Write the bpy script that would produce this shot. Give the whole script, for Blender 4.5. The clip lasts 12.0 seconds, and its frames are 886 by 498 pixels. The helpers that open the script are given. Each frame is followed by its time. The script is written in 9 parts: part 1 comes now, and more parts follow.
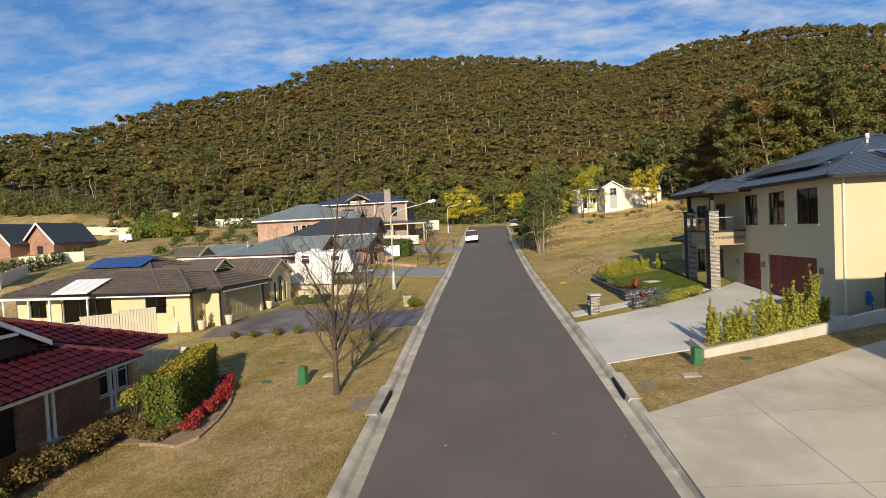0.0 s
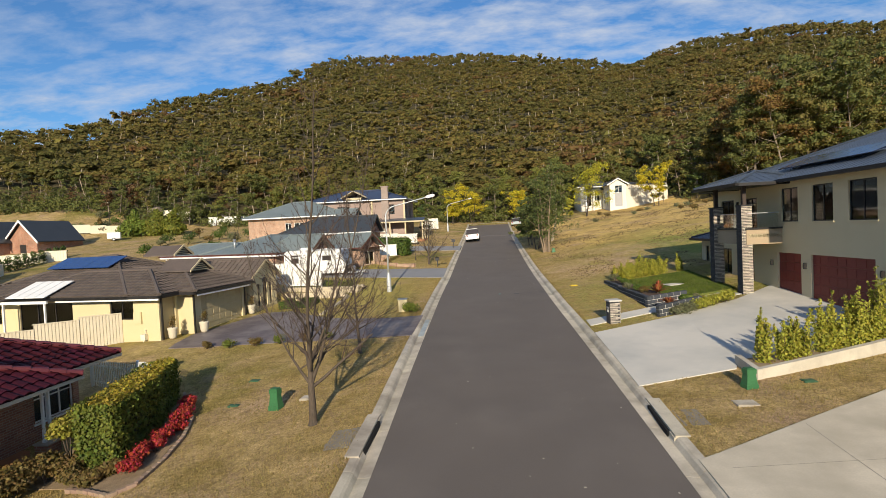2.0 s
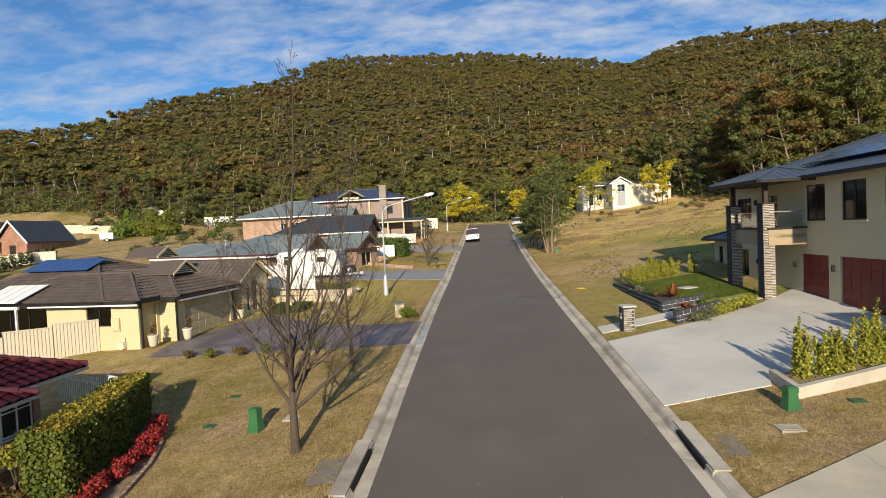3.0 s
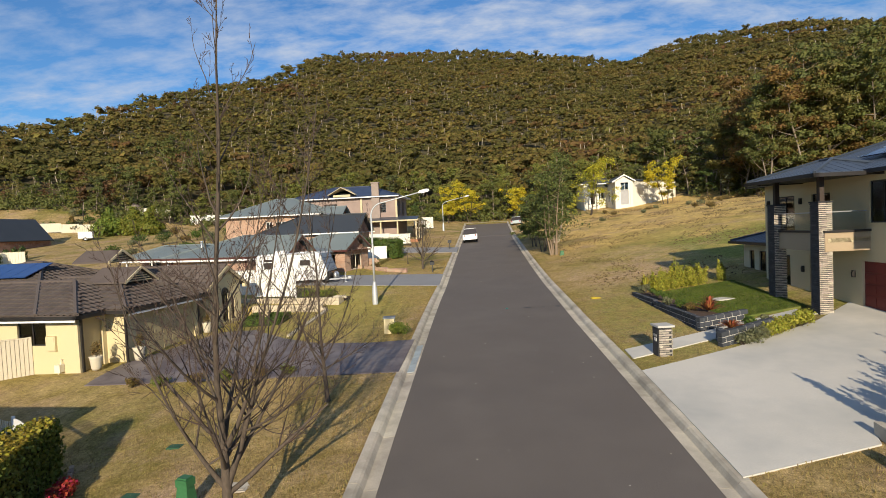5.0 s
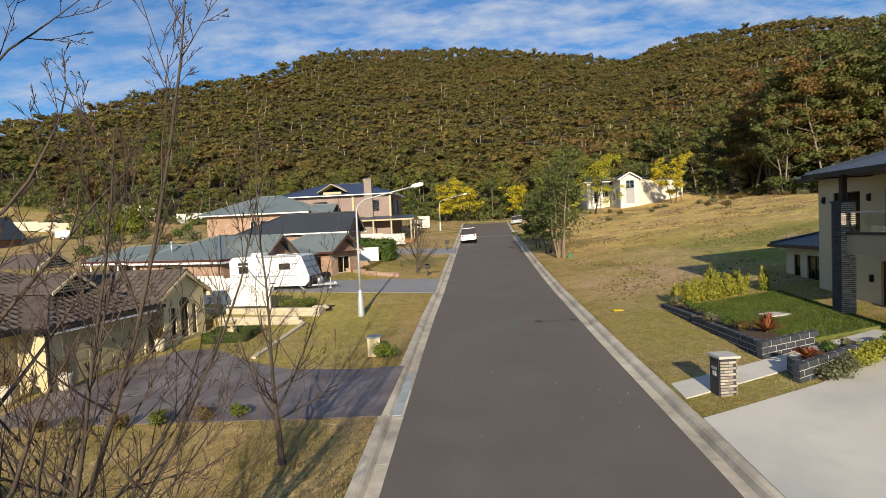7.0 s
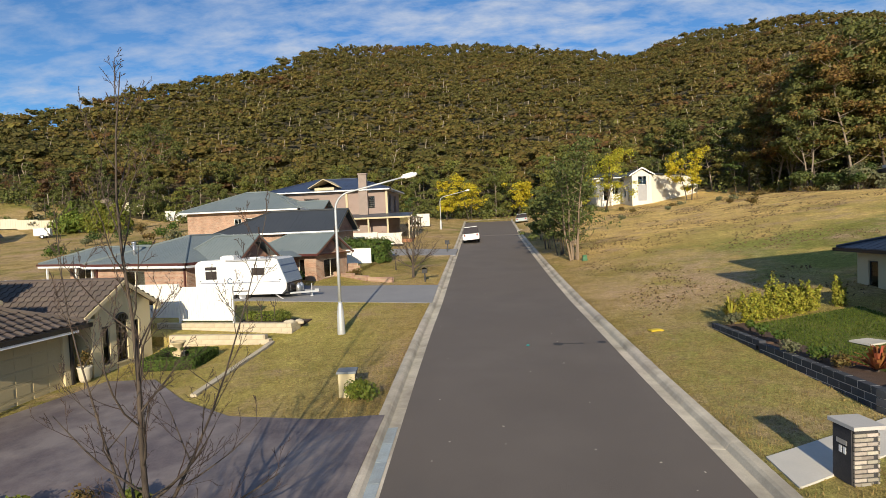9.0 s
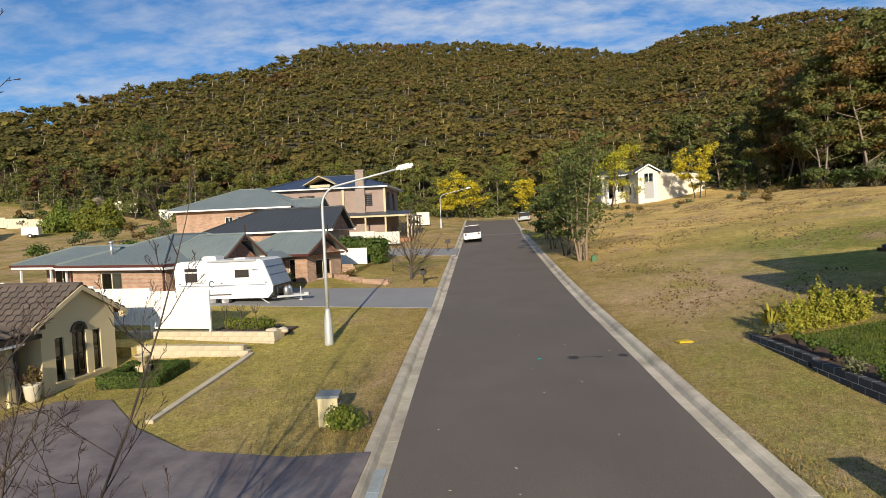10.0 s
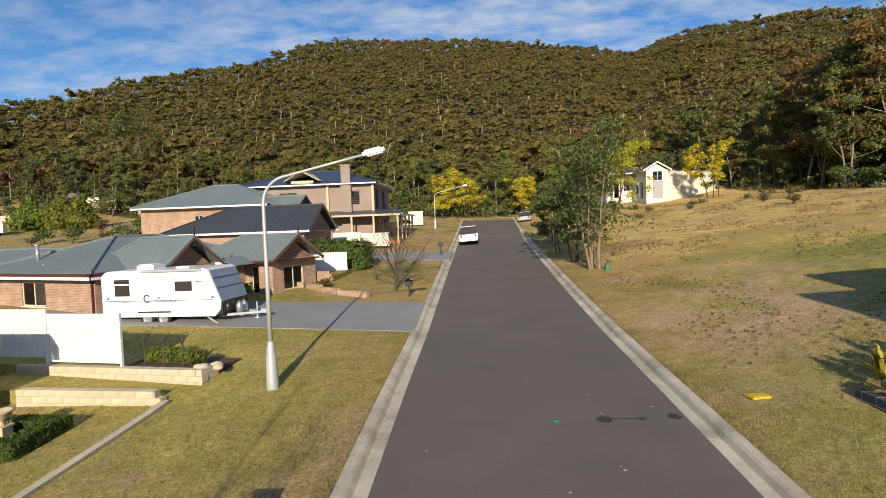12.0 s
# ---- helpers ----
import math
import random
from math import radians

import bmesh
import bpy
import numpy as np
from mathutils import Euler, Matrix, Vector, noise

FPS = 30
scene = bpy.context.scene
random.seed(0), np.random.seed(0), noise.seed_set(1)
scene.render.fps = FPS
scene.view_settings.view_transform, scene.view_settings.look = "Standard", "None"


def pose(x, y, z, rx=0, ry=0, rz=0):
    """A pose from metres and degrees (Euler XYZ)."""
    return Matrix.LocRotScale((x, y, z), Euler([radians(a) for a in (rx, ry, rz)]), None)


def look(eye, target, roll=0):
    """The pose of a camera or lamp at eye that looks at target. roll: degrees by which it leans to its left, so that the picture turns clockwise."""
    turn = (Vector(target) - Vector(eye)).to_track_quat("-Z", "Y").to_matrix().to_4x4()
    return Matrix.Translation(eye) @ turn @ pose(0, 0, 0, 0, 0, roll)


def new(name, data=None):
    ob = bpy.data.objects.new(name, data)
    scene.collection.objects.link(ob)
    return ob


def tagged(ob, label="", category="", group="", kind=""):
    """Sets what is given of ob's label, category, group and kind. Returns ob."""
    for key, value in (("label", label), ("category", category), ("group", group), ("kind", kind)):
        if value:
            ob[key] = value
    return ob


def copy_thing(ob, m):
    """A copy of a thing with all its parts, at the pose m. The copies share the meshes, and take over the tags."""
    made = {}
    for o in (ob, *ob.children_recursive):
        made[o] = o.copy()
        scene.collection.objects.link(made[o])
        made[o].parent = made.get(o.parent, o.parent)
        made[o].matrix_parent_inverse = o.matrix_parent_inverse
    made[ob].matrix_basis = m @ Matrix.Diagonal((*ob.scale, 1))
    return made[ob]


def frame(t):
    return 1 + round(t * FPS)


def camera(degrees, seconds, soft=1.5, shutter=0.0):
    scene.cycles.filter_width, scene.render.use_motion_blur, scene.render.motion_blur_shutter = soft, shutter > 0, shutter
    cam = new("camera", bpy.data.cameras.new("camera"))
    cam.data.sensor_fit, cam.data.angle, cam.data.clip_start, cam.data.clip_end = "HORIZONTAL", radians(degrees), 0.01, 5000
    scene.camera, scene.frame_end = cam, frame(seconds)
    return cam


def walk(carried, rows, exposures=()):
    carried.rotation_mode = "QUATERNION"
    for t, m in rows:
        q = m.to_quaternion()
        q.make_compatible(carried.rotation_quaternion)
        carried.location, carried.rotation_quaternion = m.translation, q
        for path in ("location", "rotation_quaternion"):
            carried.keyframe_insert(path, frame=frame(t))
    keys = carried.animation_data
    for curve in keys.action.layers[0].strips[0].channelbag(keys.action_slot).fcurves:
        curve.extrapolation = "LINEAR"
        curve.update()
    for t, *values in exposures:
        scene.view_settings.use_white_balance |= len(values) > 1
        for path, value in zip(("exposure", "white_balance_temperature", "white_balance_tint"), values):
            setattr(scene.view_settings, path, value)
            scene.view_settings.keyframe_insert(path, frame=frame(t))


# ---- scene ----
cam = camera(80.0, 12.0, soft=0.6)
# seconds, place, tilt, roll and heading
ROWS = [
    (0.0, 0.000, 0.000, 5.171, 88.039, 2.736, 5.175),
    (0.5, -0.074, 0.733, 5.143, 88.018, 2.726, 5.165),
    (1.0, -0.145, 1.519, 5.109, 88.002, 2.641, 5.143),
    (1.5, -0.221, 2.345, 5.089, 87.966, 2.640, 5.141),
    (2.0, -0.291, 3.166, 5.071, 87.937, 2.678, 5.114),
    (2.5, -0.383, 4.037, 5.061, 87.952, 2.725, 5.072),
    (3.0, -0.465, 4.937, 5.087, 87.916, 2.740, 5.039),
    (5.0, -0.854, 8.780, 5.235, 87.747, 2.620, 4.549),
    (5.5, -0.943, 9.751, 5.213, 87.751, 2.583, 4.508),
    (6.0, -1.066, 10.852, 5.213, 87.683, 2.530, 4.199),
    (6.5, -1.163, 11.920, 5.232, 87.642, 2.436, 4.140),
    (7.0, -1.170, 12.928, 5.263, 87.668, 2.464, 4.219),
    (9.0, -1.315, 17.592, 5.323, 87.455, 2.373, 4.448),
    (9.5, -1.388, 18.737, 5.296, 87.396, 2.279, 4.488),
    (10.0, -1.470, 19.922, 5.260, 87.369, 2.394, 4.496),
    (10.5, -1.500, 21.160, 5.258, 87.334, 2.302, 4.481),
    (11.0, -1.455, 22.392, 5.282, 87.345, 2.240, 4.466),
    (11.5, -1.425, 23.686, 5.347, 87.276, 2.168, 4.349),
    (12.0, -1.427, 24.902, 5.426, 87.224, 2.035, 4.250),
]
walk(cam, [(t, pose(x, y, z, tilt, roll, turn)) for t, x, y, z, tilt, roll, turn in ROWS])

# ---- world, sun, exposure ----
scene.view_settings.exposure = 0.28
SUN_FROM = Vector((0.04, -0.936, 0.35)).normalized()
sun = new("sun", bpy.data.lights.new("sun", "SUN"))
sun.data.energy, sun.data.angle, sun.data.color = 5.0, radians(0.6), (1.0, 0.86, 0.645)
sun.matrix_world = look((0, -20, 60), Vector((0, -20, 60)) - SUN_FROM)
world = bpy.data.worlds.new("sky")
scene.world = world
world.use_nodes = True
wt = world.node_tree
wt.nodes.clear()


def wnode(kind, **vals):
    n = wt.nodes.new(kind)
    for k, v in vals.items():
        n.inputs[k].default_value = v
    return n


sky = wt.nodes.new("ShaderNodeTexSky")
sky.sky_type, sky.sun_disc = "NISHITA", False
sky.sun_elevation, sky.sun_rotation = radians(20.5), radians(177.5)
sky.air_density, sky.dust_density, sky.ozone_density = 1.0, 0.1, 5.0
wco = wt.nodes.new("ShaderNodeTexCoord")
wsep = wt.nodes.new("ShaderNodeSeparateXYZ")
wt.links.new(wco.outputs["Generated"], wsep.inputs[0])
wz = wt.nodes.new("ShaderNodeMath"); wz.operation = "ADD"; wz.inputs[1].default_value = 0.24; wz.use_clamp = True
wt.links.new(wsep.outputs[2], wz.inputs[0])
wd = wt.nodes.new("ShaderNodeVectorMath"); wd.operation = "DIVIDE"
wt.links.new(wco.outputs["Generated"], wd.inputs[0])
wt.links.new(wz.outputs[0], wd.inputs[1])
wmap = wt.nodes.new("ShaderNodeMapping")
wmap.inputs["Rotation"].default_value = (0, 0, 0.12)
wmap.inputs["Scale"].default_value = (0.62, 1.1, 1.6)
wt.links.new(wd.outputs[0], wmap.inputs[0])
wn1 = wnode("ShaderNodeTexNoise", Scale=9.0, Detail=8.0, Roughness=0.60, Distortion=0.15)
wn2 = wnode("ShaderNodeTexNoise", Scale=0.75, Detail=3.0, Roughness=0.5)
for n in (wn1, wn2):
    wt.links.new(wmap.outputs[0], n.inputs["Vector"])
wr1 = wnode("ShaderNodeMapRange"); wr1.inputs[1].default_value = 0.39; wr1.inputs[2].default_value = 0.74
wr2 = wnode("ShaderNodeMapRange"); wr2.inputs[1].default_value = 0.30; wr2.inputs[2].default_value = 0.62; wr2.inputs[3].default_value = 0.25
wt.links.new(wn1.outputs["Fac"], wr1.inputs[0])
wt.links.new(wn2.outputs["Fac"], wr2.inputs[0])
wm = wt.nodes.new("ShaderNodeMath"); wm.operation = "MULTIPLY"
wt.links.new(wr1.outputs[0], wm.inputs[0]); wt.links.new(wr2.outputs[0], wm.inputs[1])
wmix = wt.nodes.new("ShaderNodeMix"); wmix.data_type = "RGBA"
wt.links.new(wm.outputs[0], wmix.inputs[0])
wtint = wt.nodes.new("ShaderNodeMix"); wtint.data_type = "RGBA"; wtint.blend_type = "MULTIPLY"; wtint.inputs[0].default_value = 1.0
wt.links.new(sky.outputs[0], wtint.inputs[6]); wtint.inputs[7].default_value = (0.75, 1.02, 1.17, 1)
wt.links.new(wtint.outputs[2], wmix.inputs[6])
wmix.inputs[7].default_value = (5.0, 5.6, 6.7, 1)
wbg = wnode("ShaderNodeBackground", Strength=0.09)
wt.links.new(wmix.outputs[2], wbg.inputs[0])
wo = wt.nodes.new("ShaderNodeOutputWorld")
wt.links.new(wbg.outputs[0], wo.inputs[0])

# ---- materials ----
MATS = {}


def mat(name, a, b=None, rough=0.8, scale=3.0, fine=40.0, bump=0.15, metal=0.0, spec=0.4, island=0.0, obj=0.0, c=None, big=0.35,
        stretch=(1, 1, 1), transl=0.0, coat=0.0):
    """A procedural surface: base colour a to b over two scales of noise, stains c over a large scale, bump from the fine noise."""
    if name in MATS:
        return MATS[name]
    m = bpy.data.materials.new(name)
    m.use_nodes = True
    nt = m.node_tree
    N, Lk = nt.nodes, nt.links
    bs = N["Principled BSDF"]
    b = b or tuple(v * 0.75 for v in a)
    co = N.new("ShaderNodeTexCoord")
    mp = N.new("ShaderNodeMapping"); mp.inputs["Scale"].default_value = stretch
    Lk.new(co.outputs["Object"], mp.inputs[0])
    n1 = N.new("ShaderNodeTexNoise"); n1.inputs["Scale"].default_value = scale; n1.inputs["Detail"].default_value = 5
    n2 = N.new("ShaderNodeTexNoise"); n2.inputs["Scale"].default_value = fine; n2.inputs["Detail"].default_value = 3
    for n in (n1, n2):
        Lk.new(mp.outputs[0], n.inputs["Vector"])
    ad = N.new("ShaderNodeMath"); ad.operation = "ADD"
    Lk.new(n1.outputs["Fac"], ad.inputs[0]); Lk.new(n2.outputs["Fac"], ad.inputs[1])
    mr = N.new("ShaderNodeMapRange"); mr.inputs[1].default_value = 0.72; mr.inputs[2].default_value = 1.28
    Lk.new(ad.outputs[0], mr.inputs[0])
    mx = N.new("ShaderNodeMix"); mx.data_type = "RGBA"
    mx.inputs[6].default_value, mx.inputs[7].default_value = (*a, 1), (*b, 1)
    Lk.new(mr.outputs[0], mx.inputs[0])
    out = mx.outputs[2]
    if c:
        n3 = N.new("ShaderNodeTexNoise"); n3.inputs["Scale"].default_value = big; n3.inputs["Detail"].default_value = 4
        n3.inputs["Roughness"].default_value = 0.65
        Lk.new(co.outputs["Object"], n3.inputs["Vector"])
        m3 = N.new("ShaderNodeMapRange"); m3.inputs[1].default_value = 0.42; m3.inputs[2].default_value = 0.66
        Lk.new(n3.outputs["Fac"], m3.inputs[0])
        mc = N.new("ShaderNodeMix"); mc.data_type = "RGBA"
        Lk.new(m3.outputs[0], mc.inputs[0]); Lk.new(out, mc.inputs[6]); mc.inputs[7].default_value = (*c, 1)
        out = mc.outputs[2]
    if island or obj:
        hs = N.new("ShaderNodeHueSaturation")
        src = N.new("ShaderNodeNewGeometry").outputs["Random Per Island"] if island else N.new("ShaderNodeObjectInfo").outputs["Random"]
        k = island or obj
        v = N.new("ShaderNodeMapRange"); v.inputs[3].default_value = 1 - k; v.inputs[4].default_value = 1 + k
        Lk.new(src, v.inputs[0]); Lk.new(v.outputs[0], hs.inputs["Value"])
        wv = N.new("ShaderNodeMath"); wv.operation = "MULTIPLY"; wv.inputs[1].default_value = 7.31
        fr = N.new("ShaderNodeMath"); fr.operation = "FRACT"
        h = N.new("ShaderNodeMapRange"); h.inputs[3].default_value = 0.5 - 0.07 * k; h.inputs[4].default_value = 0.5 + 0.07 * k
        Lk.new(src, wv.inputs[0]); Lk.new(wv.outputs[0], fr.inputs[0]); Lk.new(fr.outputs[0], h.inputs[0]); Lk.new(h.outputs[0], hs.inputs["Hue"])
        Lk.new(out, hs.inputs["Color"])
        out = hs.outputs[0]
    Lk.new(out, bs.inputs["Base Color"])
    bs.inputs["Roughness"].default_value, bs.inputs["Metallic"].default_value = rough, metal
    bs.inputs["Specular IOR Level"].default_value = spec
    if coat:
        bs.inputs["Coat Weight"].default_value = coat
    if bump:
        bp = N.new("ShaderNodeBump"); bp.inputs["Strength"].default_value = bump; bp.inputs["Distance"].default_value = 0.02
        Lk.new(n2.outputs["Fac"], bp.inputs["Height"]); Lk.new(bp.outputs[0], bs.inputs["Normal"])
    if transl:
        tr = N.new("ShaderNodeBsdfTranslucent"); ms = N.new("ShaderNodeMixShader"); ms.inputs[0].default_value = transl
        Lk.new(out, tr.inputs[0]); Lk.new(bs.outputs[0], ms.inputs[1]); Lk.new(tr.outputs[0], ms.inputs[2])
        Lk.new(ms.outputs[0], N["Material Output"].inputs[0])
    MATS[name] = m
    return m


def glass_mat(name, tint, rough=0.03):
    m = bpy.data.materials.new(name)
    m.use_nodes = True
    bs = m.node_tree.nodes["Principled BSDF"]
    bs.inputs["Base Color"].default_value = (*tint, 1)
    bs.inputs["Roughness"].default_value = rough
    bs.inputs["Transmission Weight"].default_value = 1.0
    bs.inputs["IOR"].default_value = 1.45
    return m


ASPHALT = mat("asphalt", (0.153, 0.131, 0.113), (0.108, 0.093, 0.081), 0.8, 0.5, 60, 0.35, c=(0.129, 0.109, 0.093), big=0.12)
CONC_KERB = mat("kerb concrete", (0.60, 0.54, 0.43), (0.47, 0.42, 0.335), 0.85, 1.5, 30, 0.2, c=(0.30, 0.265, 0.21), big=0.6, obj=0.10)
CONC_PALE = mat("pale drive concrete", (0.63, 0.595, 0.525), (0.57, 0.54, 0.475), 0.85, 0.6, 25, 0.1, c=(0.46, 0.45, 0.41), big=0.25)
CONC_WARM = mat("warm drive concrete", (0.61, 0.54, 0.42), (0.52, 0.46, 0.355), 0.85, 0.6, 25, 0.1, c=(0.42, 0.37, 0.28), big=0.3)
CONC_GREY = mat("grey drive concrete", (0.27, 0.27, 0.27), (0.22, 0.22, 0.23), 0.85, 0.6, 25, 0.1)
STAMPED = mat("stamped slate concrete", (0.15, 0.122, 0.122), (0.10, 0.084, 0.088), 0.6, 2.5, 18, 0.3, c=(0.22, 0.19, 0.18), big=0.7)


def grass_mat(name, straw, olive, green, earth):
    """Winter lawn: straw, olive and green in patches at several scales, bare earth here and there, blade-fine grain."""
    m = bpy.data.materials.new(name)
    m.use_nodes = True
    N, Lk = m.node_tree.nodes, m.node_tree.links
    bs = N["Principled BSDF"]
    co = N.new("ShaderNodeTexCoord")

    def nz(scale, detail, rough, lo, hi):
        n = N.new("ShaderNodeTexNoise")
        n.inputs["Scale"].default_value, n.inputs["Detail"].default_value, n.inputs["Roughness"].default_value = scale, detail, rough
        Lk.new(co.outputs["Object"], n.inputs["Vector"])
        r = N.new("ShaderNodeMapRange"); r.inputs[1].default_value, r.inputs[2].default_value = lo, hi
        Lk.new(n.outputs["Fac"], r.inputs[0])
        return r.outputs[0], n.outputs["Fac"]

    def mix(f, a, b, blend="MIX"):
        x = N.new("ShaderNodeMix"); x.data_type = "RGBA"; x.blend_type = blend
        Lk.new(f, x.inputs[0])
        for k, v in ((6, a), (7, b)):
            if isinstance(v, tuple):
                x.inputs[k].default_value = (*v, 1)
            else:
                Lk.new(v, x.inputs[k])
        return x.outputs[2]

    sep = N.new("ShaderNodeSeparateXYZ"); Lk.new(co.outputs["Object"], sep.inputs[0])
    jit = nz(0.12, 5, 0.6, 0.25, 0.75)[0]

    def zone(axis, lo, hi, j):
        """0 to 1 along an axis of the plan, with a ragged border."""
        a = N.new("ShaderNodeMath"); a.operation = "MULTIPLY_ADD"; a.inputs[1].default_value = j
        Lk.new(jit, a.inputs[0]); Lk.new(sep.outputs[axis], a.inputs[2])
        r = N.new("ShaderNodeMapRange"); r.inputs[1].default_value, r.inputs[2].default_value = lo, hi
        Lk.new(a.outputs[0], r.inputs[0])
        return r.outputs[0]

    def times(a, b):
        x = N.new("ShaderNodeMath"); x.operation = "MULTIPLY"; Lk.new(a, x.inputs[0]); Lk.new(b, x.inputs[1])
        return x.outputs[0]

    out = mix(nz(0.55, 7, 0.7, 0.38, 0.62)[0], straw, olive)
    out = mix(times(times(times(zone(0, -2.0, -6.0, 3.0), zone(0, -24.0, -18.0, 5.0)), zone(1, 28.0, 36.0, 5.0)), zone(1, 64.0, 58.0, 8.0)), out, mix(nz(0.5, 7, 0.7, 0.35, 0.65)[0], (0.45, 0.36, 0.115), (0.325, 0.285, 0.072)))
    slope = times(zone(0, 8.0, 13.0, 7.0), zone(1, 44.0, 54.0, 10.0))
    out = mix(slope, out, mix(nz(0.35, 8, 0.75, 0.40, 0.60)[0], (0.68, 0.48, 0.165), (0.48, 0.325, 0.115)))
    # greener sweep across the slope and along the verge by the raised beds
    band = times(times(zone(0, 9.0, 14.0, 6.0), zone(1, 41.0, 47.0, 8.0)), zone(1, 66.0, 58.0, 8.0))
    out = mix(times(band, nz(0.3, 6, 0.7, 0.30, 0.50)[0]), out, (0.235, 0.24, 0.06))
    bare = times(times(times(zone(0, 4.5, 6.5, 2.0), zone(0, 17.0, 12.0, 4.0)), zone(1, 39.0, 41.5, 2.5)), zone(1, 60.0, 52.0, 8.0))
    out = mix(times(bare, nz(0.45, 7, 0.75, 0.38, 0.56)[0]), out, (0.50, 0.355, 0.215))
    verge = times(times(zone(0, 3.0, 5.5, 2.0), zone(1, 24.0, 29.0, 4.0)), zone(1, 44.0, 38.0, 4.0))
    out = mix(times(verge, nz(0.5, 6, 0.7, 0.30, 0.55)[0]), out, (0.30, 0.28, 0.08))
    out = mix(nz(0.11, 6, 0.65, 0.52, 0.68)[0], out, green)
    out = mix(nz(0.19, 8, 0.75, 0.51, 0.68)[0], out, earth)
    f1, raw = nz(9.0, 6, 0.75, 0.30, 0.70)
    f2, raw2 = nz(38.0, 3, 0.7, 0.30, 0.72)
    f0 = nz(2.3, 7, 0.75, 0.30, 0.70)[0]
    for f, lo, hi in ((f0, 0.78, 1.38), (f1, 0.55, 1.36), (f2, 0.50, 1.42)):
        r = N.new("ShaderNodeMapRange"); r.inputs[3].default_value, r.inputs[4].default_value = lo, hi
        Lk.new(f, r.inputs[0])
        h = N.new("ShaderNodeHueSaturation"); Lk.new(r.outputs[0], h.inputs["Value"]); Lk.new(out, h.inputs["Color"])
        out = h.outputs[0]
    Lk.new(out, bs.inputs["Base Color"])
    bs.inputs["Roughness"].default_value = 0.95
    bs.inputs["Specular IOR Level"].default_value = 0.1
    b = N.new("ShaderNodeBump"); b.inputs["Strength"].default_value = 0.9; b.inputs["Distance"].default_value = 0.03
    Lk.new(raw2, b.inputs["Height"]); Lk.new(b.outputs[0], bs.inputs["Normal"])
    MATS[name] = m
    return m


GRASS = grass_mat("dry winter lawn", (0.465, 0.335, 0.155), (0.275, 0.20, 0.068), (0.195, 0.18, 0.042), (0.40, 0.275, 0.175))
CREAM = mat("cream render", (0.58, 0.49, 0.315), (0.53, 0.45, 0.285), 0.9, 0.8, 60, 0.08)
YELLOW = mat("yellow render", (0.62, 0.53, 0.325), (0.57, 0.485, 0.29), 0.9, 0.8, 60, 0.1)


def brick_mat(name, a, b, mortar, length=0.23, course=0.076, joint=0.011):
    """Laid brickwork for walls that stand along the local axes, with sunk joints."""
    m = bpy.data.materials.new(name)
    m.use_nodes = True
    N, Lk = m.node_tree.nodes, m.node_tree.links
    bs = N["Principled BSDF"]
    co = N.new("ShaderNodeTexCoord"); sp_ = N.new("ShaderNodeSeparateXYZ"); Lk.new(co.outputs["Object"], sp_.inputs[0])
    ad = N.new("ShaderNodeMath"); ad.operation = "ADD"; Lk.new(sp_.outputs[0], ad.inputs[0]); Lk.new(sp_.outputs[1], ad.inputs[1])
    cb = N.new("ShaderNodeCombineXYZ"); Lk.new(ad.outputs[0], cb.inputs[0]); Lk.new(sp_.outputs[2], cb.inputs[1])
    br = N.new("ShaderNodeTexBrick")
    Lk.new(cb.outputs[0], br.inputs["Vector"])
    br.inputs["Scale"].default_value = 1.0
    br.inputs["Brick Width"].default_value, br.inputs["Row Height"].default_value, br.inputs["Mortar Size"].default_value = length, course, joint
    br.inputs["Color1"].default_value, br.inputs["Color2"].default_value, br.inputs["Mortar"].default_value = (*a, 1), (*b, 1), (*mortar, 1)
    nz = N.new("ShaderNodeTexNoise"); nz.inputs["Scale"].default_value = 1.1; nz.inputs["Detail"].default_value = 6
    Lk.new(co.outputs["Object"], nz.inputs["Vector"])
    mr = N.new("ShaderNodeMapRange"); mr.inputs[1].default_value, mr.inputs[2].default_value, mr.inputs[3].default_value, mr.inputs[4].default_value = 0.3, 0.7, 0.75, 1.2
    Lk.new(nz.outputs["Fac"], mr.inputs[0])
    hs = N.new("ShaderNodeHueSaturation"); Lk.new(br.outputs["Color"], hs.inputs["Color"]); Lk.new(mr.outputs[0], hs.inputs["Value"])
    Lk.new(hs.outputs[0], bs.inputs["Base Color"])
    bs.inputs["Roughness"].default_value = 0.9
    bp = N.new("ShaderNodeBump"); bp.invert = True; bp.inputs["Strength"].default_value = 0.5; bp.inputs["Distance"].default_value = 0.01
    Lk.new(br.outputs["Fac"], bp.inputs["Height"]); Lk.new(bp.outputs[0], bs.inputs["Normal"])
    MATS[name] = m
    return m


BRICK_RED = brick_mat("red brick", (0.38, 0.17, 0.10), (0.25, 0.105, 0.07), (0.36, 0.27, 0.20))
BRICK_PALE = brick_mat("salmon brick", (0.46, 0.27, 0.18), (0.30, 0.16, 0.105), (0.45, 0.37, 0.29))
WHITE = mat("white paint", (0.80, 0.80, 0.78), (0.74, 0.74, 0.72), 0.45, 1.0, 20, 0.03)
CREAM_STEEL = mat("cream steel sheet", (0.76, 0.70, 0.55), (0.70, 0.65, 0.50), 0.5, 0.6, 10, 0.03)
TEAL = mat("teal-grey steel roofing", (0.165, 0.20, 0.205), (0.14, 0.172, 0.178), 0.5, 0.5, 8, 0.04, c=(0.18, 0.21, 0.21), big=0.3)
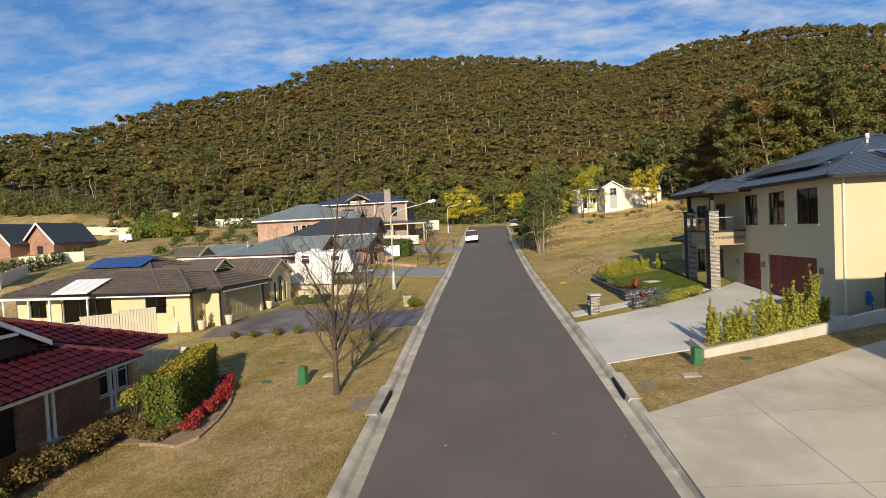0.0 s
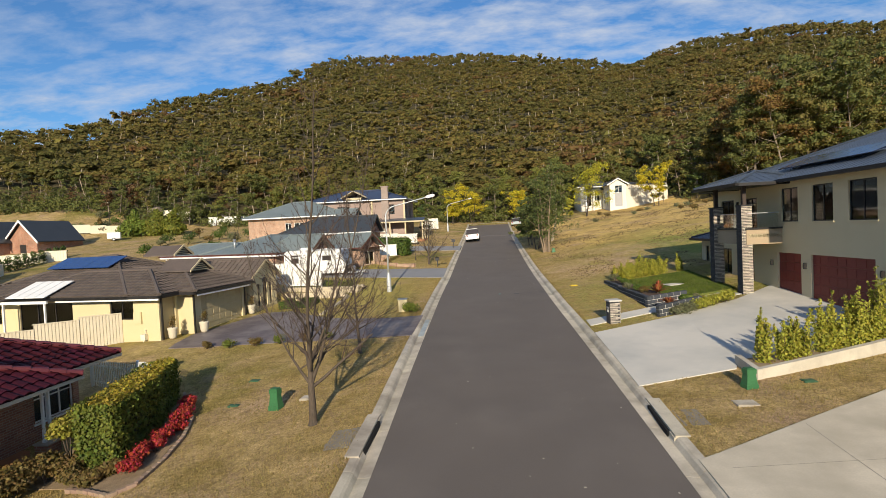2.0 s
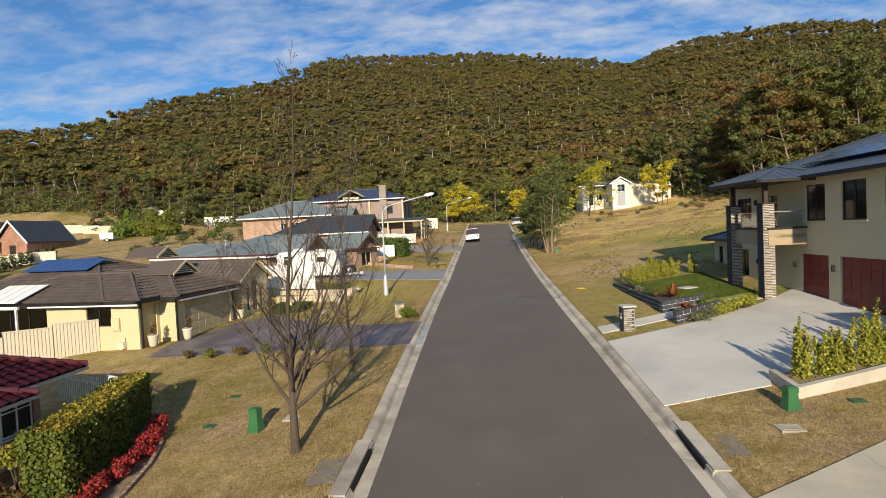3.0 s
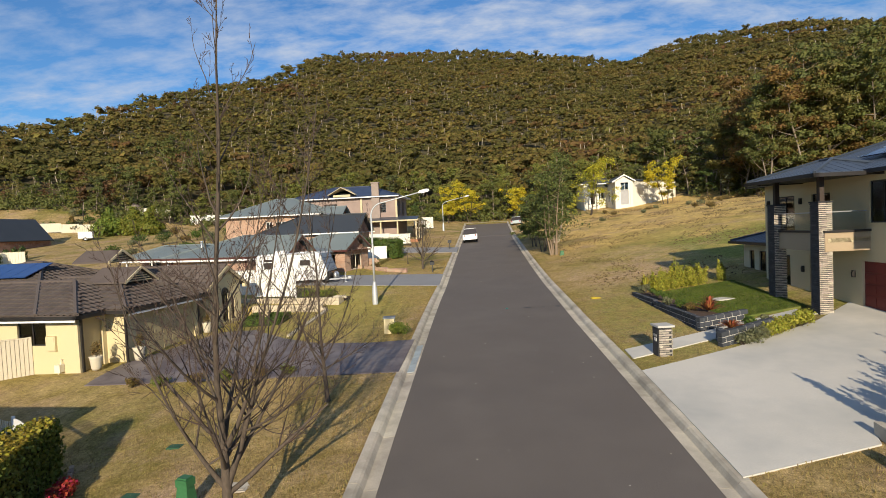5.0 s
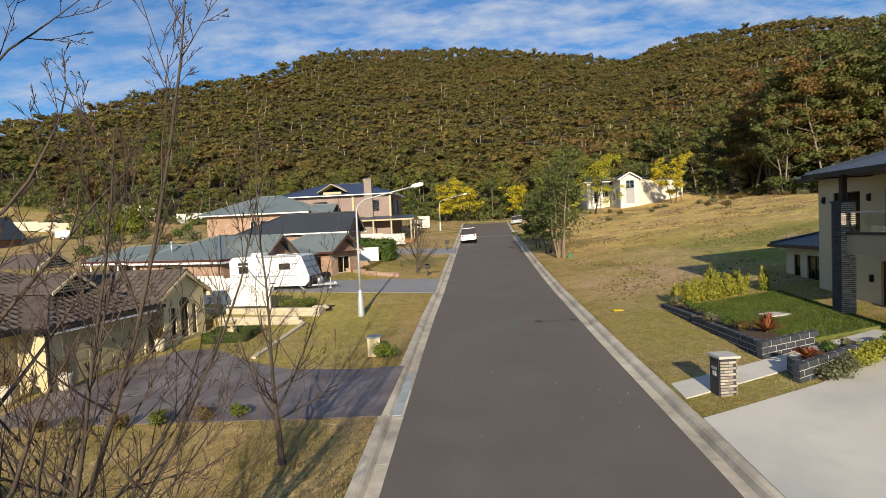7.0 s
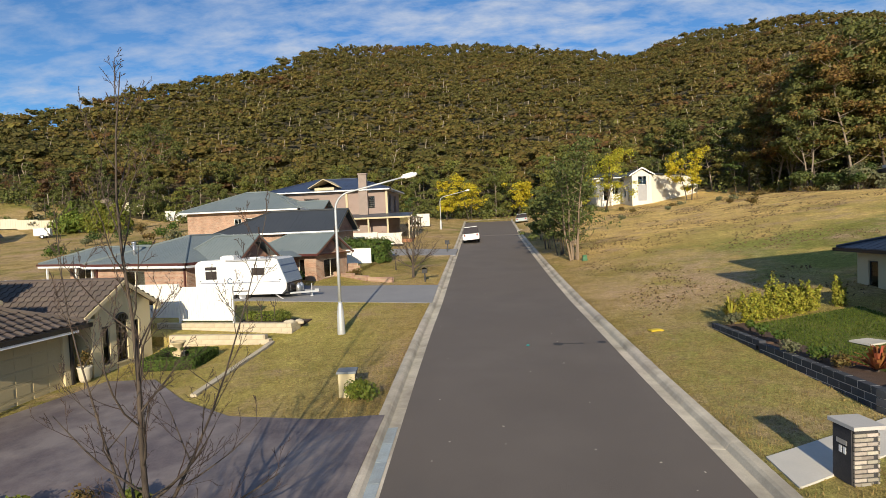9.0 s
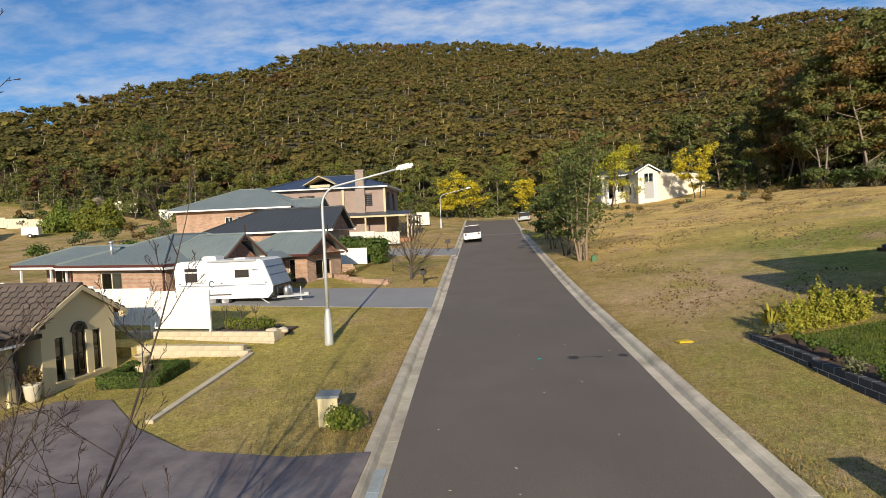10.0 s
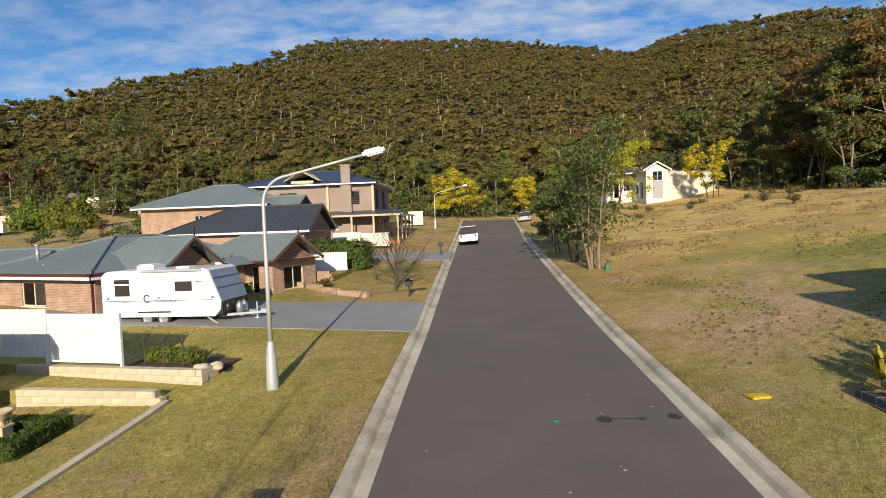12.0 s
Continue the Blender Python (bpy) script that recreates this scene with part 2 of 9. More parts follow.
NAVY = mat("blue-grey steel roofing", (0.055, 0.07, 0.095), (0.045, 0.058, 0.08), 0.4, 0.5, 8, 0.04)
CHARCOAL = mat("charcoal steel roofing", (0.05, 0.055, 0.06), (0.04, 0.045, 0.05), 0.4, 0.5, 8, 0.04)
TILE_RED = mat("maroon glazed roof tile", (0.050, 0.007, 0.013), (0.027, 0.004, 0.008), 0.6, 2.0, 18, 0.1, spec=0.18, obj=0.18)
TILE_RED_S = mat("maroon glazed roof tile sheet", (0.050, 0.007, 0.013), (0.027, 0.004, 0.008), 0.6, 2.0, 18, 0.1, spec=0.18, island=0.18)
TILE_BROWN = mat("brown-grey roof tile", (0.115, 0.09, 0.075), (0.085, 0.068, 0.058), 0.7, 1.5, 18, 0.15, island=0.14)
GARAGE_RED = mat("maroon garage door", (0.20, 0.035, 0.028), (0.17, 0.03, 0.025), 0.5, 1.0, 20, 0.03)
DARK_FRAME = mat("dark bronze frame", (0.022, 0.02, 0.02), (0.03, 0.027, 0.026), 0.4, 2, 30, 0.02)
GLASS = glass_mat("tinted glass", (0.35, 0.38, 0.40))
GLASS_CLEAR = glass_mat("clear glass", (0.86, 0.9, 0.9))
LEAF_EUC = mat("eucalypt foliage", (0.16, 0.17, 0.045), (0.09, 0.105, 0.03), 0.6, 0.25, 3.0, 0.0, island=0.35, transl=0.25, spec=0.25)
LEAF_FAR = mat("hill forest foliage", (0.146, 0.129, 0.034), (0.085, 0.079, 0.025), 0.7, 0.25, 1.6, 0.0, island=0.34, transl=0.32, spec=0.2)
BARK = mat("pale gum bark", (0.42, 0.36, 0.28), (0.24, 0.19, 0.14), 0.9, 1.5, 12, 0.3, stretch=(1, 1, 0.3))
BARK_DARK = mat("grey-brown bark", (0.105, 0.08, 0.06), (0.055, 0.043, 0.033), 0.9, 3, 30, 0.4, stretch=(1, 1, 0.3))


# ---- mesh helpers ----
class MB:
    """Vertices and faces gathered for one mesh."""

    def __init__(self):
        self.v, self.f = [], []

    def box(self, x0, y0, z0, x1, y1, z1, m=None):
        i = len(self.v)
        p = [(x0, y0, z0), (x1, y0, z0), (x1, y1, z0), (x0, y1, z0), (x0, y0, z1), (x1, y0, z1), (x1, y1, z1), (x0, y1, z1)]
        self.v += [tuple(m @ Vector(q)) for q in p] if m else p
        self.f += [(i, i + 3, i + 2, i + 1), (i + 4, i + 5, i + 6, i + 7), (i, i + 1, i + 5, i + 4), (i + 1, i + 2, i + 6, i + 5),
                   (i + 2, i + 3, i + 7, i + 6), (i + 3, i, i + 4, i + 7)]
        return self

    def poly(self, pts):
        i = len(self.v)
        self.v += [tuple(p) for p in pts]
        self.f.append(tuple(range(i, i + len(pts))))
        return self

    def slab(self, pts, depth):
        """A polygon and its copy set depth lower, closed round."""
        n, i = len(pts), len(self.v)
        self.v += [tuple(p) for p in pts] + [(p[0], p[1], p[2] - depth) for p in pts]
        self.f.append(tuple(range(i, i + n)))
        self.f.append(tuple(range(i + 2 * n - 1, i + n - 1, -1)))
        for k in range(n):
            j = (k + 1) % n
            self.f.append((i + k, i + n + k, i + n + j, i + j))
        return self

    def tube(self, path, radii, sides=8, cap=True):
        """A round bar along a path, with a radius for each point."""
        i0 = len(self.v)
        pts = [Vector(p) for p in path]
        side = Vector((1, 0, 0))
        for k, p in enumerate(pts):
            d = (pts[min(k + 1, len(pts) - 1)] - pts[max(k - 1, 0)]).normalized()
            u = d.cross(side)
            if u.length < 0.1:
                u = d.cross(Vector((0, 1, 0)))
            u.normalize()
            w = d.cross(u)
            for s in range(sides):
                a = 2 * math.pi * s / sides
                self.v.append(tuple(p + radii[k] * (math.cos(a) * u + math.sin(a) * w)))
        for k in range(len(pts) - 1):
            for s in range(sides):
                a, b = i0 + k * sides + s, i0 + k * sides + (s + 1) % sides
                self.f.append((a, b, b + sides, a + sides))
        if cap:
            self.f.append(tuple(range(i0 + sides - 1, i0 - 1, -1)))
            self.f.append(tuple(range(i0 + (len(pts) - 1) * sides, i0 + len(pts) * sides)))
        return self

    def lathe(self, prof, sides=16, centre=(0, 0, 0)):
        """A turned form from (radius, height) pairs."""
        i0 = len(self.v)
        for r, z in prof:
            for s in range(sides):
                a = 2 * math.pi * s / sides
                self.v.append((centre[0] + r * math.cos(a), centre[1] + r * math.sin(a), centre[2] + z))
        for k in range(len(prof) - 1):
            for s in range(sides):
                a, b = i0 + k * sides + s, i0 + k * sides + (s + 1) % sides
                self.f.append((a, b, b + sides, a + sides))
        self.f.append(tuple(range(i0 + sides - 1, i0 - 1, -1)))
        self.f.append(tuple(range(i0 + (len(prof) - 1) * sides, i0 + len(prof) * sides)))
        return self

    def mesh(self, name, material, smooth=False):
        me = bpy.data.meshes.new(name)
        me.from_pydata(self.v, [], self.f)
        if smooth:
            me.polygons.foreach_set("use_smooth", [True] * len(me.polygons))
        me.materials.append(material)
        me.update()
        return me


def quads_mesh(name, verts, material):
    """A mesh of loose quads from an array (n, 4, 3)."""
    v = np.asarray(verts, dtype=np.float32).reshape(-1, 3)
    n = len(v) // 4
    me = bpy.data.meshes.new(name)
    me.vertices.add(len(v)); me.loops.add(len(v)); me.polygons.add(n)
    me.vertices.foreach_set("co", v.ravel())
    me.loops.foreach_set("vertex_index", np.arange(len(v), dtype=np.int32))
    me.polygons.foreach_set("loop_start", np.arange(0, len(v), 4, dtype=np.int32))
    me.materials.append(material)
    me.update(calc_edges=True)
    me.validate()
    return me


def part(name, mb, material, parent=None, label="", smooth=False, at=None):
    """Links a mesh as one object under a thing or part."""
    me = mb.mesh(name, material, smooth) if isinstance(mb, MB) else mb
    ob = new(name, me)
    if parent:
        ob.parent = parent
    if at is not None:
        ob.matrix_basis = at
    if label:
        ob["label"] = label
    return ob


def thing(name, at, label, category, group=""):
    ob = new(name)
    ob.empty_display_size = 0.2
    ob.matrix_world = at
    return tagged(ob, label, category, group)


def solid(name, mb, material, at, label, category, group="", smooth=False, kind=""):
    ob = part(name, mb, material, None, "", smooth, at)
    return tagged(ob, label, category, group, kind)


# ---- lie of the land ----
def lerp(v, xs, ys):
    return float(np.interp(v, xs, ys))


def road_mid(y):
    return lerp(y, [3.9, 9.8, 15.8, 21.7, 27.6, 33.5, 39.4, 45.3, 53.2, 63.0, 88.7], [0.36, 0.27, 0.17, 0.03, -0.10, -0.23, -0.31, -0.35, -0.43, -0.49, -0.61])


def road_z(y):
    return lerp(y, [-60, 3.9, 9.8, 15.8, 21.7, 27.6, 33.5, 39.4, 45.3, 53.2, 63.0, 76.8, 88.7, 130], [-4.05, -0.80, -0.52, -0.24, 0.11, 0.39, 0.65, 0.93, 1.14, 1.62, 2.30, 3.27, 4.19, 8.1])


RIDGE_S = [-1.3, -0.82, -0.61, -0.40, -0.29, 0.01, 0.26, 0.38, 0.52, 0.75, 1.2]
RIDGE_Y = [156, 200, 300, 345, 430, 500, 470, 460, 400, 300, 215]
RIDGE_Z = [38, 46, 82, 102, 143, 160, 133, 146, 132, 95, 68]
FOOT_Y = [80, 86, 104, 122, 122, 118, 112, 100, 92, 88, 85]


def lawn_z(x, y):
    """Ground beside and under the road, without the hills."""
    u = x - road_mid(y)
    b = road_z(min(y, 125)) + 0.13
    if u < 0:
        s = lerp(y, [10, 18, 28, 38, 41, 44, 60, 80, 100], [-0.13, -0.11, -0.035, -0.04, 0.0, 0.035, 0.02, 0.055, 0.06])
        return b + s * min(max(-u - 4, 0), 22)
    s = lerp(y, [8, 20, 28, 34, 44, 60, 100], [0.03, 0.042, 0.066, 0.084, 0.118, 0.15, 0.10])
    return b + s * min(max(u - 4, 0), 30)


def ground_z(x, y):
    z = lawn_z(x, y)
    if y > 60:
        s = x / y
        y0, y1, zr = lerp(s, RIDGE_S, FOOT_Y), lerp(s, RIDGE_S, RIDGE_Y), lerp(s, RIDGE_S, RIDGE_Z)
        k = (y - y0) / (y1 - y0)
        if k > 0:
            rise = k ** 1.15 if k < 1 else max(0.0, 1 - 0.35 * (k - 1))
            z = z + (zr - z) * rise + (2.5 * noise.noise((x / 45, y / 45, 0)) if k < 1 else 0) * min(1, 4 * k)
    return z


EDGE_S = [-1.3, -0.82, -0.61, -0.40, -0.29, 0.0, 0.15, 0.26, 0.38, 0.52, 0.75, 1.2]
EDGE_Y = [108, 110, 112, 116, 116, 111, 112, 114, 104, 92, 86, 80]
ROAD_END = 104.0
def spread(lo, hi, step, far, grow):
    a = list(np.arange(lo, hi + 0.01, step))
    while a[-1] < far:
        a.append(a[-1] + step); step *= grow
    return a
us = [0.0, 1.9, 3.9, 3.96] + [4.3 + v for v in spread(0, 22, 0.75, 1600, 1.13)]
us = [-v for v in reversed(us[1:])] + us
ys = [-v for v in reversed(spread(20, 21, 1.0, 1500, 1.25)[1:])] + list(np.arange(-20, 60, 1.0)) + spread(60, 200, 3.0, 2200, 1.10)
g = MB()
for y in ys:
    on_road = -60 < y < ROAD_END - 1
    for u in us:
        x = u + road_mid(y) * max(0.0, 1 - abs(u) / 60)
        z = ground_z(x, y)
        if abs(u) < 3.92 and on_road:
            z = road_z(y) - 0.12
        elif abs(u) < 14:
            z += 0.03 * noise.noise((x / 2.2, y / 2.2, 3.0)) * min(1, abs(abs(u) - 3.96))
        g.v.append((x, y, z))
xs = us
w = len(xs)
for r in range(len(ys) - 1):
    for c in range(w - 1):
        i = r * w + c
        g.f.append((i, i + 1, i + w + 1, i + w))
FLOOR = mat("forest leaf litter", (0.10, 0.082, 0.038), (0.065, 0.055, 0.026), 0.95, 0.3, 4.0, 0.3)
ground = solid("ground", g, GRASS, Matrix(), "dry winter grass with green patches running to the hills", "ground", smooth=True, kind="structure")
ground.data.materials.append(FLOOR)
for f in ground.data.polygons:
    x, y = f.center.x, f.center.y
    if y > 75 and y > lerp(x / y, EDGE_S, EDGE_Y) - 1:
        f.material_index = 1


def strip(name, material, u0, u1, y0, y1, dz, label, category, step=1.0, off=0.0):
    """A paved strip along the road between two offsets from its middle."""
    m = MB()
    n = max(1, int((y1 - y0) / step))
    rows = [y0 + (y1 - y0) * k / n for k in range(n + 1)]
    for y in rows:
        for u in (u0, u1):
            m.v += [(road_mid(y) + u, y, road_z(y) + dz), (road_mid(y) + u, y, road_z(y) + dz - 0.3)]
    for k in range(n):
        i = 4 * k
        m.f += [(i, i + 2, i + 6, i + 4), (i, i + 4, i + 5, i + 1), (i + 2, i + 3, i + 7, i + 6)]
    return solid(name, m, material, Matrix(), label, category, kind="structure")


strip("road", ASPHALT, -3.35, 3.35, -40, ROAD_END, 0.0, "dark grey-brown asphalt residential road, worn smooth", "road")

# kerb and gutter, cast in lengths with open joints
KERB_PROFILE = [(3.35, 0.0), (3.65, -0.03), (3.72, 0.09), (3.78, 0.13), (3.96, 0.14), (3.96, -0.2), (3.35, -0.2)]
for side, nm in ((-1, "kerb_west"), (1, "kerb_east")):
    kerb = thing(nm, Matrix(), "grey concrete kerb and gutter with joints, stained", "kerb")
    kerb["kind"] = "structure"
    seg = 2.4
    y = -12.0
    while y < ROAD_END:
        m = MB()
        for yy in (y + 0.006, y + seg - 0.006):
            for u, z in KERB_PROFILE:
                m.v.append((road_mid(yy) + side * u, yy, road_z(yy) + z + 0.004))
        n = len(KERB_PROFILE)
        for k in range(n):
            j = (k + 1) % n
            m.f.append((k, j, n + j, n + k) if side > 0 else (j, k, n + k, n + j))
        m.f += [tuple(range(n)), tuple(range(2 * n - 1, n - 1, -1))]
        part("kerb_length", m, CONC_KERB, kerb)
        y += seg


PADS = []


def pad(name, material, outline, label, category, lift=0.03, thick=0.12, zfun=lawn_z, step=0.0):
    """A paved area laid on the lawn; the outline is a list of plan points, cut into cross strips."""
    PADS.append(outline)
    bm = bmesh.new()
    vs = [bm.verts.new((x, y, 0)) for x, y in outline]
    bm.faces.new(vs)
    if step:
        lo = [min(p[a] for p in outline) for a in (0, 1)]
        hi = [max(p[a] for p in outline) for a in (0, 1)]
        for a in (0, 1):
            v = lo[a] + step
            while v < hi[a]:
                co, no = [0, 0, 0], [0, 0, 0]
                co[a], no[a] = v, 1
                bmesh.ops.bisect_plane(bm, geom=bm.verts[:] + bm.edges[:] + bm.faces[:], plane_co=co, plane_no=no)
                v += step
    top = bm.faces[:]
    ext = bmesh.ops.extrude_face_region(bm, geom=top)
    low = {v for v in ext["geom"] if isinstance(v, bmesh.types.BMVert)}
    for v in bm.verts:
        v.co.z = zfun(v.co.x, v.co.y) + lift - (thick if v in low else 0)
    bmesh.ops.recalc_face_normals(bm, faces=bm.faces)
    me = bpy.data.meshes.new(name)
    bm.to_mesh(me); bm.free()
    me.materials.append(material)
    ob = new(name, me)
    return tagged(ob, label, category, kind="structure")


pad("driveway_1", CONC_PALE, [(3.95, 19.3), (3.9, 25.75), (7.4, 27.25), (11.3, 29.4), (13.9, 31.5), (14.6, 23.2), (14.4, 22.8), (13.2, 22.5), (7.4, 20.75), (7.2, 20.3)], "wide pale concrete driveway before the garage", "driveway", step=1.5)
pad("driveway_2", CONC_WARM, [(3.97, 6.0), (3.97, 14.8), (8.0, 17.0), (12.0, 19.1), (15.0, 20.5), (22, 22.0), (30, 22), (30, 6.0)], "broad warm-grey concrete driveway with joint lines", "driveway", step=1.5)
pad("driveway_3", STAMPED, [(-3.97, 26.2), (-3.97, 30.4), (-5.6, 30.3), (-8.2, 30.8), (-10.3, 32.2), (-12.6, 34.4), (-14.4, 34.5), (-16.1, 29.4), (-15.9, 27.0), (-8.4, 26.5)], "dark stamped slate-pattern concrete driveway", "driveway", step=1.5)
pad("driveway_4", CONC_GREY, [(-4.2, 45.1), (-4.3, 50.5), (-11.0, 50.3), (-13.5, 50.5), (-22, 49.5), (-22, 45.5), (-12, 45.4)], "smooth grey concrete driveway", "driveway", step=1.5)


# ---- house building ----
class Walls:
    """The walls of one house, each gathered as a mesh of its own."""

    def __init__(self):
        self.list, self.first, self.last = [], None, None

    def parts(self, parent, material, name="wall"):
        for m in self.list:
            part(name, m, material, parent)


def plate(mb, xs, zs, full, y0, y1, m):
    """A flat plate of grid cells between y0 and y1, welded, open where full(x, z) is false."""
    ids = {}

    def v(i, k, s):
        if (i, k, s) not in ids:
            ids[(i, k, s)] = len(mb.v)
            mb.v.append(tuple(m @ Vector((xs[i], (y0, y1)[s], zs[k]))))
        return ids[(i, k, s)]

    nx, nz = len(xs) - 1, len(zs) - 1
    on = [[full((xs[i] + xs[i + 1]) / 2, (zs[k] + zs[k + 1]) / 2) for k in range(nz)] for i in range(nx)]
    for i in range(nx):
        for k in range(nz):
            if not on[i][k]:
                continue
            mb.f += [(v(i, k, 0), v(i + 1, k, 0), v(i + 1, k + 1, 0), v(i, k + 1, 0)), (v(i, k, 1), v(i, k + 1, 1), v(i + 1, k + 1, 1), v(i + 1, k, 1))]
            if i == 0 or not on[i - 1][k]:
                mb.f.append((v(i, k, 0), v(i, k + 1, 0), v(i, k + 1, 1), v(i, k, 1)))
            if i == nx - 1 or not on[i + 1][k]:
                mb.f.append((v(i + 1, k, 0), v(i + 1, k, 1), v(i + 1, k + 1, 1), v(i + 1, k + 1, 0)))
            if k == 0 or not on[i][k - 1]:
                mb.f.append((v(i, k, 0), v(i, k, 1), v(i + 1, k, 1), v(i + 1, k, 0)))
            if k == nz - 1 or not on[i][k + 1]:
                mb.f.append((v(i, k + 1, 0), v(i + 1, k + 1, 0), v(i + 1, k + 1, 1), v(i, k + 1, 1)))
    return mb


def wall(walls, p0, p1, z0, z1, openings=(), t=0.2):
    """A wall from p0 to p1 with real openings (along, along, low, high); its outer face lies to the right of the run."""
    p0, p1 = Vector((*p0, 0)), Vector((*p1, 0))
    d = (p1 - p0)
    L = d.length
    d.normalize()
    n = Vector((d.y, -d.x, 0))
    m = Matrix(((d.x, -n.x, 0, p0.x), (d.y, -n.y, 0, p0.y), (0, 0, 1, 0), (0, 0, 0, 1)))
    # butt against the walls already standing at either end, where the corner points outwards
    a0, a1 = 0.0, L
    if walls.last and (walls.last[0] - p0).length < 0.01 and walls.last[1].cross(d).z > 0.1:
        a0 = walls.last[2]
    if walls.first and (walls.first[0] - p1).length < 0.01 and d.cross(walls.first[1]).z > 0.1:
        a1 = L - walls.first[2]
    walls.first = walls.first or (p0, d, t)
    walls.last = (p1, d, t)
    xs = sorted({a0, a1, *(o[0] for o in openings), *(o[1] for o in openings)})
    zs = sorted({z0, z1, *(o[2] for o in openings), *(o[3] for o in openings)})
    walls.list.append(plate(MB(), xs, zs, lambda x, z: not any(o[0] < x < o[1] and o[2] < z < o[3] for o in openings), 0.0, t, m))
    return m


def window(parent, m, a, b, lo, hi, frame_mat, panes=2, sill=None, glass=None, bars=0, name="window"):
    """A framed window set in an opening of a wall whose frame of reference is m."""
    w = 0.05
    xb = [a + w, b - w]
    zb = [lo + w, hi - w]
    for k in range(1, panes):
        x = a + (b - a) * k / panes
        xb += [x - 0.025, x + 0.025]
    for k in range(1, bars + 1):
        z = lo + (hi - lo) * k / (bars + 1)
        zb += [z - 0.02, z + 0.02]
    xs, zs = sorted([a, b] + xb), sorted([lo, hi] + zb)
    gx = [(xs[k], xs[k + 1]) for k in range(1, len(xs) - 1, 2)]
    gz = [(zs[k], zs[k + 1]) for k in range(1, len(zs) - 1, 2)]
    f = plate(MB(), xs, zs, lambda x, z: not (any(p < x < q for p, q in gx) and any(p < z < q for p, q in gz)), 0.06, 0.12, m)
    ob = part(name, f, frame_mat, parent)
    part("pane", MB().box(a + w, 0.085, lo + w, b - w, 0.095, hi - w, m), glass or GLASS, ob)
    if sill:
        part("sill", MB().box(a - 0.06, -0.05, lo - 0.06, b + 0.06, 0.05, lo, m), sill, ob)
    return ob


def in_poly_range(poly2, u):
    vs = []
    for (u0, v0), (u1, v1) in zip(poly2, poly2[1:] + poly2[:1]):
        if (u0 - u) * (u1 - u) <= 0 and abs(u1 - u0) > 1e-6:
            vs.append(v0 + (v1 - v0) * (u - u0) / (u1 - u0))
    return (min(vs), max(vs)) if len(vs) >= 2 else None


def roof_plane(mb, poly, style, pitch_u=0.3, pitch_v=0.34, tiles=None, ribs=None):
    """One roof slope; its first edge is the eave. Ribs or tiles stand proud of the slab."""
    p = [Vector(q) for q in poly]
    e = (p[1] - p[0]).normalized()
    n = (p[1] - p[0]).cross(p[2] - p[0]).normalized()
    if n.z < 0:
        n = -n
    v = n.cross(e)
    if v.z < 0:
        v = -v
    mb.slab(p, 0.08)
    q2 = [((q - p[0]).dot(e), (q - p[0]).dot(v)) for q in p]
    umin, umax = min(q[0] for q in q2), max(q[0] for q in q2)
    u = umin + pitch_u / 2
    M = Matrix(((e.x, v.x, n.x, p[0].x), (e.y, v.y, n.y, p[0].y), (e.z, v.z, n.z, p[0].z), (0, 0, 0, 1)))
    while u < umax:
        r = in_poly_range(q2, u)
        if r and r[1] - r[0] > 0.1:
            if style == "metal":
                ribs.box(u - 0.014, r[0], 0.0, u + 0.014, r[1], 0.010, M)
            else:
                k = math.floor(r[0] / pitch_v)
                while k * pitch_v < r[1] - 0.05:
                    vv = k * pitch_v
                    if vv >= r[0] - 0.12:
                        if tiles is not None:
                            tiles.append(M @ Matrix.Translation((u, vv, 0.012)))
                        else:
                            tile_into(ribs, M @ Matrix.Translation((u, vv, 0.012)), pitch_u, pitch_v)
                    k += 1
        u += pitch_u


def tile_into(mb, m, pu, pv):
    i = len(mb.v)
    h = pu / 2
    pr = [(-h, 0.0), (-h * 0.55, 0.0), (-h * 0.1, 0.035), (h * 0.45, 0.055), (h, 0.01)]
    for x, z in pr:
        mb.v.append(tuple(m @ Vector((x, -0.02, z + 0.035))))
        mb.v.append(tuple(m @ Vector((x, pv, z))))
        mb.v.append(tuple(m @ Vector((x, -0.02, z))))
    for k in range(len(pr) - 1):
        a = i + 3 * k
        mb.f += [(a, a + 3, a + 4, a + 1), (a, a + 2, a + 5, a + 3)]


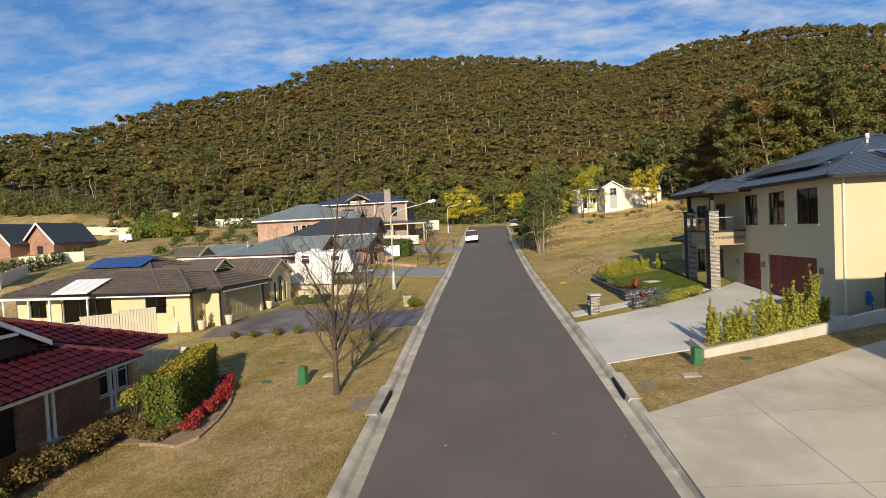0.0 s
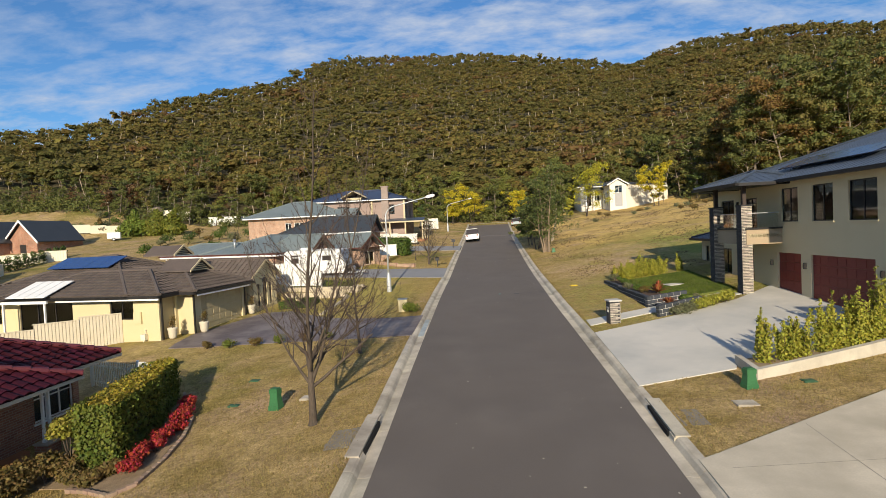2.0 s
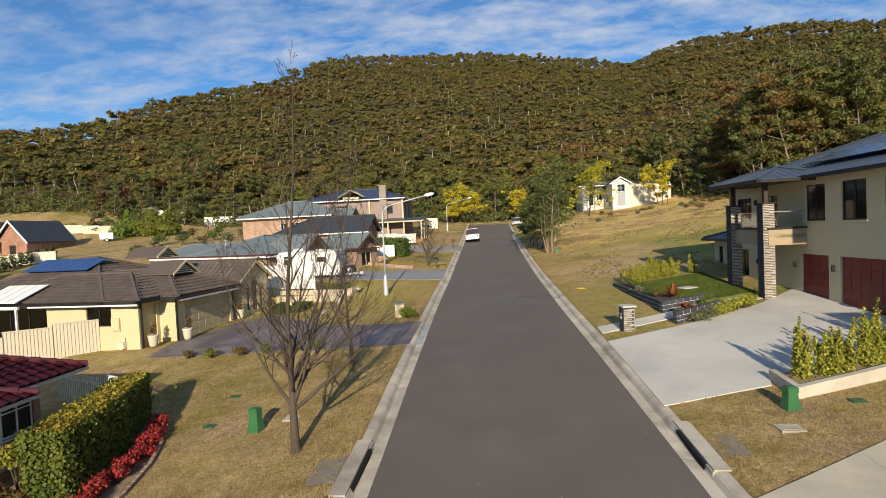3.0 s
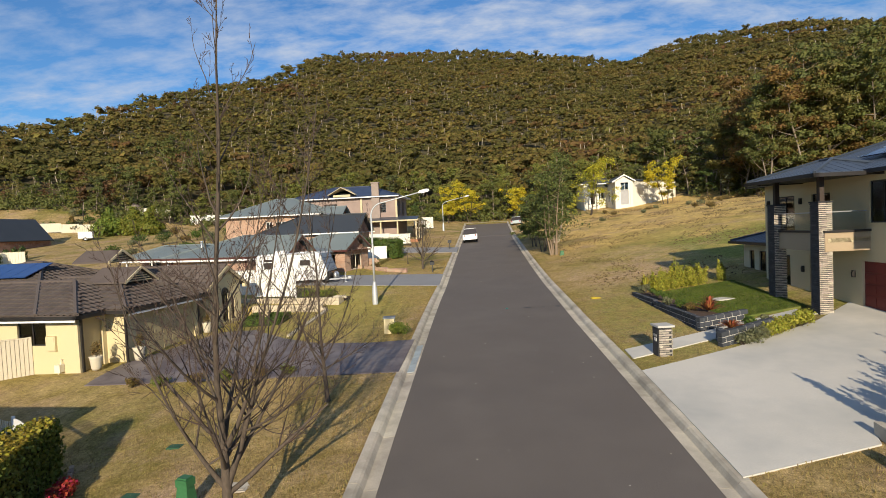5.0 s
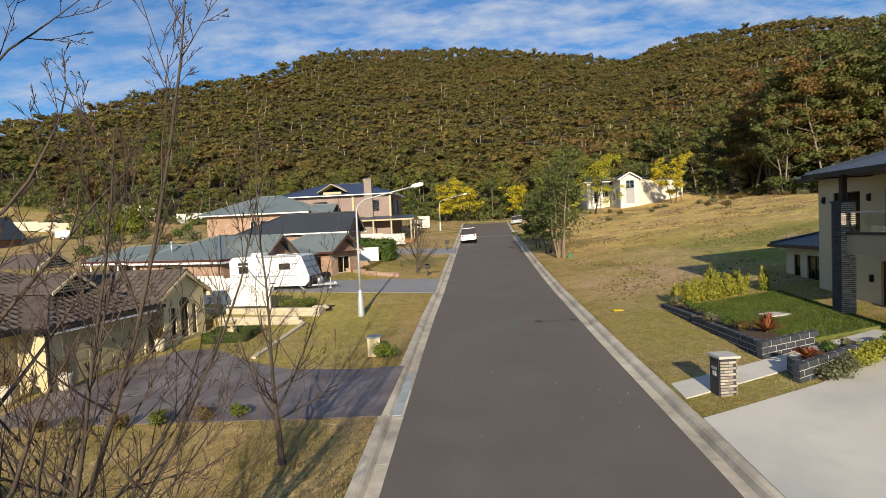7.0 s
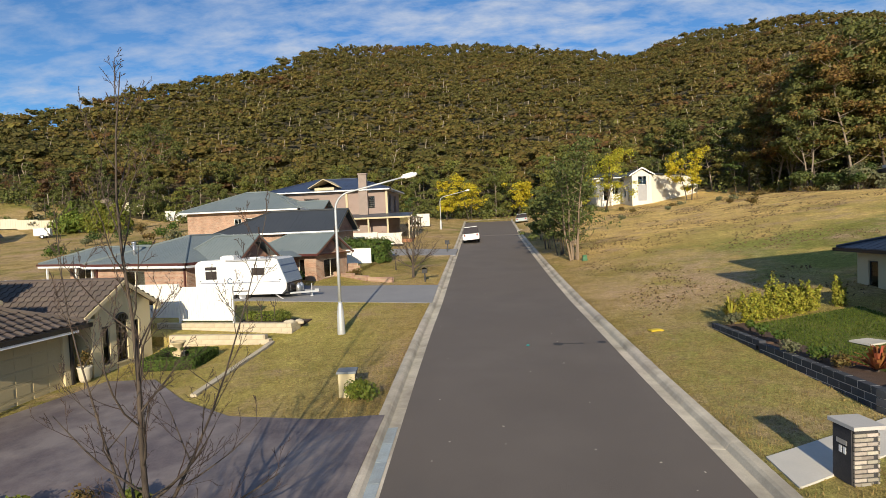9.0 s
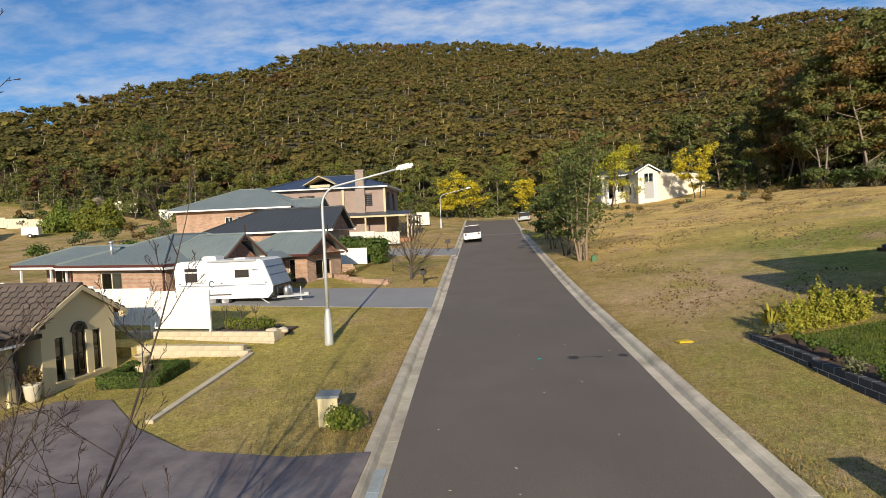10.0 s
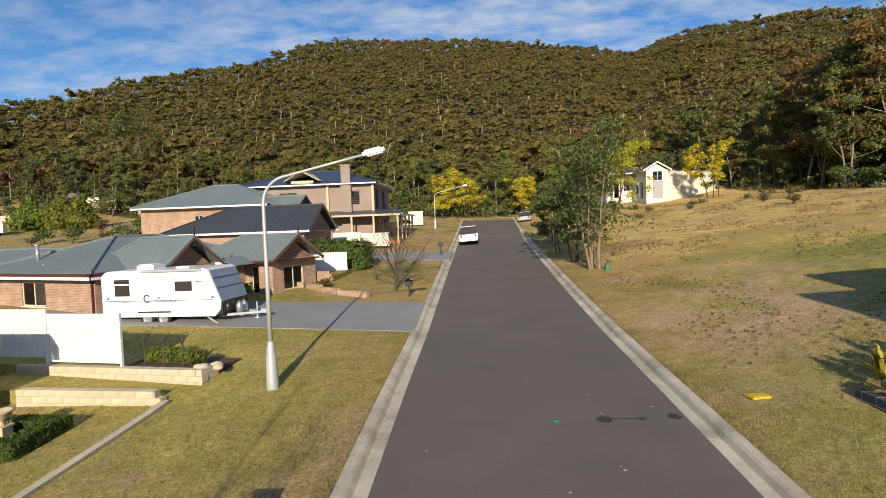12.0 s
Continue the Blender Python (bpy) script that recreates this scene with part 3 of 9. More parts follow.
def hip_polys(x0, y0, x1, y1, z, m, ends=("hip", "hip"), over=0.5):
    """Slopes of a hipped or gabled roof over a plan rectangle, the ridge along its longer side."""
    x0, y0, x1, y1 = x0 - over, y0 - over, x1 + over, y1 + over
    swap = (y1 - y0) > (x1 - x0)
    if swap:
        x0, y0, x1, y1 = y0, x0, y1, x1
    h = (y1 - y0) / 2
    zr, ym = z + m * h, (y0 + y1) / 2
    ra = x0 + (h if ends[0] == "hip" else 0)
    rb = x1 - (h if ends[1] == "hip" else 0)
    P = [[(x0, y0, z), (x1, y0, z), (rb, ym, zr), (ra, ym, zr)], [(x1, y1, z), (x0, y1, z), (ra, ym, zr), (rb, ym, zr)]]
    if ends[0] == "hip":
        P.append([(x0, y1, z), (x0, y0, z), (ra, ym, zr)])
    if ends[1] == "hip":
        P.append([(x1, y0, z), (x1, y1, z), (rb, ym, zr)])
    ridge = [((ra, ym, zr), (rb, ym, zr))]
    for k, (xe, r) in enumerate(((x0, ra), (x1, rb))):
        for yy in (y0, y1):
            ridge.append(((xe, yy, z), (r, ym, zr)))
    if swap:
        sw = lambda q: (q[1], q[0], q[2])
        P = [[sw(q) for q in poly] for poly in P]
        ridge = [(sw(a), sw(b)) for a, b in ridge]
    return P, ridge


def add_roof(parent, rect, z, m, style, material, ends=("hip", "hip"), over=0.5, cap=0.09, cap_mat=None, gutter=None, label="", pu=0.3, gutter_skip=()):
    P, ridge = hip_polys(*rect, z, m, ends, over)
    mb, rb = MB(), MB()
    for poly in P:
        roof_plane(mb, poly, style, pu, ribs=rb)
    roof = part("roof", mb, material, parent, label)
    tagged(part("roof_ribs" if style == "metal" else "roof_tiles", rb, material, roof), kind="stuff")
    cp = MB()
    for a, b in ridge:
        cp.tube([Vector(a) + Vector((0, 0, 0.03)), Vector(b) + Vector((0, 0, 0.03))], [cap, cap], 6)
    part("ridge_cap", cp, cap_mat or material, roof)
    if gutter:
        x0, y0, x1, y1 = rect[0] - over, rect[1] - over, rect[2] + over, rect[3] + over
        gm = MB()
        long_x = (x1 - x0) >= (y1 - y0)
        for k, (a, b) in enumerate((((x0, y0), (x1, y0)), ((x1, y0), (x1, y1)), ((x1, y1), (x0, y1)), ((x0, y1), (x0, y0)))):
            gable = (long_x and ((k == 1 and ends[1] != "hip") or (k == 3 and ends[0] != "hip"))) or \
                    (not long_x and ((k == 0 and ends[0] != "hip") or (k == 2 and ends[1] != "hip")))
            if gable or k in gutter_skip:
                continue
            xa, xb, ya, yb = min(a[0], b[0]), max(a[0], b[0]), min(a[1], b[1]), max(a[1], b[1])
            gm.box(xa - 0.1, ya - 0.1, z - 0.16, xb + 0.1, yb + 0.1, z - 0.02)
        if gm.v:
            part("gutter", gm, gutter, parent)
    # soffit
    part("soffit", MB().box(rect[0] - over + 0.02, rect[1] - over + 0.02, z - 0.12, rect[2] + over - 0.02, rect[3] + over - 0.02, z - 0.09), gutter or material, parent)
    return roof


# ---- plants ----
def leaf_cloud(rnd, blobs, n, size, flat=0.75, skin=0.55, dome=0.0, rough=0.6):
    """Leaf clumps as quads through several lobes; dome turns that share of them to the upper side; returns (n, 4, 3)."""
    blobs = np.asarray(blobs, dtype=float)
    wts = blobs[:, 3] ** 2
    pick = rnd.choice(len(blobs), n, p=wts / wts.sum())
    d = rnd.normal(size=(n, 3)); d /= np.linalg.norm(d, axis=1)[:, None]
    d[:, 2] = np.where(rnd.uniform(0, 1, n) < dome, np.abs(d[:, 2]), d[:, 2])
    r = blobs[pick, 3] * rnd.uniform(skin, 1.1, n)
    c = blobs[pick, :3] + d * r[:, None] * np.array([1, 1, flat])
    nr = d + rnd.normal(size=(n, 3)) * rough + np.array([0, 0, 0.25])
    return leaf_quads(rnd, c, nr, size)


def leaf_quads(rnd, c, nr, size):
    n = len(c)
    nr = nr / np.linalg.norm(nr, axis=1)[:, None]
    t = np.cross(nr, rnd.normal(size=(n, 3))); t /= np.linalg.norm(t, axis=1)[:, None]
    b = np.cross(nr, t)
    s = size * rnd.uniform(0.55, 1.25, n)[:, None]
    asp = rnd.uniform(0.45, 0.95, n)[:, None]
    return np.stack([c - t * s - b * s * asp * 0.6, c + t * s * 0.7 - b * s * asp, c + t * s + b * s * asp * 0.7, c - t * s * 0.6 + b * s * asp], 1)


def leafy(name, a, b, island=0.35, transl=0.25, **k):
    return mat(name, a, b, 0.6, k.pop("scale", 1.2), 6.0, 0.0, island=island, transl=transl, spec=0.25, **k)


HEDGE = leafy("clipped hedge leaf", (0.17, 0.19, 0.03), (0.075, 0.105, 0.018))
BOX_GREEN = leafy("box hedge leaf", (0.19, 0.22, 0.03), (0.09, 0.125, 0.02))
GOLD_TIP = leafy("golden new growth", (0.38, 0.29, 0.035), (0.24, 0.21, 0.03))
HEDGE_GREEN = leafy("dark green hedge leaf", (0.10, 0.15, 0.026), (0.05, 0.085, 0.016))
LIME = leafy("lime bamboo leaf", (0.40, 0.38, 0.05), (0.23, 0.24, 0.035))
RED_LEAF = leafy("red nandina leaf", (0.42, 0.035, 0.03), (0.22, 0.03, 0.02))
BRONZE_LEAF = leafy("bronze winter shrub leaf", (0.20, 0.135, 0.042), (0.10, 0.08, 0.026))
GREY_LEAF = leafy("grey-green shrub leaf", (0.21, 0.21, 0.11), (0.12, 0.13, 0.065))
WATTLE = leafy("wattle blossom", (0.58, 0.47, 0.03), (0.40, 0.35, 0.025), 0.25)
ACACIA = leafy("acacia foliage", (0.135, 0.16, 0.042), (0.07, 0.088, 0.026))
CONIFER = leafy("conifer foliage", (0.085, 0.12, 0.03), (0.05, 0.075, 0.02))
BRIGHT = leafy("bright tree foliage", (0.21, 0.25, 0.04), (0.11, 0.16, 0.028))
ORANGE_LEAF = leafy("copper strap leaf", (0.36, 0.13, 0.05), (0.24, 0.09, 0.035))
YUCCA_LEAF = leafy("yellow-edged strap leaf", (0.42, 0.34, 0.05), (0.24, 0.24, 0.05))
MULCH = mat("bark mulch", (0.11, 0.07, 0.05), (0.07, 0.045, 0.032), 0.95, 6, 40, 0.6)


def bush(name, x, y, blobs, n, size, material, label, group="", z=None, category="shrub", seed=1, flat=0.8):
    """A loose shrub: a few stems and a cloud of leaves; blobs in metres from its foot."""
    rnd = np.random.default_rng(seed + int(1000 * abs(x)) + int(7 * abs(y)))
    z = lawn_z(x, y) if z is None else z
    t = thing(name, pose(x, y, z), label, category, group)
    st = MB()
    for k in range(min(5, len(blobs))):
        b = blobs[k]
        st.tube([(b[0] * 0.15, b[1] * 0.15, -0.05), (b[0] * 0.6, b[1] * 0.6, b[2] * 0.55), (b[0], b[1], b[2])], [0.02, 0.015, 0.008], 5)
    part("stem", st, BARK_DARK, t)
    part("foliage", quads_mesh("foliage", leaf_cloud(rnd, blobs, n, size, flat, 0.35), material), material, t)
    return t


def round_bush(name, x, y, w, h, n, size, material, label, group="", z=None, seed=1):
    rnd = random.Random(seed + int(97 * abs(x)) + int(31 * abs(y)))
    bl_ = [(rnd.uniform(-0.28, 0.28) * w, rnd.uniform(-0.28, 0.28) * w, h * rnd.uniform(0.4, 0.66), rnd.uniform(0.25, 0.36) * w) for _ in range(6)]
    return bush(name, x, y, bl_, n, size, material, label, group, z, seed=seed)


def plume(name, x, y, w, h, n, material, label, group, z, seed):
    """An upright feathery shrub."""
    rnd = np.random.default_rng(seed)
    t = thing(name, pose(x, y, z, 0, 0, seed * 37 % 360), label, "shrub", group)
    st, pts, nrm = MB(), [], []
    for k in range(18):
        a, lean = rnd.uniform(0, 6.28), rnd.uniform(0.1, 1.0) * w * 0.5
        hh = h * (rnd.uniform(0.45, 0.85) if k else 1.0)
        p0, p2 = Vector((math.cos(a) * 0.06, math.sin(a) * 0.06, -0.03)), Vector((math.cos(a) * lean, math.sin(a) * lean, hh))
        p1 = p0.lerp(p2, 0.5) * 1.0
        p1.x *= 0.8; p1.y *= 0.8
        st.tube([p0, p1, p2], [0.012, 0.009, 0.004], 4)
        m = n // 18
        for j in range(m):
            f = rnd.uniform(0.06, 1.0)
            q = p0.lerp(p2, f) + Vector(rnd.normal(size=3) * 0.13 * w * (1.2 - 0.95 * f))
            pts.append(q); nrm.append(rnd.normal(size=3) + np.array([math.cos(a), math.sin(a), 0.2]))
    part("stem", st, BARK_DARK, t)
    part("foliage", quads_mesh("foliage", leaf_quads(rnd, np.array(pts), np.array(nrm), 0.038), material), material, t)
    return t


def box_hedge(name, outline, h, material, label, dens=420, size=0.05, z=None, lumps=0.06, group="", category="hedge", tips=None):
    """A clipped hedge over a plan outline (convex, counter-clockwise): leaves over a dark filler core."""
    rnd = np.random.default_rng(int(100 * abs(outline[0][0])) + 5)
    cx_, cy_ = sum(p[0] for p in outline) / len(outline), sum(p[1] for p in outline) / len(outline)
    zb = lawn_z(cx_, cy_) if z is None else z
    t = thing(name, pose(cx_, cy_, zb), label, category, group)
    loc = [Vector((p[0] - cx_, p[1] - cy_, 0)) for p in outline]
    # Solid near-black filler paints the shade seen between the leaves.
    core = MB()
    core.slab([(p.x * 0.88, p.y * 0.88, h * 0.9) for p in loc], h * 0.9 + 0.1)
    part("core", core, mat("hedge core shade", (0.03, 0.03, 0.012), (0.02, 0.02, 0.01), 0.95), t)
    P, N_ = [], []
    for a, b in zip(loc, loc[1:] + loc[:1]):
        L = (b - a).length
        nn = Vector(((b - a).y, -(b - a).x, 0)).normalized()
        m = int(L * h * dens)
        f, g_ = rnd.uniform(0, 1, m), rnd.uniform(0, 1, m)
        q = np.array([a[:]]) + f[:, None] * np.array([(b - a)[:]])
        q[:, 2] = g_ * h
        q += np.array([nn[:]]) * rnd.normal(0, lumps, m)[:, None]
        P.append(q); N_.append(np.tile(np.array(nn[:]), (m, 1)) + rnd.normal(size=(m, 3)) * 0.55)
    xs_, ys_ = [p.x for p in loc], [p.y for p in loc]
    area = (max(xs_) - min(xs_)) * (max(ys_) - min(ys_))
    m = int(area * dens)
    q = np.stack([rnd.uniform(min(xs_), max(xs_), m), rnd.uniform(min(ys_), max(ys_), m), np.full(m, h)], 1)
    keep = np.ones(m, bool)
    for a, b in zip(loc, loc[1:] + loc[:1]):
        keep &= ((b.x - a.x) * (q[:, 1] - a.y) - (b.y - a.y) * (q[:, 0] - a.x)) > -0.02
    q = q[keep]
    q[:, 2] += rnd.normal(0, lumps, len(q))
    top = np.tile(np.array([0, 0, 1.0]), (len(q), 1)) + rnd.normal(size=(len(q), 3)) * 0.55
    if tips:
        part("top_growth", quads_mesh("top_growth", leaf_quads(rnd, q, top, size), tips), tips, t, "golden new growth over the top")
    else:
        P.append(q); N_.append(top)
    part("foliage", quads_mesh("foliage", leaf_quads(rnd, np.concatenate(P), np.concatenate(N_), size), material), material, t)
    return t


def strap_plant(name, x, y, z, r, h, n, material, label, seed, category="plant", group=""):
    """A rosette of stiff strap leaves."""
    rnd = random.Random(seed)
    t = thing(name, pose(x, y, z), label, category, group)
    m = MB()
    for k in range(n):
        a, e = rnd.uniform(0, 6.28), rnd.uniform(0.25, 1.0)
        l = rnd.uniform(0.7, 1.0)
        dx, dy = math.cos(a), math.sin(a)
        w_ = 0.034
        p0 = Vector((dx * 0.03, dy * 0.03, h * 0.15))
        p1 = Vector((dx * r * e * 0.55 * l, dy * r * e * 0.55 * l, h * (0.15 + 0.75 * (1.15 - e) * l)))
        p2 = Vector((dx * r * e * l, dy * r * e * l, h * (0.15 + 0.9 * (1.0 - 0.8 * e) * l)))
        s = Vector((-dy, dx, 0)) * w_
        i = len(m.v)
        m.v += [tuple(p0 - s), tuple(p0 + s), tuple(p1 - s), tuple(p1 + s), tuple(p2)]
        m.f += [(i, i + 1, i + 3, i + 2), (i + 2, i + 3, i + 4)]
    part("leaf_rosette", m, material, t)
    part("stem", MB().tube([(0, 0, -0.05), (0, 0, h * 0.25)], [0.05, 0.04], 7), BARK_DARK, t)
    return t


def bare_tree(name, x, y, h, seed, label, fork=1.1, reach=2.3, trunk_r=0.11, limbs=22, leaders=2, lean=(0, 0), fine=3, fork_x=0.0):
    """A leafless street tree: one tapering leader, limbs that rise more steeply towards the top, finer and finer twigs."""
    rnd = random.Random(seed)
    t = thing(name, pose(x, y, lawn_z(x, y) - 0.03), label, "tree")
    tr, li, tw = MB(), MB(), MB()

    def grow(p, d, L, r, lev, lift):
        n = 5 if lev < 2 else 3
        pts, q, dd = [p], p.copy(), d.copy()
        for k in range(n):
            dd = (dd + Vector((rnd.gauss(0, 0.10), rnd.gauss(0, 0.10), lift))).normalized()
            q = q + dd * (L / n)
            pts.append(q.copy())
        radii = [max(0.003, r * (1 - 0.72 * k / n)) for k in range(n + 1)]
        (li if lev < 1 else tw).tube(pts, radii, 6 if lev < 1 else (4 if lev < 2 else 3), cap=False)
        if lev >= fine:
            return
        kids = (max(4, int(L * 3.2)), max(3, int(L * 3.8)), 3)[min(lev, 2)]
        for k in range(kids):
            f = 0.18 + 0.8 * (k + rnd.random()) / kids
            i = min(int(f * n), n - 1)
            pp = pts[i].lerp(pts[i + 1], f * n - i)
            base = (pts[i + 1] - pts[i]).normalized()
            side = base.cross(Vector((rnd.gauss(0, 1), rnd.gauss(0, 1), rnd.gauss(0, 1)))).normalized()
            nd = (base * 0.85 + side * rnd.uniform(0.45, 0.8) + Vector((0, 0, 0.12))).normalized()
            grow(pp, nd, L * rnd.uniform(0.30, 0.50) * (1.15 - 0.5 * f), max(0.0035, radii[i] * 0.50), lev + 1, lift * 0.8)

    def leader(p, d, L, r, lo, share, drift=0.0):
        n = 9
        pts, q, dd = [p], p.copy(), d.copy()
        for k in range(n):
            dd = (dd + Vector((rnd.gauss(0, 0.045) + drift, rnd.gauss(0, 0.045), 0.16))).normalized()
            q = q + dd * (L / n)
            pts.append(q.copy())
        radii = [r * (1 - 0.42 * min(1.0, k / n / 0.28)) * (1 - 0.86 * k / n) for k in range(n + 1)]
        tr.tube(pts, radii, 9, cap=False)
        m = int(limbs * share)
        for k in range(m):
            f = lo + (0.97 - lo) * ((k + rnd.random() * 0.8) / m) ** 1.15
            i = min(int(f * n), n - 1)
            pp = pts[i].lerp(pts[i + 1], f * n - i)
            g_ = (f - lo) / (1 - lo)
            a = 2.4 * k + rnd.uniform(-0.5, 0.5)
            el = math.radians(24 + 44 * g_ ** 0.7 + rnd.uniform(-9, 9))
            dd = Vector((math.cos(a) * math.cos(el), math.sin(a) * math.cos(el), math.sin(el)))
            grow(pp, dd, share ** 0.4 * reach * (1.0 - 0.72 * g_ ** 0.75) * rnd.uniform(0.7, 1.2), max(0.006, radii[i] * 0.46), 0, 0.09)
        return pts

    tr.tube([(0, 0, -0.15), (0, 0, 0.02), (0, 0, 0.14)], [trunk_r * 1.6, trunk_r * 1.3, trunk_r], 10)
    main = leader(Vector((0, 0, 0.1)), Vector((lean[0], lean[1], 1)).normalized(), h, trunk_r, fork / h, 1.0, fork_x * 0.55)
    if fork_x:
        leader(main[1].lerp(main[2], 0.1), Vector((0.42, 0.05, 0.85)).normalized(), h * 0.76, trunk_r * 0.55, 0.14, 0.7, fork_x)
    for k in range(leaders):
        a = 1.0 + 2.4 * k + rnd.uniform(-0.3, 0.3)
        p = main[1].lerp(main[2], rnd.uniform(0.0, 0.95))
        leader(p, Vector((math.cos(a) * 0.62, math.sin(a) * 0.62, 0.8)).normalized(), h * rnd.uniform(0.45, 0.72), trunk_r * 0.46, 0.12, 0.5)
    part("trunk", tr, BARK_DARK, t, smooth=True)
    part("limb", li, BARK_DARK, t, smooth=True)
    tagged(part("twig", tw, mat("reddish twig bark", (0.075, 0.048, 0.038), (0.04, 0.027, 0.022), 0.9, 3, 30, 0.1), t), kind="stuff")
    return t


def domes(rnd, blobs):
    """Rough leafy domes, one on each clump, as quads."""
    q = []
    for x, y, z, r in blobs:
        n = 5
        ring = []
        for e in (-0.45, 0.4, 0.92):
            w_ = math.sqrt(max(0.0, 1 - e * e)) * r
            ring.append([(x + w_ * rnd.uniform(0.75, 1.2) * math.cos(6.283 * (k + 0.5 * e) / n), y + w_ * rnd.uniform(0.75, 1.2) * math.sin(6.283 * (k + 0.5 * e) / n), z + 0.95 * r * e * rnd.uniform(0.8, 1.2)) for k in range(n)])
        for a, b in zip(ring, ring[1:]):
            for k in range(n):
                q.append((a[k], a[(k + 1) % n], b[(k + 1) % n], b[k]))
        t_ = ring[-1]
        q.append((t_[0], t_[1], t_[2], t_[3]))
    return np.array(q)


def gum_tree(name, x, y, h, seed, label, leaf, bark, crown=0.45, n=900, leaf_size=0.16, stems=1, width=0.24, group="", z=None, category="tree", flat=0.6, clump=1.0, limbs=7, girth=0.013, full=0.0):
    """A eucalypt or acacia: pale curving trunk, limbs, and leaf clumps with gaps between them."""
    rnd = random.Random(seed)
    nr = np.random.default_rng(seed)
    t = thing(name, pose(x, y, (lawn_z(x, y) if z is None else z) - 0.1), label, category, group)
    tr = MB()
    blobs = []
    for s in range(stems):
        a0 = rnd.uniform(0, 6.28)
        off = Vector((math.cos(a0), math.sin(a0), 0)) * (0.0 if stems == 1 else rnd.uniform(0.1, 0.5))
        pts, q, d = [off - Vector((0, 0, 0.2))], off.copy(), Vector((math.cos(a0) * (0.08 if stems == 1 else 0.2), math.sin(a0) * (0.08 if stems == 1 else 0.2), 1)).normalized()
        hh = h * rnd.uniform(0.8, 0.95) * (1 if s == 0 else rnd.uniform(0.65, 0.95))
        for k in range(7):
            d = (d + Vector((rnd.gauss(0, 0.07), rnd.gauss(0, 0.07), 0.05))).normalized()
            q = q + d * hh / 7
            pts.append(q.copy())
        r0 = h * girth / (stems ** 0.4)
        tr.tube(pts, [r0 * (1.25 if k == 0 else 1.0 - 0.82 * k / 7) for k in range(8)], 8, cap=False)
        nl = limbs if stems == 1 else max(4, limbs - 2)
        for k in range(nl):
            f = crown + (0.97 - crown) * (k + rnd.random()) / nl
            i = min(int(f * 7), 6)
            p = pts[i].lerp(pts[i + 1], f * 7 - i)
            a = rnd.uniform(0, 6.28)
            L = h * width * rnd.uniform(0.55, 1.15) * (1.25 - 0.65 * f)
            e = p + Vector((math.cos(a) * L, math.sin(a) * L, L * rnd.uniform(0.25, 0.85)))
            m_ = p.lerp(e, 0.5) + Vector((0, 0, -0.06 * L))
            tr.tube([p, m_, e], [r0 * 0.38, r0 * 0.26, r0 * 0.08], 5, cap=False)
            R = h * rnd.uniform(0.055, 0.10) * clump
            blobs.append((e.x, e.y, e.z, R))
            blobs.append((m_.x + rnd.gauss(0, 0.3) * R, m_.y + rnd.gauss(0, 0.3) * R, m_.z + R * 0.6, R * 0.75))
            blobs.append((e.x + rnd.gauss(0, 0.9) * R, e.y + rnd.gauss(0, 0.9) * R, e.z + rnd.uniform(-0.5, 0.9) * R, R * 0.8))
        blobs.append((pts[-1].x, pts[-1].y, pts[-1].z, h * 0.075))
        blobs.append((pts[-2].x, pts[-2].y, pts[-2].z, h * 0.08))
    part("trunk", tr, bark, t, smooth=True)
    q = leaf_cloud(nr, blobs, n, leaf_size, flat, 0.55 if full else 0.35, 0.55, 0.5)
    if full:
        q = np.concatenate([q, domes(nr, [(x_, y_, z_, r_ * full) for x_, y_, z_, r_ in blobs])])
    part("crown", quads_mesh("crown", q, leaf), leaf, t)
    return t
DARK_EUC = leafy("shaded gum foliage", (0.11, 0.125, 0.042), (0.065, 0.075, 0.028), 0.4)
OLIVE_EUC = leafy("olive gum foliage", (0.20, 0.175, 0.045), (0.12, 0.115, 0.032), 0.35)
RUST_EUC = leafy("rusty gum foliage", (0.17, 0.095, 0.04), (0.10, 0.065, 0.03), 0.35)


# ---- two-storey cream house ----
def frame_at(x, y, z, deg):
    return pose(x, y, z, 0, 0, deg)


STONE_DARK = mat("dark slate facing", (0.05, 0.048, 0.05), (0.03, 0.03, 0.033), 0.8, 6, 30, 0.3, obj=0.35)
STONE_PALE = mat("pale stacked stone", (0.40, 0.36, 0.30), (0.30, 0.27, 0.23), 0.85, 6, 30, 0.3, obj=0.35)
TERRACOTTA = mat("terracotta paving", (0.42, 0.19, 0.09), (0.34, 0.15, 0.07), 0.7, 3, 20, 0.1)
SOLAR = mat("solar panel", (0.012, 0.02, 0.05), (0.01, 0.016, 0.04), 0.12, 2, 8, 0.0, spec=0.8)
SOLAR_BLUE = mat("blue solar panel", (0.02, 0.06, 0.20), (0.018, 0.05, 0.17), 0.2, 2, 8, 0.0, spec=0.7)
ALU = mat("aluminium", (0.62, 0.63, 0.64), (0.55, 0.56, 0.57), 0.35, 3, 20, 0.02, metal=0.8)
DRK_TIMBER = mat("dark timber post", (0.05, 0.033, 0.025), (0.035, 0.024, 0.02), 0.6, 3, 20, 0.1, stretch=(1, 1, 0.2))


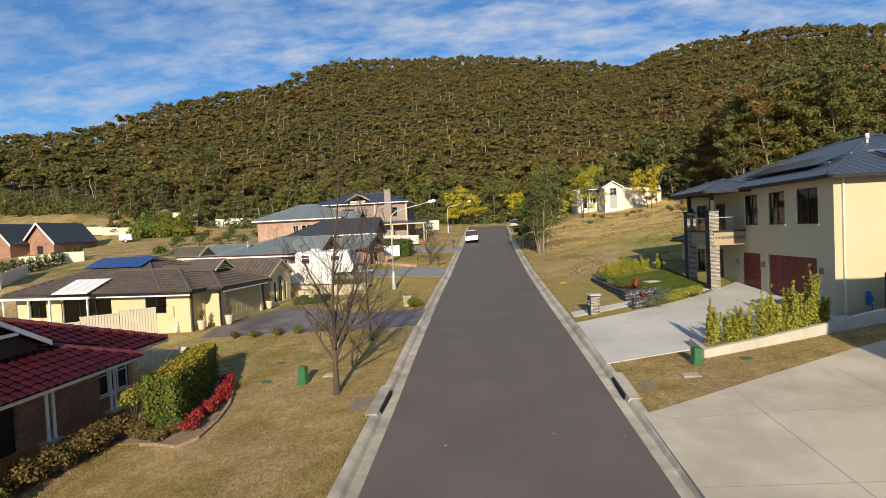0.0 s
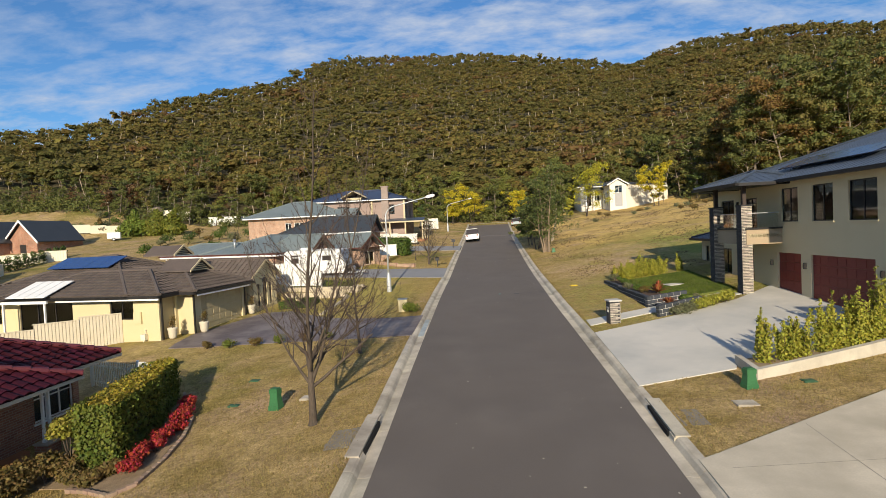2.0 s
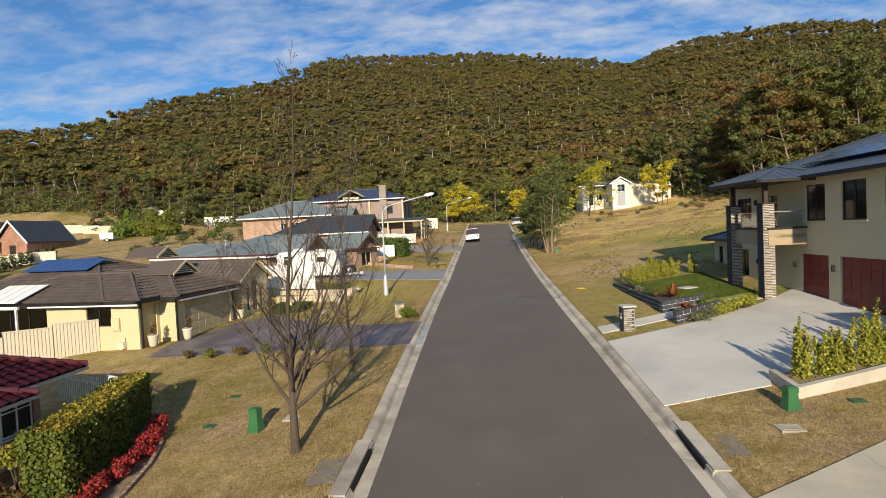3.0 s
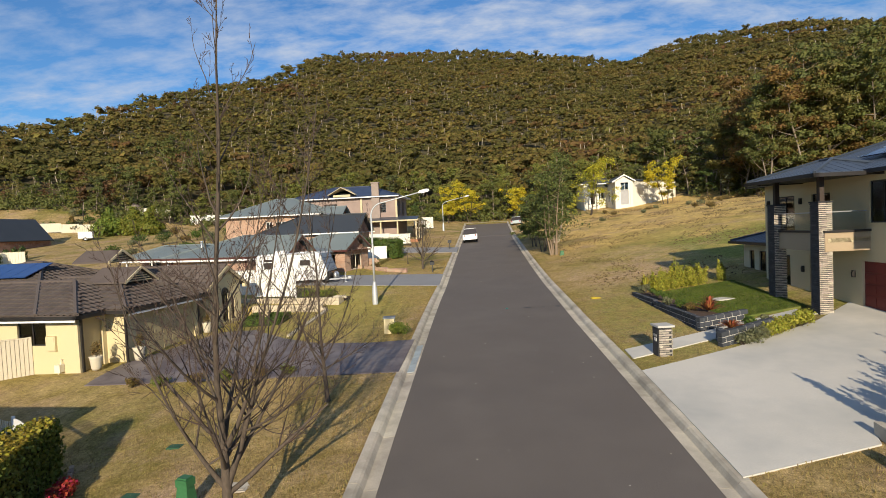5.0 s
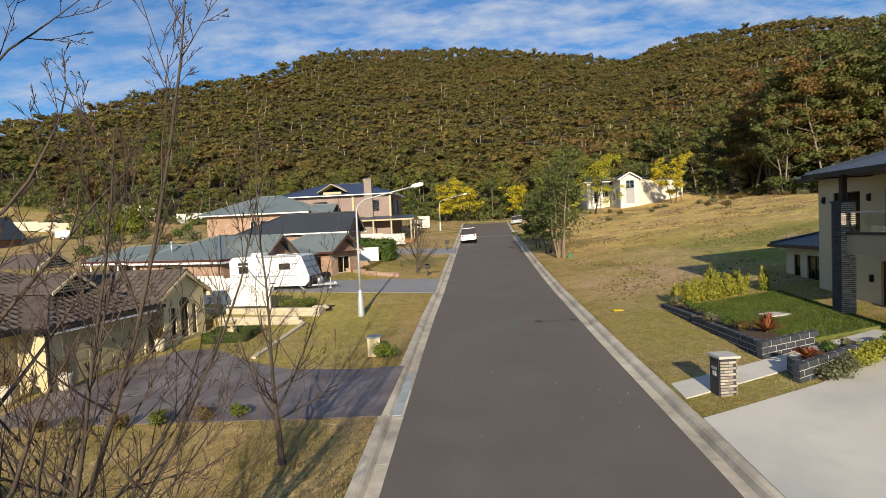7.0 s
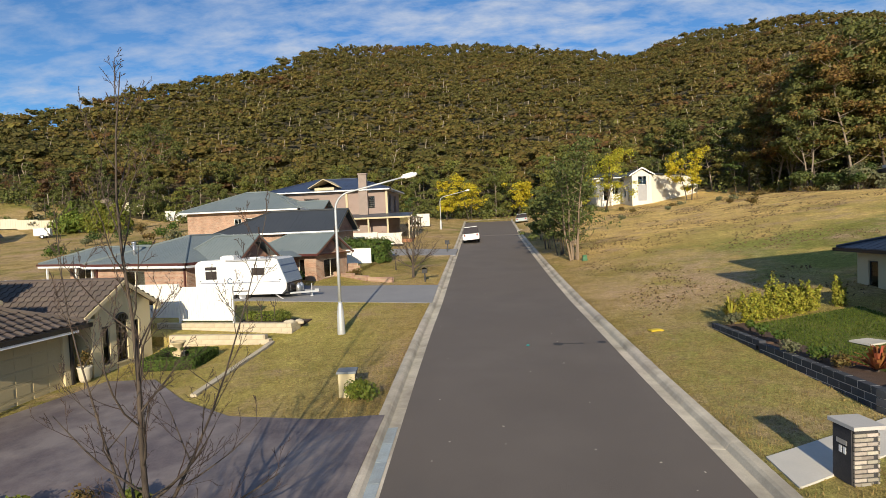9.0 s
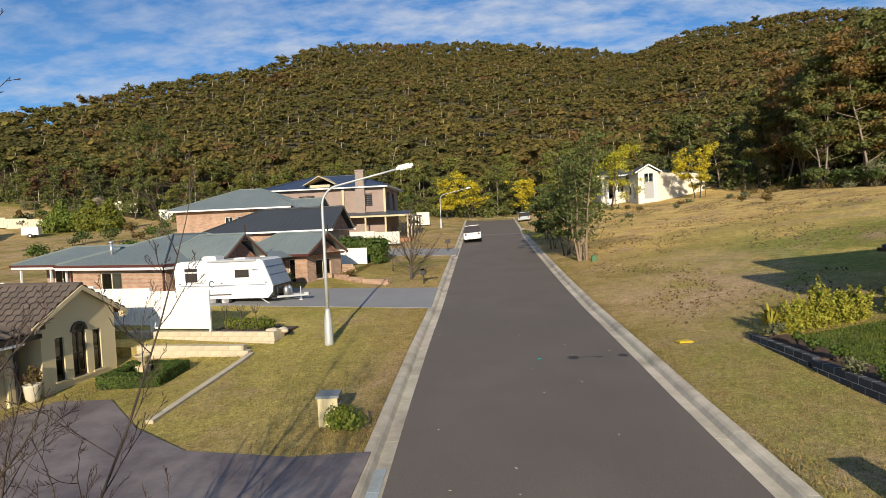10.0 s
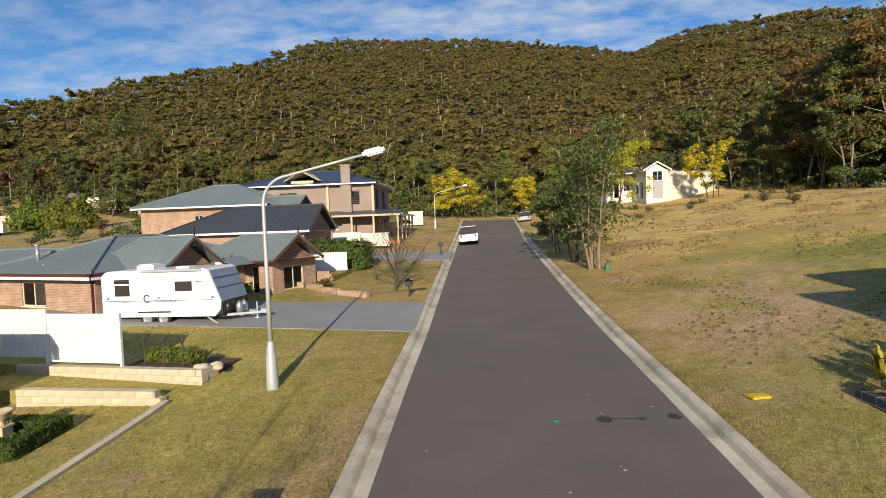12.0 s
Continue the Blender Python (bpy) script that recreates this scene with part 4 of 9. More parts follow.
def garage_door(parent, m, a, b, lo, hi, material):
    d = MB()
    n = 5
    for k in range(n):
        z0, z1 = lo + (hi - lo) * k / n, lo + (hi - lo) * (k + 1) / n
        d.box(a, 0.10, z0 + 0.004, b, 0.14, z1 - 0.004, m)
        c = max(2, round((b - a) / 0.55))
        for j in range(c):
            x0, x1 = a + (b - a) * j / c + 0.05, a + (b - a) * (j + 1) / c - 0.05
            d.box(x0, 0.088, z0 + 0.07, x1, 0.11, z1 - 0.07, m)
    return part("garage_door", d, material, parent)


def wall_lamp(parent, m, x, z):
    part("wall_lamp", MB().box(x - 0.05, -0.10, z - 0.02, x + 0.05, 0.0, z + 0.26, m).box(x - 0.035, -0.13, z + 0.02, x + 0.035, -0.10, z + 0.20, m), DARK_FRAME, parent)


def pipe_down(parent, x, y, z0, z1, material):
    part("downpipe", MB().box(x - 0.045, y - 0.035, z0, x + 0.045, y + 0.035, z1), material, parent)


cream = thing("cream_house", frame_at(14.15, 23.25, 1.0, 92.5), "two-storey cream rendered house with blue-grey roof and maroon garage doors", "house")
W = Walls()
# the street front runs along local x at y = 0; the outside is +y
mf = wall(W, (8.4, 0), (0, 0), -0.4, 5.65, [(8.4 - 4.9, 8.4 - 1.15, 0.0, 2.2), (8.4 - 7.45, 8.4 - 5.6, 0.0, 2.2), (8.4 - 2.5, 8.4 - 1.0, 3.7, 5.3),
          (8.4 - 4.75, 8.4 - 3.4, 3.7, 5.3), (8.4 - 7.05, 8.4 - 5.75, 3.7, 5.3)], 0.25)
ms = wall(W, (0, 0), (0, -12), -0.4, 5.65, [(7.0, 8.6, 3.7, 5.2)], 0.25)
wall(W, (0, -12), (14, -12), -0.4, 5.65)
wall(W, (14, -12), (14, 0), -0.4, 5.65)
mr = wall(W, (14, 0), (8.4, 0), -0.4, 5.65, [(3.4, 4.4, 0.1, 2.3), (0.9, 2.4, 2.95, 5.0), (3.6, 4.8, 2.95, 5.0), (0.8, 2.0, 0.5, 2.2)], 0.25)
W.parts(cream, CREAM, "wall")
garage_door(cream, mf, 8.4 - 4.9, 8.4 - 1.15, 0.0, 2.2, GARAGE_RED)
garage_door(cream, mf, 8.4 - 7.45, 8.4 - 5.6, 0.0, 2.2, GARAGE_RED)
for a, b in ((1.0, 2.5), (3.4, 4.75), (5.75, 7.05)):
    window(cream, mf, 8.4 - b, 8.4 - a, 3.7, 5.3, DARK_FRAME, 2, CREAM)
window(cream, ms, 7.0, 8.6, 3.7, 5.2, DARK_FRAME, 2, CREAM)
for a, b, lo, hi in ((0.9, 2.4, 2.95, 5.0), (3.6, 4.8, 2.95, 5.0), (0.8, 2.0, 0.5, 2.2)):
    window(cream, mr, a, b, lo, hi, DARK_FRAME, 2)
dm = MB().box(3.4, 0.10, 0.1, 4.4, 0.15, 2.3, mr)
part("front_door", dm, mat("dark red timber door", (0.09, 0.025, 0.018), (0.07, 0.02, 0.015), 0.4), cream)
for x in (0.75, 5.25, 7.85):
    wall_lamp(cream, mf, 8.4 - x, 1.55)
for x, z in ((0.4, 4.6), (2.9, 4.6), (3.0, 1.5)):
    wall_lamp(cream, mr, x, z)
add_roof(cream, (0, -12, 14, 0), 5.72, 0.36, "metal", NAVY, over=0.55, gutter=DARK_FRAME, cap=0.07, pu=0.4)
pipe_down(cream, -0.05, -0.35, -0.3, 5.6, CREAM_STEEL)
# solar array on the street slope and on the near hip
sol = MB()
rail = MB()
th = math.atan(0.36)
for k in range(6):
    M = pose(2.1 + k * 1.05, 0.55, 5.82, 0, 0, 0) @ pose(0, 0, 0, -math.degrees(th), 0, 0)
    so = part("solar_panel", MB().box(0, -2.9, 0.06, 1.0, -1.3, 0.10, M), SOLAR, cream, "dark solar panel")
for yy in (-2.6, -1.6):
    M = pose(0, 0.55, 5.82) @ pose(0, 0, 0, -math.degrees(th), 0, 0)
    rail.box(1.6, yy - 0.03, 0.02, 8.9, yy + 0.03, 0.06, M)
part("rail", rail, ALU, so)
sol2 = MB()
for k in range(4):
    M = pose(-0.55, -3.2 - 1.05 * k, 5.82) @ pose(0, 0, 0, 0, -math.degrees(th), 0)
    so2 = part("solar_panel", MB().box(1.2, -1.0, 0.06, 2.8, 0, 0.10, M), SOLAR, cream, "dark solar panel")
M = pose(-0.55, 0, 5.82) @ pose(0, 0, 0, 0, -math.degrees(th), 0)
part("rail", MB().box(1.0, -7.3, 0.02, 1.06, -3.0, 0.10, M).box(2.9, -7.3, 0.02, 2.96, -3.0, 0.10, M), ALU, so2)
part("vent_pipe", MB().tube([(4.4, -4.6, 6.8), (4.4, -4.6, 7.75)], [0.05, 0.05]).tube([(4.4, -4.6, 7.7), (4.4, -4.6, 7.95)], [0.09, 0.09]), WHITE, cream, smooth=True)
# portico with balcony: floor, parapet, columns, glass, hipped roof
PX0, PX1, PY = 7.0, 10.45, 1.6
part("porch_floor", MB().box(PX0 + 0.3, 0.0, -0.3, PX1 + 0.2, PY + 0.25, 0.10).box(PX0, 0.0, -0.3, PX0 + 0.3, PY, -0.02), TERRACOTTA, cream, "terracotta tiled porch floor and step")
part("balcony_floor", MB().box(PX0, 0, 3.0, PX1, PY, 3.16), CREAM, cream)
part("parapet", MB().box(PX0, 0.0, 2.66, PX0 + 0.12, PY + 0.1, 3.38).box(PX0 + 0.12, PY - 0.02, 2.66, PX1, PY + 0.1, 3.38).box(PX1 - 0.12, 0, 2.66, PX1, PY - 0.02, 3.38), mat("tan render", (0.40, 0.31, 0.205), (0.35, 0.27, 0.18), 0.9, 0.8, 60, 0.08), cream)
part("parapet_cap", MB().box(PX0 - 0.05, 0.0, 3.38, PX0 + 0.17, PY + 0.15, 3.47).box(PX0 + 0.17, PY - 0.07, 3.38, PX1, PY + 0.15, 3.47), DARK_FRAME, cream)
ba = part("balustrade", MB().box(PX0 + 0.05, 0.1, 4.16, PX0 + 0.09, PY, 4.20).box(PX0 + 0.1, PY + 0.02, 4.16, PX1, PY + 0.06, 4.20), ALU, cream)
part("pane", MB().box(PX0 + 0.06, 0.15, 3.48, PX0 + 0.075, PY - 0.1, 4.16).box(PX0 + 0.3, PY + 0.03, 3.48, PX1 - 0.3, PY + 0.045, 4.16), GLASS_CLEAR, ba)


def brick_column(parent, name, x, y, z0, z1, w, mat_core, pitch=0.086, length=0.24):
    """A square column faced with single pale bricks over a dark core."""
    h = w / 2
    col = part(name, MB().box(x - h + 0.02, y - h + 0.02, z0, x + h - 0.02, y + h - 0.02, z1), mat_core, parent)
    me = MB().box(-length / 2, -0.012, 0, length / 2, 0.02, pitch - 0.022).mesh("brick", STONE_PALE)
    n = int((z1 - z0) / pitch)
    for r in range(n):
        z = z0 + r * pitch + 0.01
        for f in range(3):
            off = 0 if r % 2 else length / 2
            k = -w / 2 + off
            while k < w / 2 - 0.02:
                c = min(max(k, -w / 2 + length / 2), w / 2 - length / 2)
                M = pose(x, y, z) @ pose(0, 0, 0, 0, 0, 90 * f) @ Matrix.Translation((c, -h + 0.012, 0))
                b = part("brick", me, STONE_PALE, col, at=M)
                k += length + 0.012
    part("cap", MB().box(x - h - 0.03, y - h - 0.03, z1, x + h + 0.03, y + h + 0.03, z1 + 0.06), mat_core, col)
    return col


def course_column(parent, name, x, y, z0, z1, w, mat_core, pitch=0.1):
    """A square column faced with stacked courses, joined: pale on the sunlit face, dark on the shaded ones."""
    h = w / 2
    col = part(name, MB().box(x - h + 0.02, y - h + 0.02, z0, x + h - 0.02, y + h - 0.02, z1), mat_core, parent)
    rnd = random.Random(5)
    b = MB()
    dk = MB()
    n = int((z1 - z0) / pitch)
    for r in range(n):
        z = z0 + r * pitch
        for f in range(4):
            M = pose(x, y, z) @ pose(0, 0, 0, 0, 0, 90 * f)
            k = -h + (0.0 if r % 2 else 0.12)
            e = -h
            while e < h - 0.01:
                nx = min(h, max(k, e + 0.06))
                # Light and shade are put into the facing colours: face 3 is sunlit.
                (b if f == 3 else dk).box(e + 0.006, -h - rnd.uniform(0.0, 0.012), 0.012, nx - 0.006, -h + 0.022, pitch - 0.016, M)
                e = nx
                k = e + 0.24
    part("slate_facing", dk, mat("shaded stacked stone", (0.075, 0.07, 0.07), (0.045, 0.043, 0.045), 0.8, 6, 30, 0.3, island=0.35), col)
    part("stone_facing", b, mat("sunlit stacked stone", (0.46, 0.40, 0.33), (0.36, 0.31, 0.26), 0.85, 6, 30, 0.3, island=0.35), col)
    part("cap", MB().box(x - h - 0.03, y - h - 0.03, z1, x + h + 0.03, y + h + 0.03, z1 + 0.06), mat_core, col)
    return col


for x in (PX0 + 0.3, PX1 - 0.25):
    c = course_column(cream, "column", x, PY + 0.05, -0.25, 4.55, 0.52, STONE_DARK, 0.075)
    part("post", MB().box(x - 0.09, PY - 0.04, 4.61, x + 0.09, PY + 0.14, 5.6), DRK_TIMBER, cream)
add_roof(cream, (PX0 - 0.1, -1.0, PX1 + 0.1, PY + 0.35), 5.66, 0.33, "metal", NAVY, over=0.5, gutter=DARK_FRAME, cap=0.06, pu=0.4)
# single-storey wing beyond the porch
W = Walls()
mw = wall(W, (17.5, -0.7), (14.01, -0.7), -0.3, 2.75, [(0.6, 1.1, 0.1, 2.2), (1.6, 2.6, 0.4, 2.2)], 0.2)
mx = wall(W, (14.01, -0.7), (14.01, -6), -0.3, 2.75, (), 0.2)
wall(W, (17.5, -6), (17.5, -0.7), -0.3, 2.75)
W.parts(cream, CREAM, "wing_wall")
window(cream, mw, 1.6, 2.6, 0.4, 2.2, DARK_FRAME, 2)
window(cream, mw, 0.6, 1.1, 0.1, 2.2, DARK_FRAME, 1)
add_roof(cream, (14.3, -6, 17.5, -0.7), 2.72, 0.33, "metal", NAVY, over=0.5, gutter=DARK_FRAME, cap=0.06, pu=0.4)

# ---- yellow house with brown tiles ----
yel = thing("yellow_house", frame_at(-17.25, 28.5, 0.05, 84.0), "single-storey yellow rendered house with brown tiled hip roof", "house")
# local x runs along the street front, +y away from the street; the street side is -y
EZ, WZ = 2.42, 2.74
W = Walls()
m1 = wall(W, (0, 12), (0, 0), -0.3, EZ + 0.05, [(12 - 2.9, 12 - 1.5, 1.15, 2.2), (12 - 8.6, 12 - 5.2, 0.05, 2.1), (12 - 11.0, 12 - 9.8, 1.0, 2.1)], 0.2)
m2 = wall(W, (0, 0), (1.4, 0), -0.3, EZ + 0.05, [(0.2, 1.2, 0.02, 2.2)], 0.2)
m3 = wall(W, (1.4, 0), (1.4, -1.0), -0.3, EZ + 0.05, (), 0.2)
m4 = wall(W, (1.4, -1.0), (6.2, -1.0), -0.3, EZ + 0.05, [(0.55, 4.45, 0.02, 2.15)], 0.2)
m5 = wall(W, (6.2, -1.0), (6.2, 0.3), -0.3, EZ + 0.05)
wall(W, (6.2, 0.3), (6.75, 0.3), -0.3, EZ + 0.05)
wall(W, (6.75, 0.3), (6.75, -1.25), -0.3, EZ + 0.05)
m6 = wall(W, (6.75, -1.25), (9.63, -1.25), -0.3, WZ + 0.04, [(0.47, 0.80, 0.70, 2.10), (1.10, 1.65, 0.66, 2.18), (1.92, 2.25, 0.70, 2.10)], 0.2)
m7 = wall(W, (9.63, -1.25), (9.63, 12), -0.3, EZ + 0.05)
wall(W, (9.63, 12), (0, 12), -0.3, EZ + 0.05)
W.parts(yel, YELLOW, "wall")
window(yel, m1, 12 - 2.9, 12 - 1.5, 1.15, 2.2, DARK_FRAME, 2)
window(yel, m1, 12 - 8.6, 12 - 5.2, 0.05, 2.1, DARK_FRAME, 3)
window(yel, m1, 12 - 11.0, 12 - 9.8, 1.0, 2.1, DARK_FRAME, 2)
window(yel, m6, 0.47, 0.80, 0.70, 2.10, DARK_FRAME, 1, YELLOW, bars=1)
window(yel, m6, 1.10, 1.65, 0.66, 2.18, DARK_FRAME, 2, YELLOW, bars=1)
window(yel, m6, 1.92, 2.25, 0.70, 2.10, DARK_FRAME, 1, YELLOW, bars=1)
# arched head over the middle window
ar = MB()
ag = MB()
cxx, cz, r = 1.375, 2.18, 0.29
pts = [(cxx + r * math.cos(a), cz + r * math.sin(a)) for a in [math.pi * k / 12 for k in range(13)]]
for (xa, za), (xb, zb) in zip(pts, pts[1:]):
    ar.tube([m6 @ Vector((xa, -0.02, za)), m6 @ Vector((xb, -0.02, zb))], [0.04, 0.04], 6)
i = len(ag.v)
ag.v += [tuple(m6 @ Vector((x, -0.008, z))) for x, z in pts] + [tuple(m6 @ Vector((x, 0.0, z))) for x, z in pts]
ag.f += [tuple(range(13)), tuple(range(25, 12, -1))]
for a in (math.pi / 4, math.pi / 2, 3 * math.pi / 4):
    ar.tube([m6 @ Vector((cxx, -0.02, cz)), m6 @ Vector((cxx + r * math.cos(a), -0.02, cz + r * math.sin(a)))], [0.015, 0.015], 5)
arch = part("arched_frame", ar, DARK_FRAME, yel)
part("pane", ag, mat("dark arched glass", (0.02, 0.022, 0.025), (0.016, 0.018, 0.02), 0.08, spec=0.8, bump=0), arch)
GAR_CREAM = mat("beige garage door", (0.46, 0.38, 0.22), (0.42, 0.35, 0.20), 0.5, 1, 20, 0.03)
garage_door(yel, m4, 0.55, 4.45, 0.02, 2.15, GAR_CREAM)
part("front_door", MB().box(0.2, 0.1, 0.02, 1.2, 0.15, 2.2, m2), GAR_CREAM, yel)
add_roof(yel, (0, 0, 4.8, 9), EZ + 0.015, 0.38, "tile", TILE_BROWN, over=0.45, gutter=DARK_FRAME, cap=0.10)
add_roof(yel, (0, 1.9, 9.2, 12), EZ, 0.38, "tile", TILE_BROWN, over=0.45, gutter=DARK_FRAME, cap=0.10)
add_roof(yel, (1.4, -1.0, 6.0, 7.0), EZ + 0.01, 0.42, "tile", TILE_BROWN, over=0.45, gutter=DARK_FRAME, cap=0.10)
wing_roof = MB()
wing_ribs = MB()
WX, WH = 8.19, WZ + 0.60 * 1.44
for sx in (-1, 1):
    e_ = [(WX + sx * 1.82, -1.40, WZ - 0.60 * 0.38 + 0.08), (WX, -1.40, WH + 0.08), (WX, 6.0, WH + 0.08), (WX + sx * 1.82, 6.0, WZ - 0.60 * 0.38 + 0.08)]
    roof_plane(wing_roof, e_ if sx < 0 else e_[::-1], "tile", 0.3, ribs=wing_ribs)
wrf = part("roof", wing_roof, TILE_BROWN, yel)
tagged(part("roof_tiles", wing_ribs, TILE_BROWN, wrf), kind="stuff")
part("ridge_cap", MB().tube([(WX, -1.42, WH + 0.11), (WX, 6.0, WH + 0.11)], [0.10, 0.10], 6), TILE_BROWN, wrf)
part("gutter", MB().box(WX + 1.80, -1.40, WZ - 0.26, WX + 1.90, 6.0, WZ - 0.16), DARK_FRAME, yel)
part("gutter", MB().box(WX - 1.90, -1.40, WZ - 0.26, WX - 1.80, -0.6, WZ - 0.16), DARK_FRAME, yel)
# rendered gable of the wing and its barge boards
part("gable", MB().poly([(6.75, -1.253, WZ - 0.02), (9.63, -1.253, WZ - 0.02), (WX, -1.253, WH)]), YELLOW, yel)
bb = MB()
for sx in (-1, 1):
    bb.slab([(WX, -1.46, WH + 0.10), (WX + sx * 1.86, -1.46, WZ - 0.60 * 0.42 + 0.10), (WX + sx * 1.86, -1.405, WZ - 0.60 * 0.42 + 0.10), (WX, -1.405, WH + 0.10)], 0.15)
    bb.box(WX + sx * 1.72 - 0.08, -1.46, WZ - 0.38, WX + sx * 1.72 + 0.08, -1.257, WZ - 0.18)
part("barge_board", bb, CREAM, yel)
# two louvred gablets, one over the garage and one higher up the slope
for gx_, gy_, gz_, hw in ((3.8, 0.15, 4.05, 1.0), (4.9, 2.1, 4.85, 0.85)):
    dr = 0.63 * hw
    gl = MB()
    for sx in (-1, 1):
        gl.slab([(gx_, gy_, gz_), (gx_ + sx * hw, gy_, gz_ - dr), (gx_ + sx * hw, gy_ + 2.1, gz_ - dr), (gx_, gy_ + 2.1, gz_)], 0.07)
    ga = part("gablet_roof", gl, TILE_BROWN, yel)
    part("louvre", MB().poly([(gx_ - 0.8 * hw, gy_ + 0.09, gz_ - dr - 0.07), (gx_ + 0.8 * hw, gy_ + 0.09, gz_ - dr - 0.07), (gx_, gy_ + 0.09, gz_ - 0.17)]), DARK_FRAME, ga)
    lv = MB()
    for k in range(4):
        w2 = 0.72 * hw * (1 - k / 4.6)
        lv.box(gx_ - w2, gy_ + 0.06, gz_ - dr - 0.03 + 0.11 * k, gx_ + w2, gy_ + 0.09, gz_ - dr + 0.02 + 0.11 * k)
    part("louvre_blade", lv, CREAM, ga)
    gb = MB()
    for sx in (-1, 1):
        gb.slab([(gx_, gy_ - 0.05, gz_ + 0.04), (gx_ + sx * hw * 1.05, gy_ - 0.05, gz_ - dr + 0.01), (gx_ + sx * hw * 1.05, gy_, gz_ - dr + 0.01), (gx_, gy_, gz_ + 0.04)], 0.12)
    part("barge_board", gb, CREAM, ga)
# white fascia under the gutter, meter box and gas meter on the near wall
part("fascia", MB().box(-0.53, -0.44, EZ - 0.24, -0.50, 5.7, EZ - 0.16).box(1.0, -1.53, EZ - 0.24, 6.0, -1.50, EZ - 0.16), WHITE, yel)
part("meter_box", MB().box(-0.10, 1.0, 0.95, 0.0, 1.45, 1.55).box(-0.112, 1.04, 0.99, -0.10, 1.41, 1.51), YELLOW, yel)
part("gas_meter", MB().box(-0.24, 0.72, 0.12, -0.02, 0.98, 0.42).tube([(-0.12, 0.78, 0.42), (-0.12, 0.78, 0.62), (-0.02, 0.78, 0.62)], [0.02, 0.02, 0.02], 6).tube([(-0.12, 0.92, -0.1), (-0.12, 0.92, 0.12)], [0.02, 0.02], 6), CREAM_STEEL, yel)
for x, y in ((0.12, -0.06), (1.3, -1.05), (6.1, -1.05)):
    pipe_down(yel, x, y, 0, EZ - 0.1, DARK_FRAME)
th = math.atan(0.38)
M = pose(-0.45, 2.9, EZ + 0.05) @ pose(0, 0, 0, 0, -math.degrees(th), 0)
for k in range(5):
    part("solar_panel", MB().box(3.3, 2.4 + 0.85 * k, 0.14, 4.9, 3.22 + 0.85 * k, 0.18, M), SOLAR_BLUE, yel, "blue solar panel")
# pergola with pale translucent sheets, on white posts
pg = MB()
for k in range(4):
    y0 = 6.0 + 0.62 * k
    pg.slab([(-0.85, y0, EZ + 0.10), (0.95, y0, EZ + 0.78), (0.95, y0 + 0.58, EZ + 0.78), (-0.85, y0 + 0.58, EZ + 0.10)], 0.04)
per = part("pergola_roof", pg, WHITE, yel, "white sheet pergola roof")
part("beam", MB().box(-0.95, 5.8, EZ - 0.24, -0.85, 12, EZ - 0.10), WHITE, yel)
part("patio_roof", MB().box(-0.98, 8.6, EZ - 0.1, 0.0, 12, EZ - 0.02), TILE_BROWN, yel)
for y in (5.9, 8.5, 10.0, 11.8):
    part("post", MB().box(-0.94, y, -0.4, -0.86, y + 0.08, EZ - 0.24), WHITE, yel)

# ---- red-tiled brick house ----
redh = thing("red_tiled_house", frame_at(-13.3, 17.5, -1.15, 90), "brick house with maroon tiled hip roof and white trim", "house")
# local x runs north along the street front, +y runs away from the street
RZ = 2.35
SANDCAP = mat("pale pier cap", (0.50, 0.43, 0.33), (0.42, 0.36, 0.28), 0.8)
W = Walls()
mA = wall(W, (-14, 1.8), (3.0, 1.8), -0.3, RZ + 0.05, [(15.15, 16.75, 0.6, 2.1), (14 - 3.6, 14 - 2.4, 0.0, 2.1), (14 - 6.6, 14 - 5.0, 0.9, 2.1)], 0.2)
mD = wall(W, (3.0, 1.8), (3.0, 13.5), -0.3, RZ + 0.05)
wall(W, (3.0, 13.5), (-14, 13.5), -0.3, RZ + 0.05)
wall(W, (-14, 13.5), (-14, 1.8), -0.3, RZ + 0.05)
W.parts(redh, BRICK_RED, "wall")
rw = window(redh, mA, 15.15, 16.75, 0.6, 2.1, WHITE, 3, WHITE, bars=1)
part("curtain", MB().box(15.22, 0.135, 0.66, 16.68, 0.15, 2.04, mA), mat("grey-blue curtain", (0.30, 0.35, 0.38), (0.24, 0.28, 0.31), 0.9), rw)
window(redh, mA, 14 - 6.6, 14 - 5.0, 0.9, 2.1, WHITE, 2, WHITE)
part("front_door", MB().box(14 - 3.6, 0.1, 0, 14 - 2.4, 0.15, 2.1, mA), DARK_FRAME, redh)


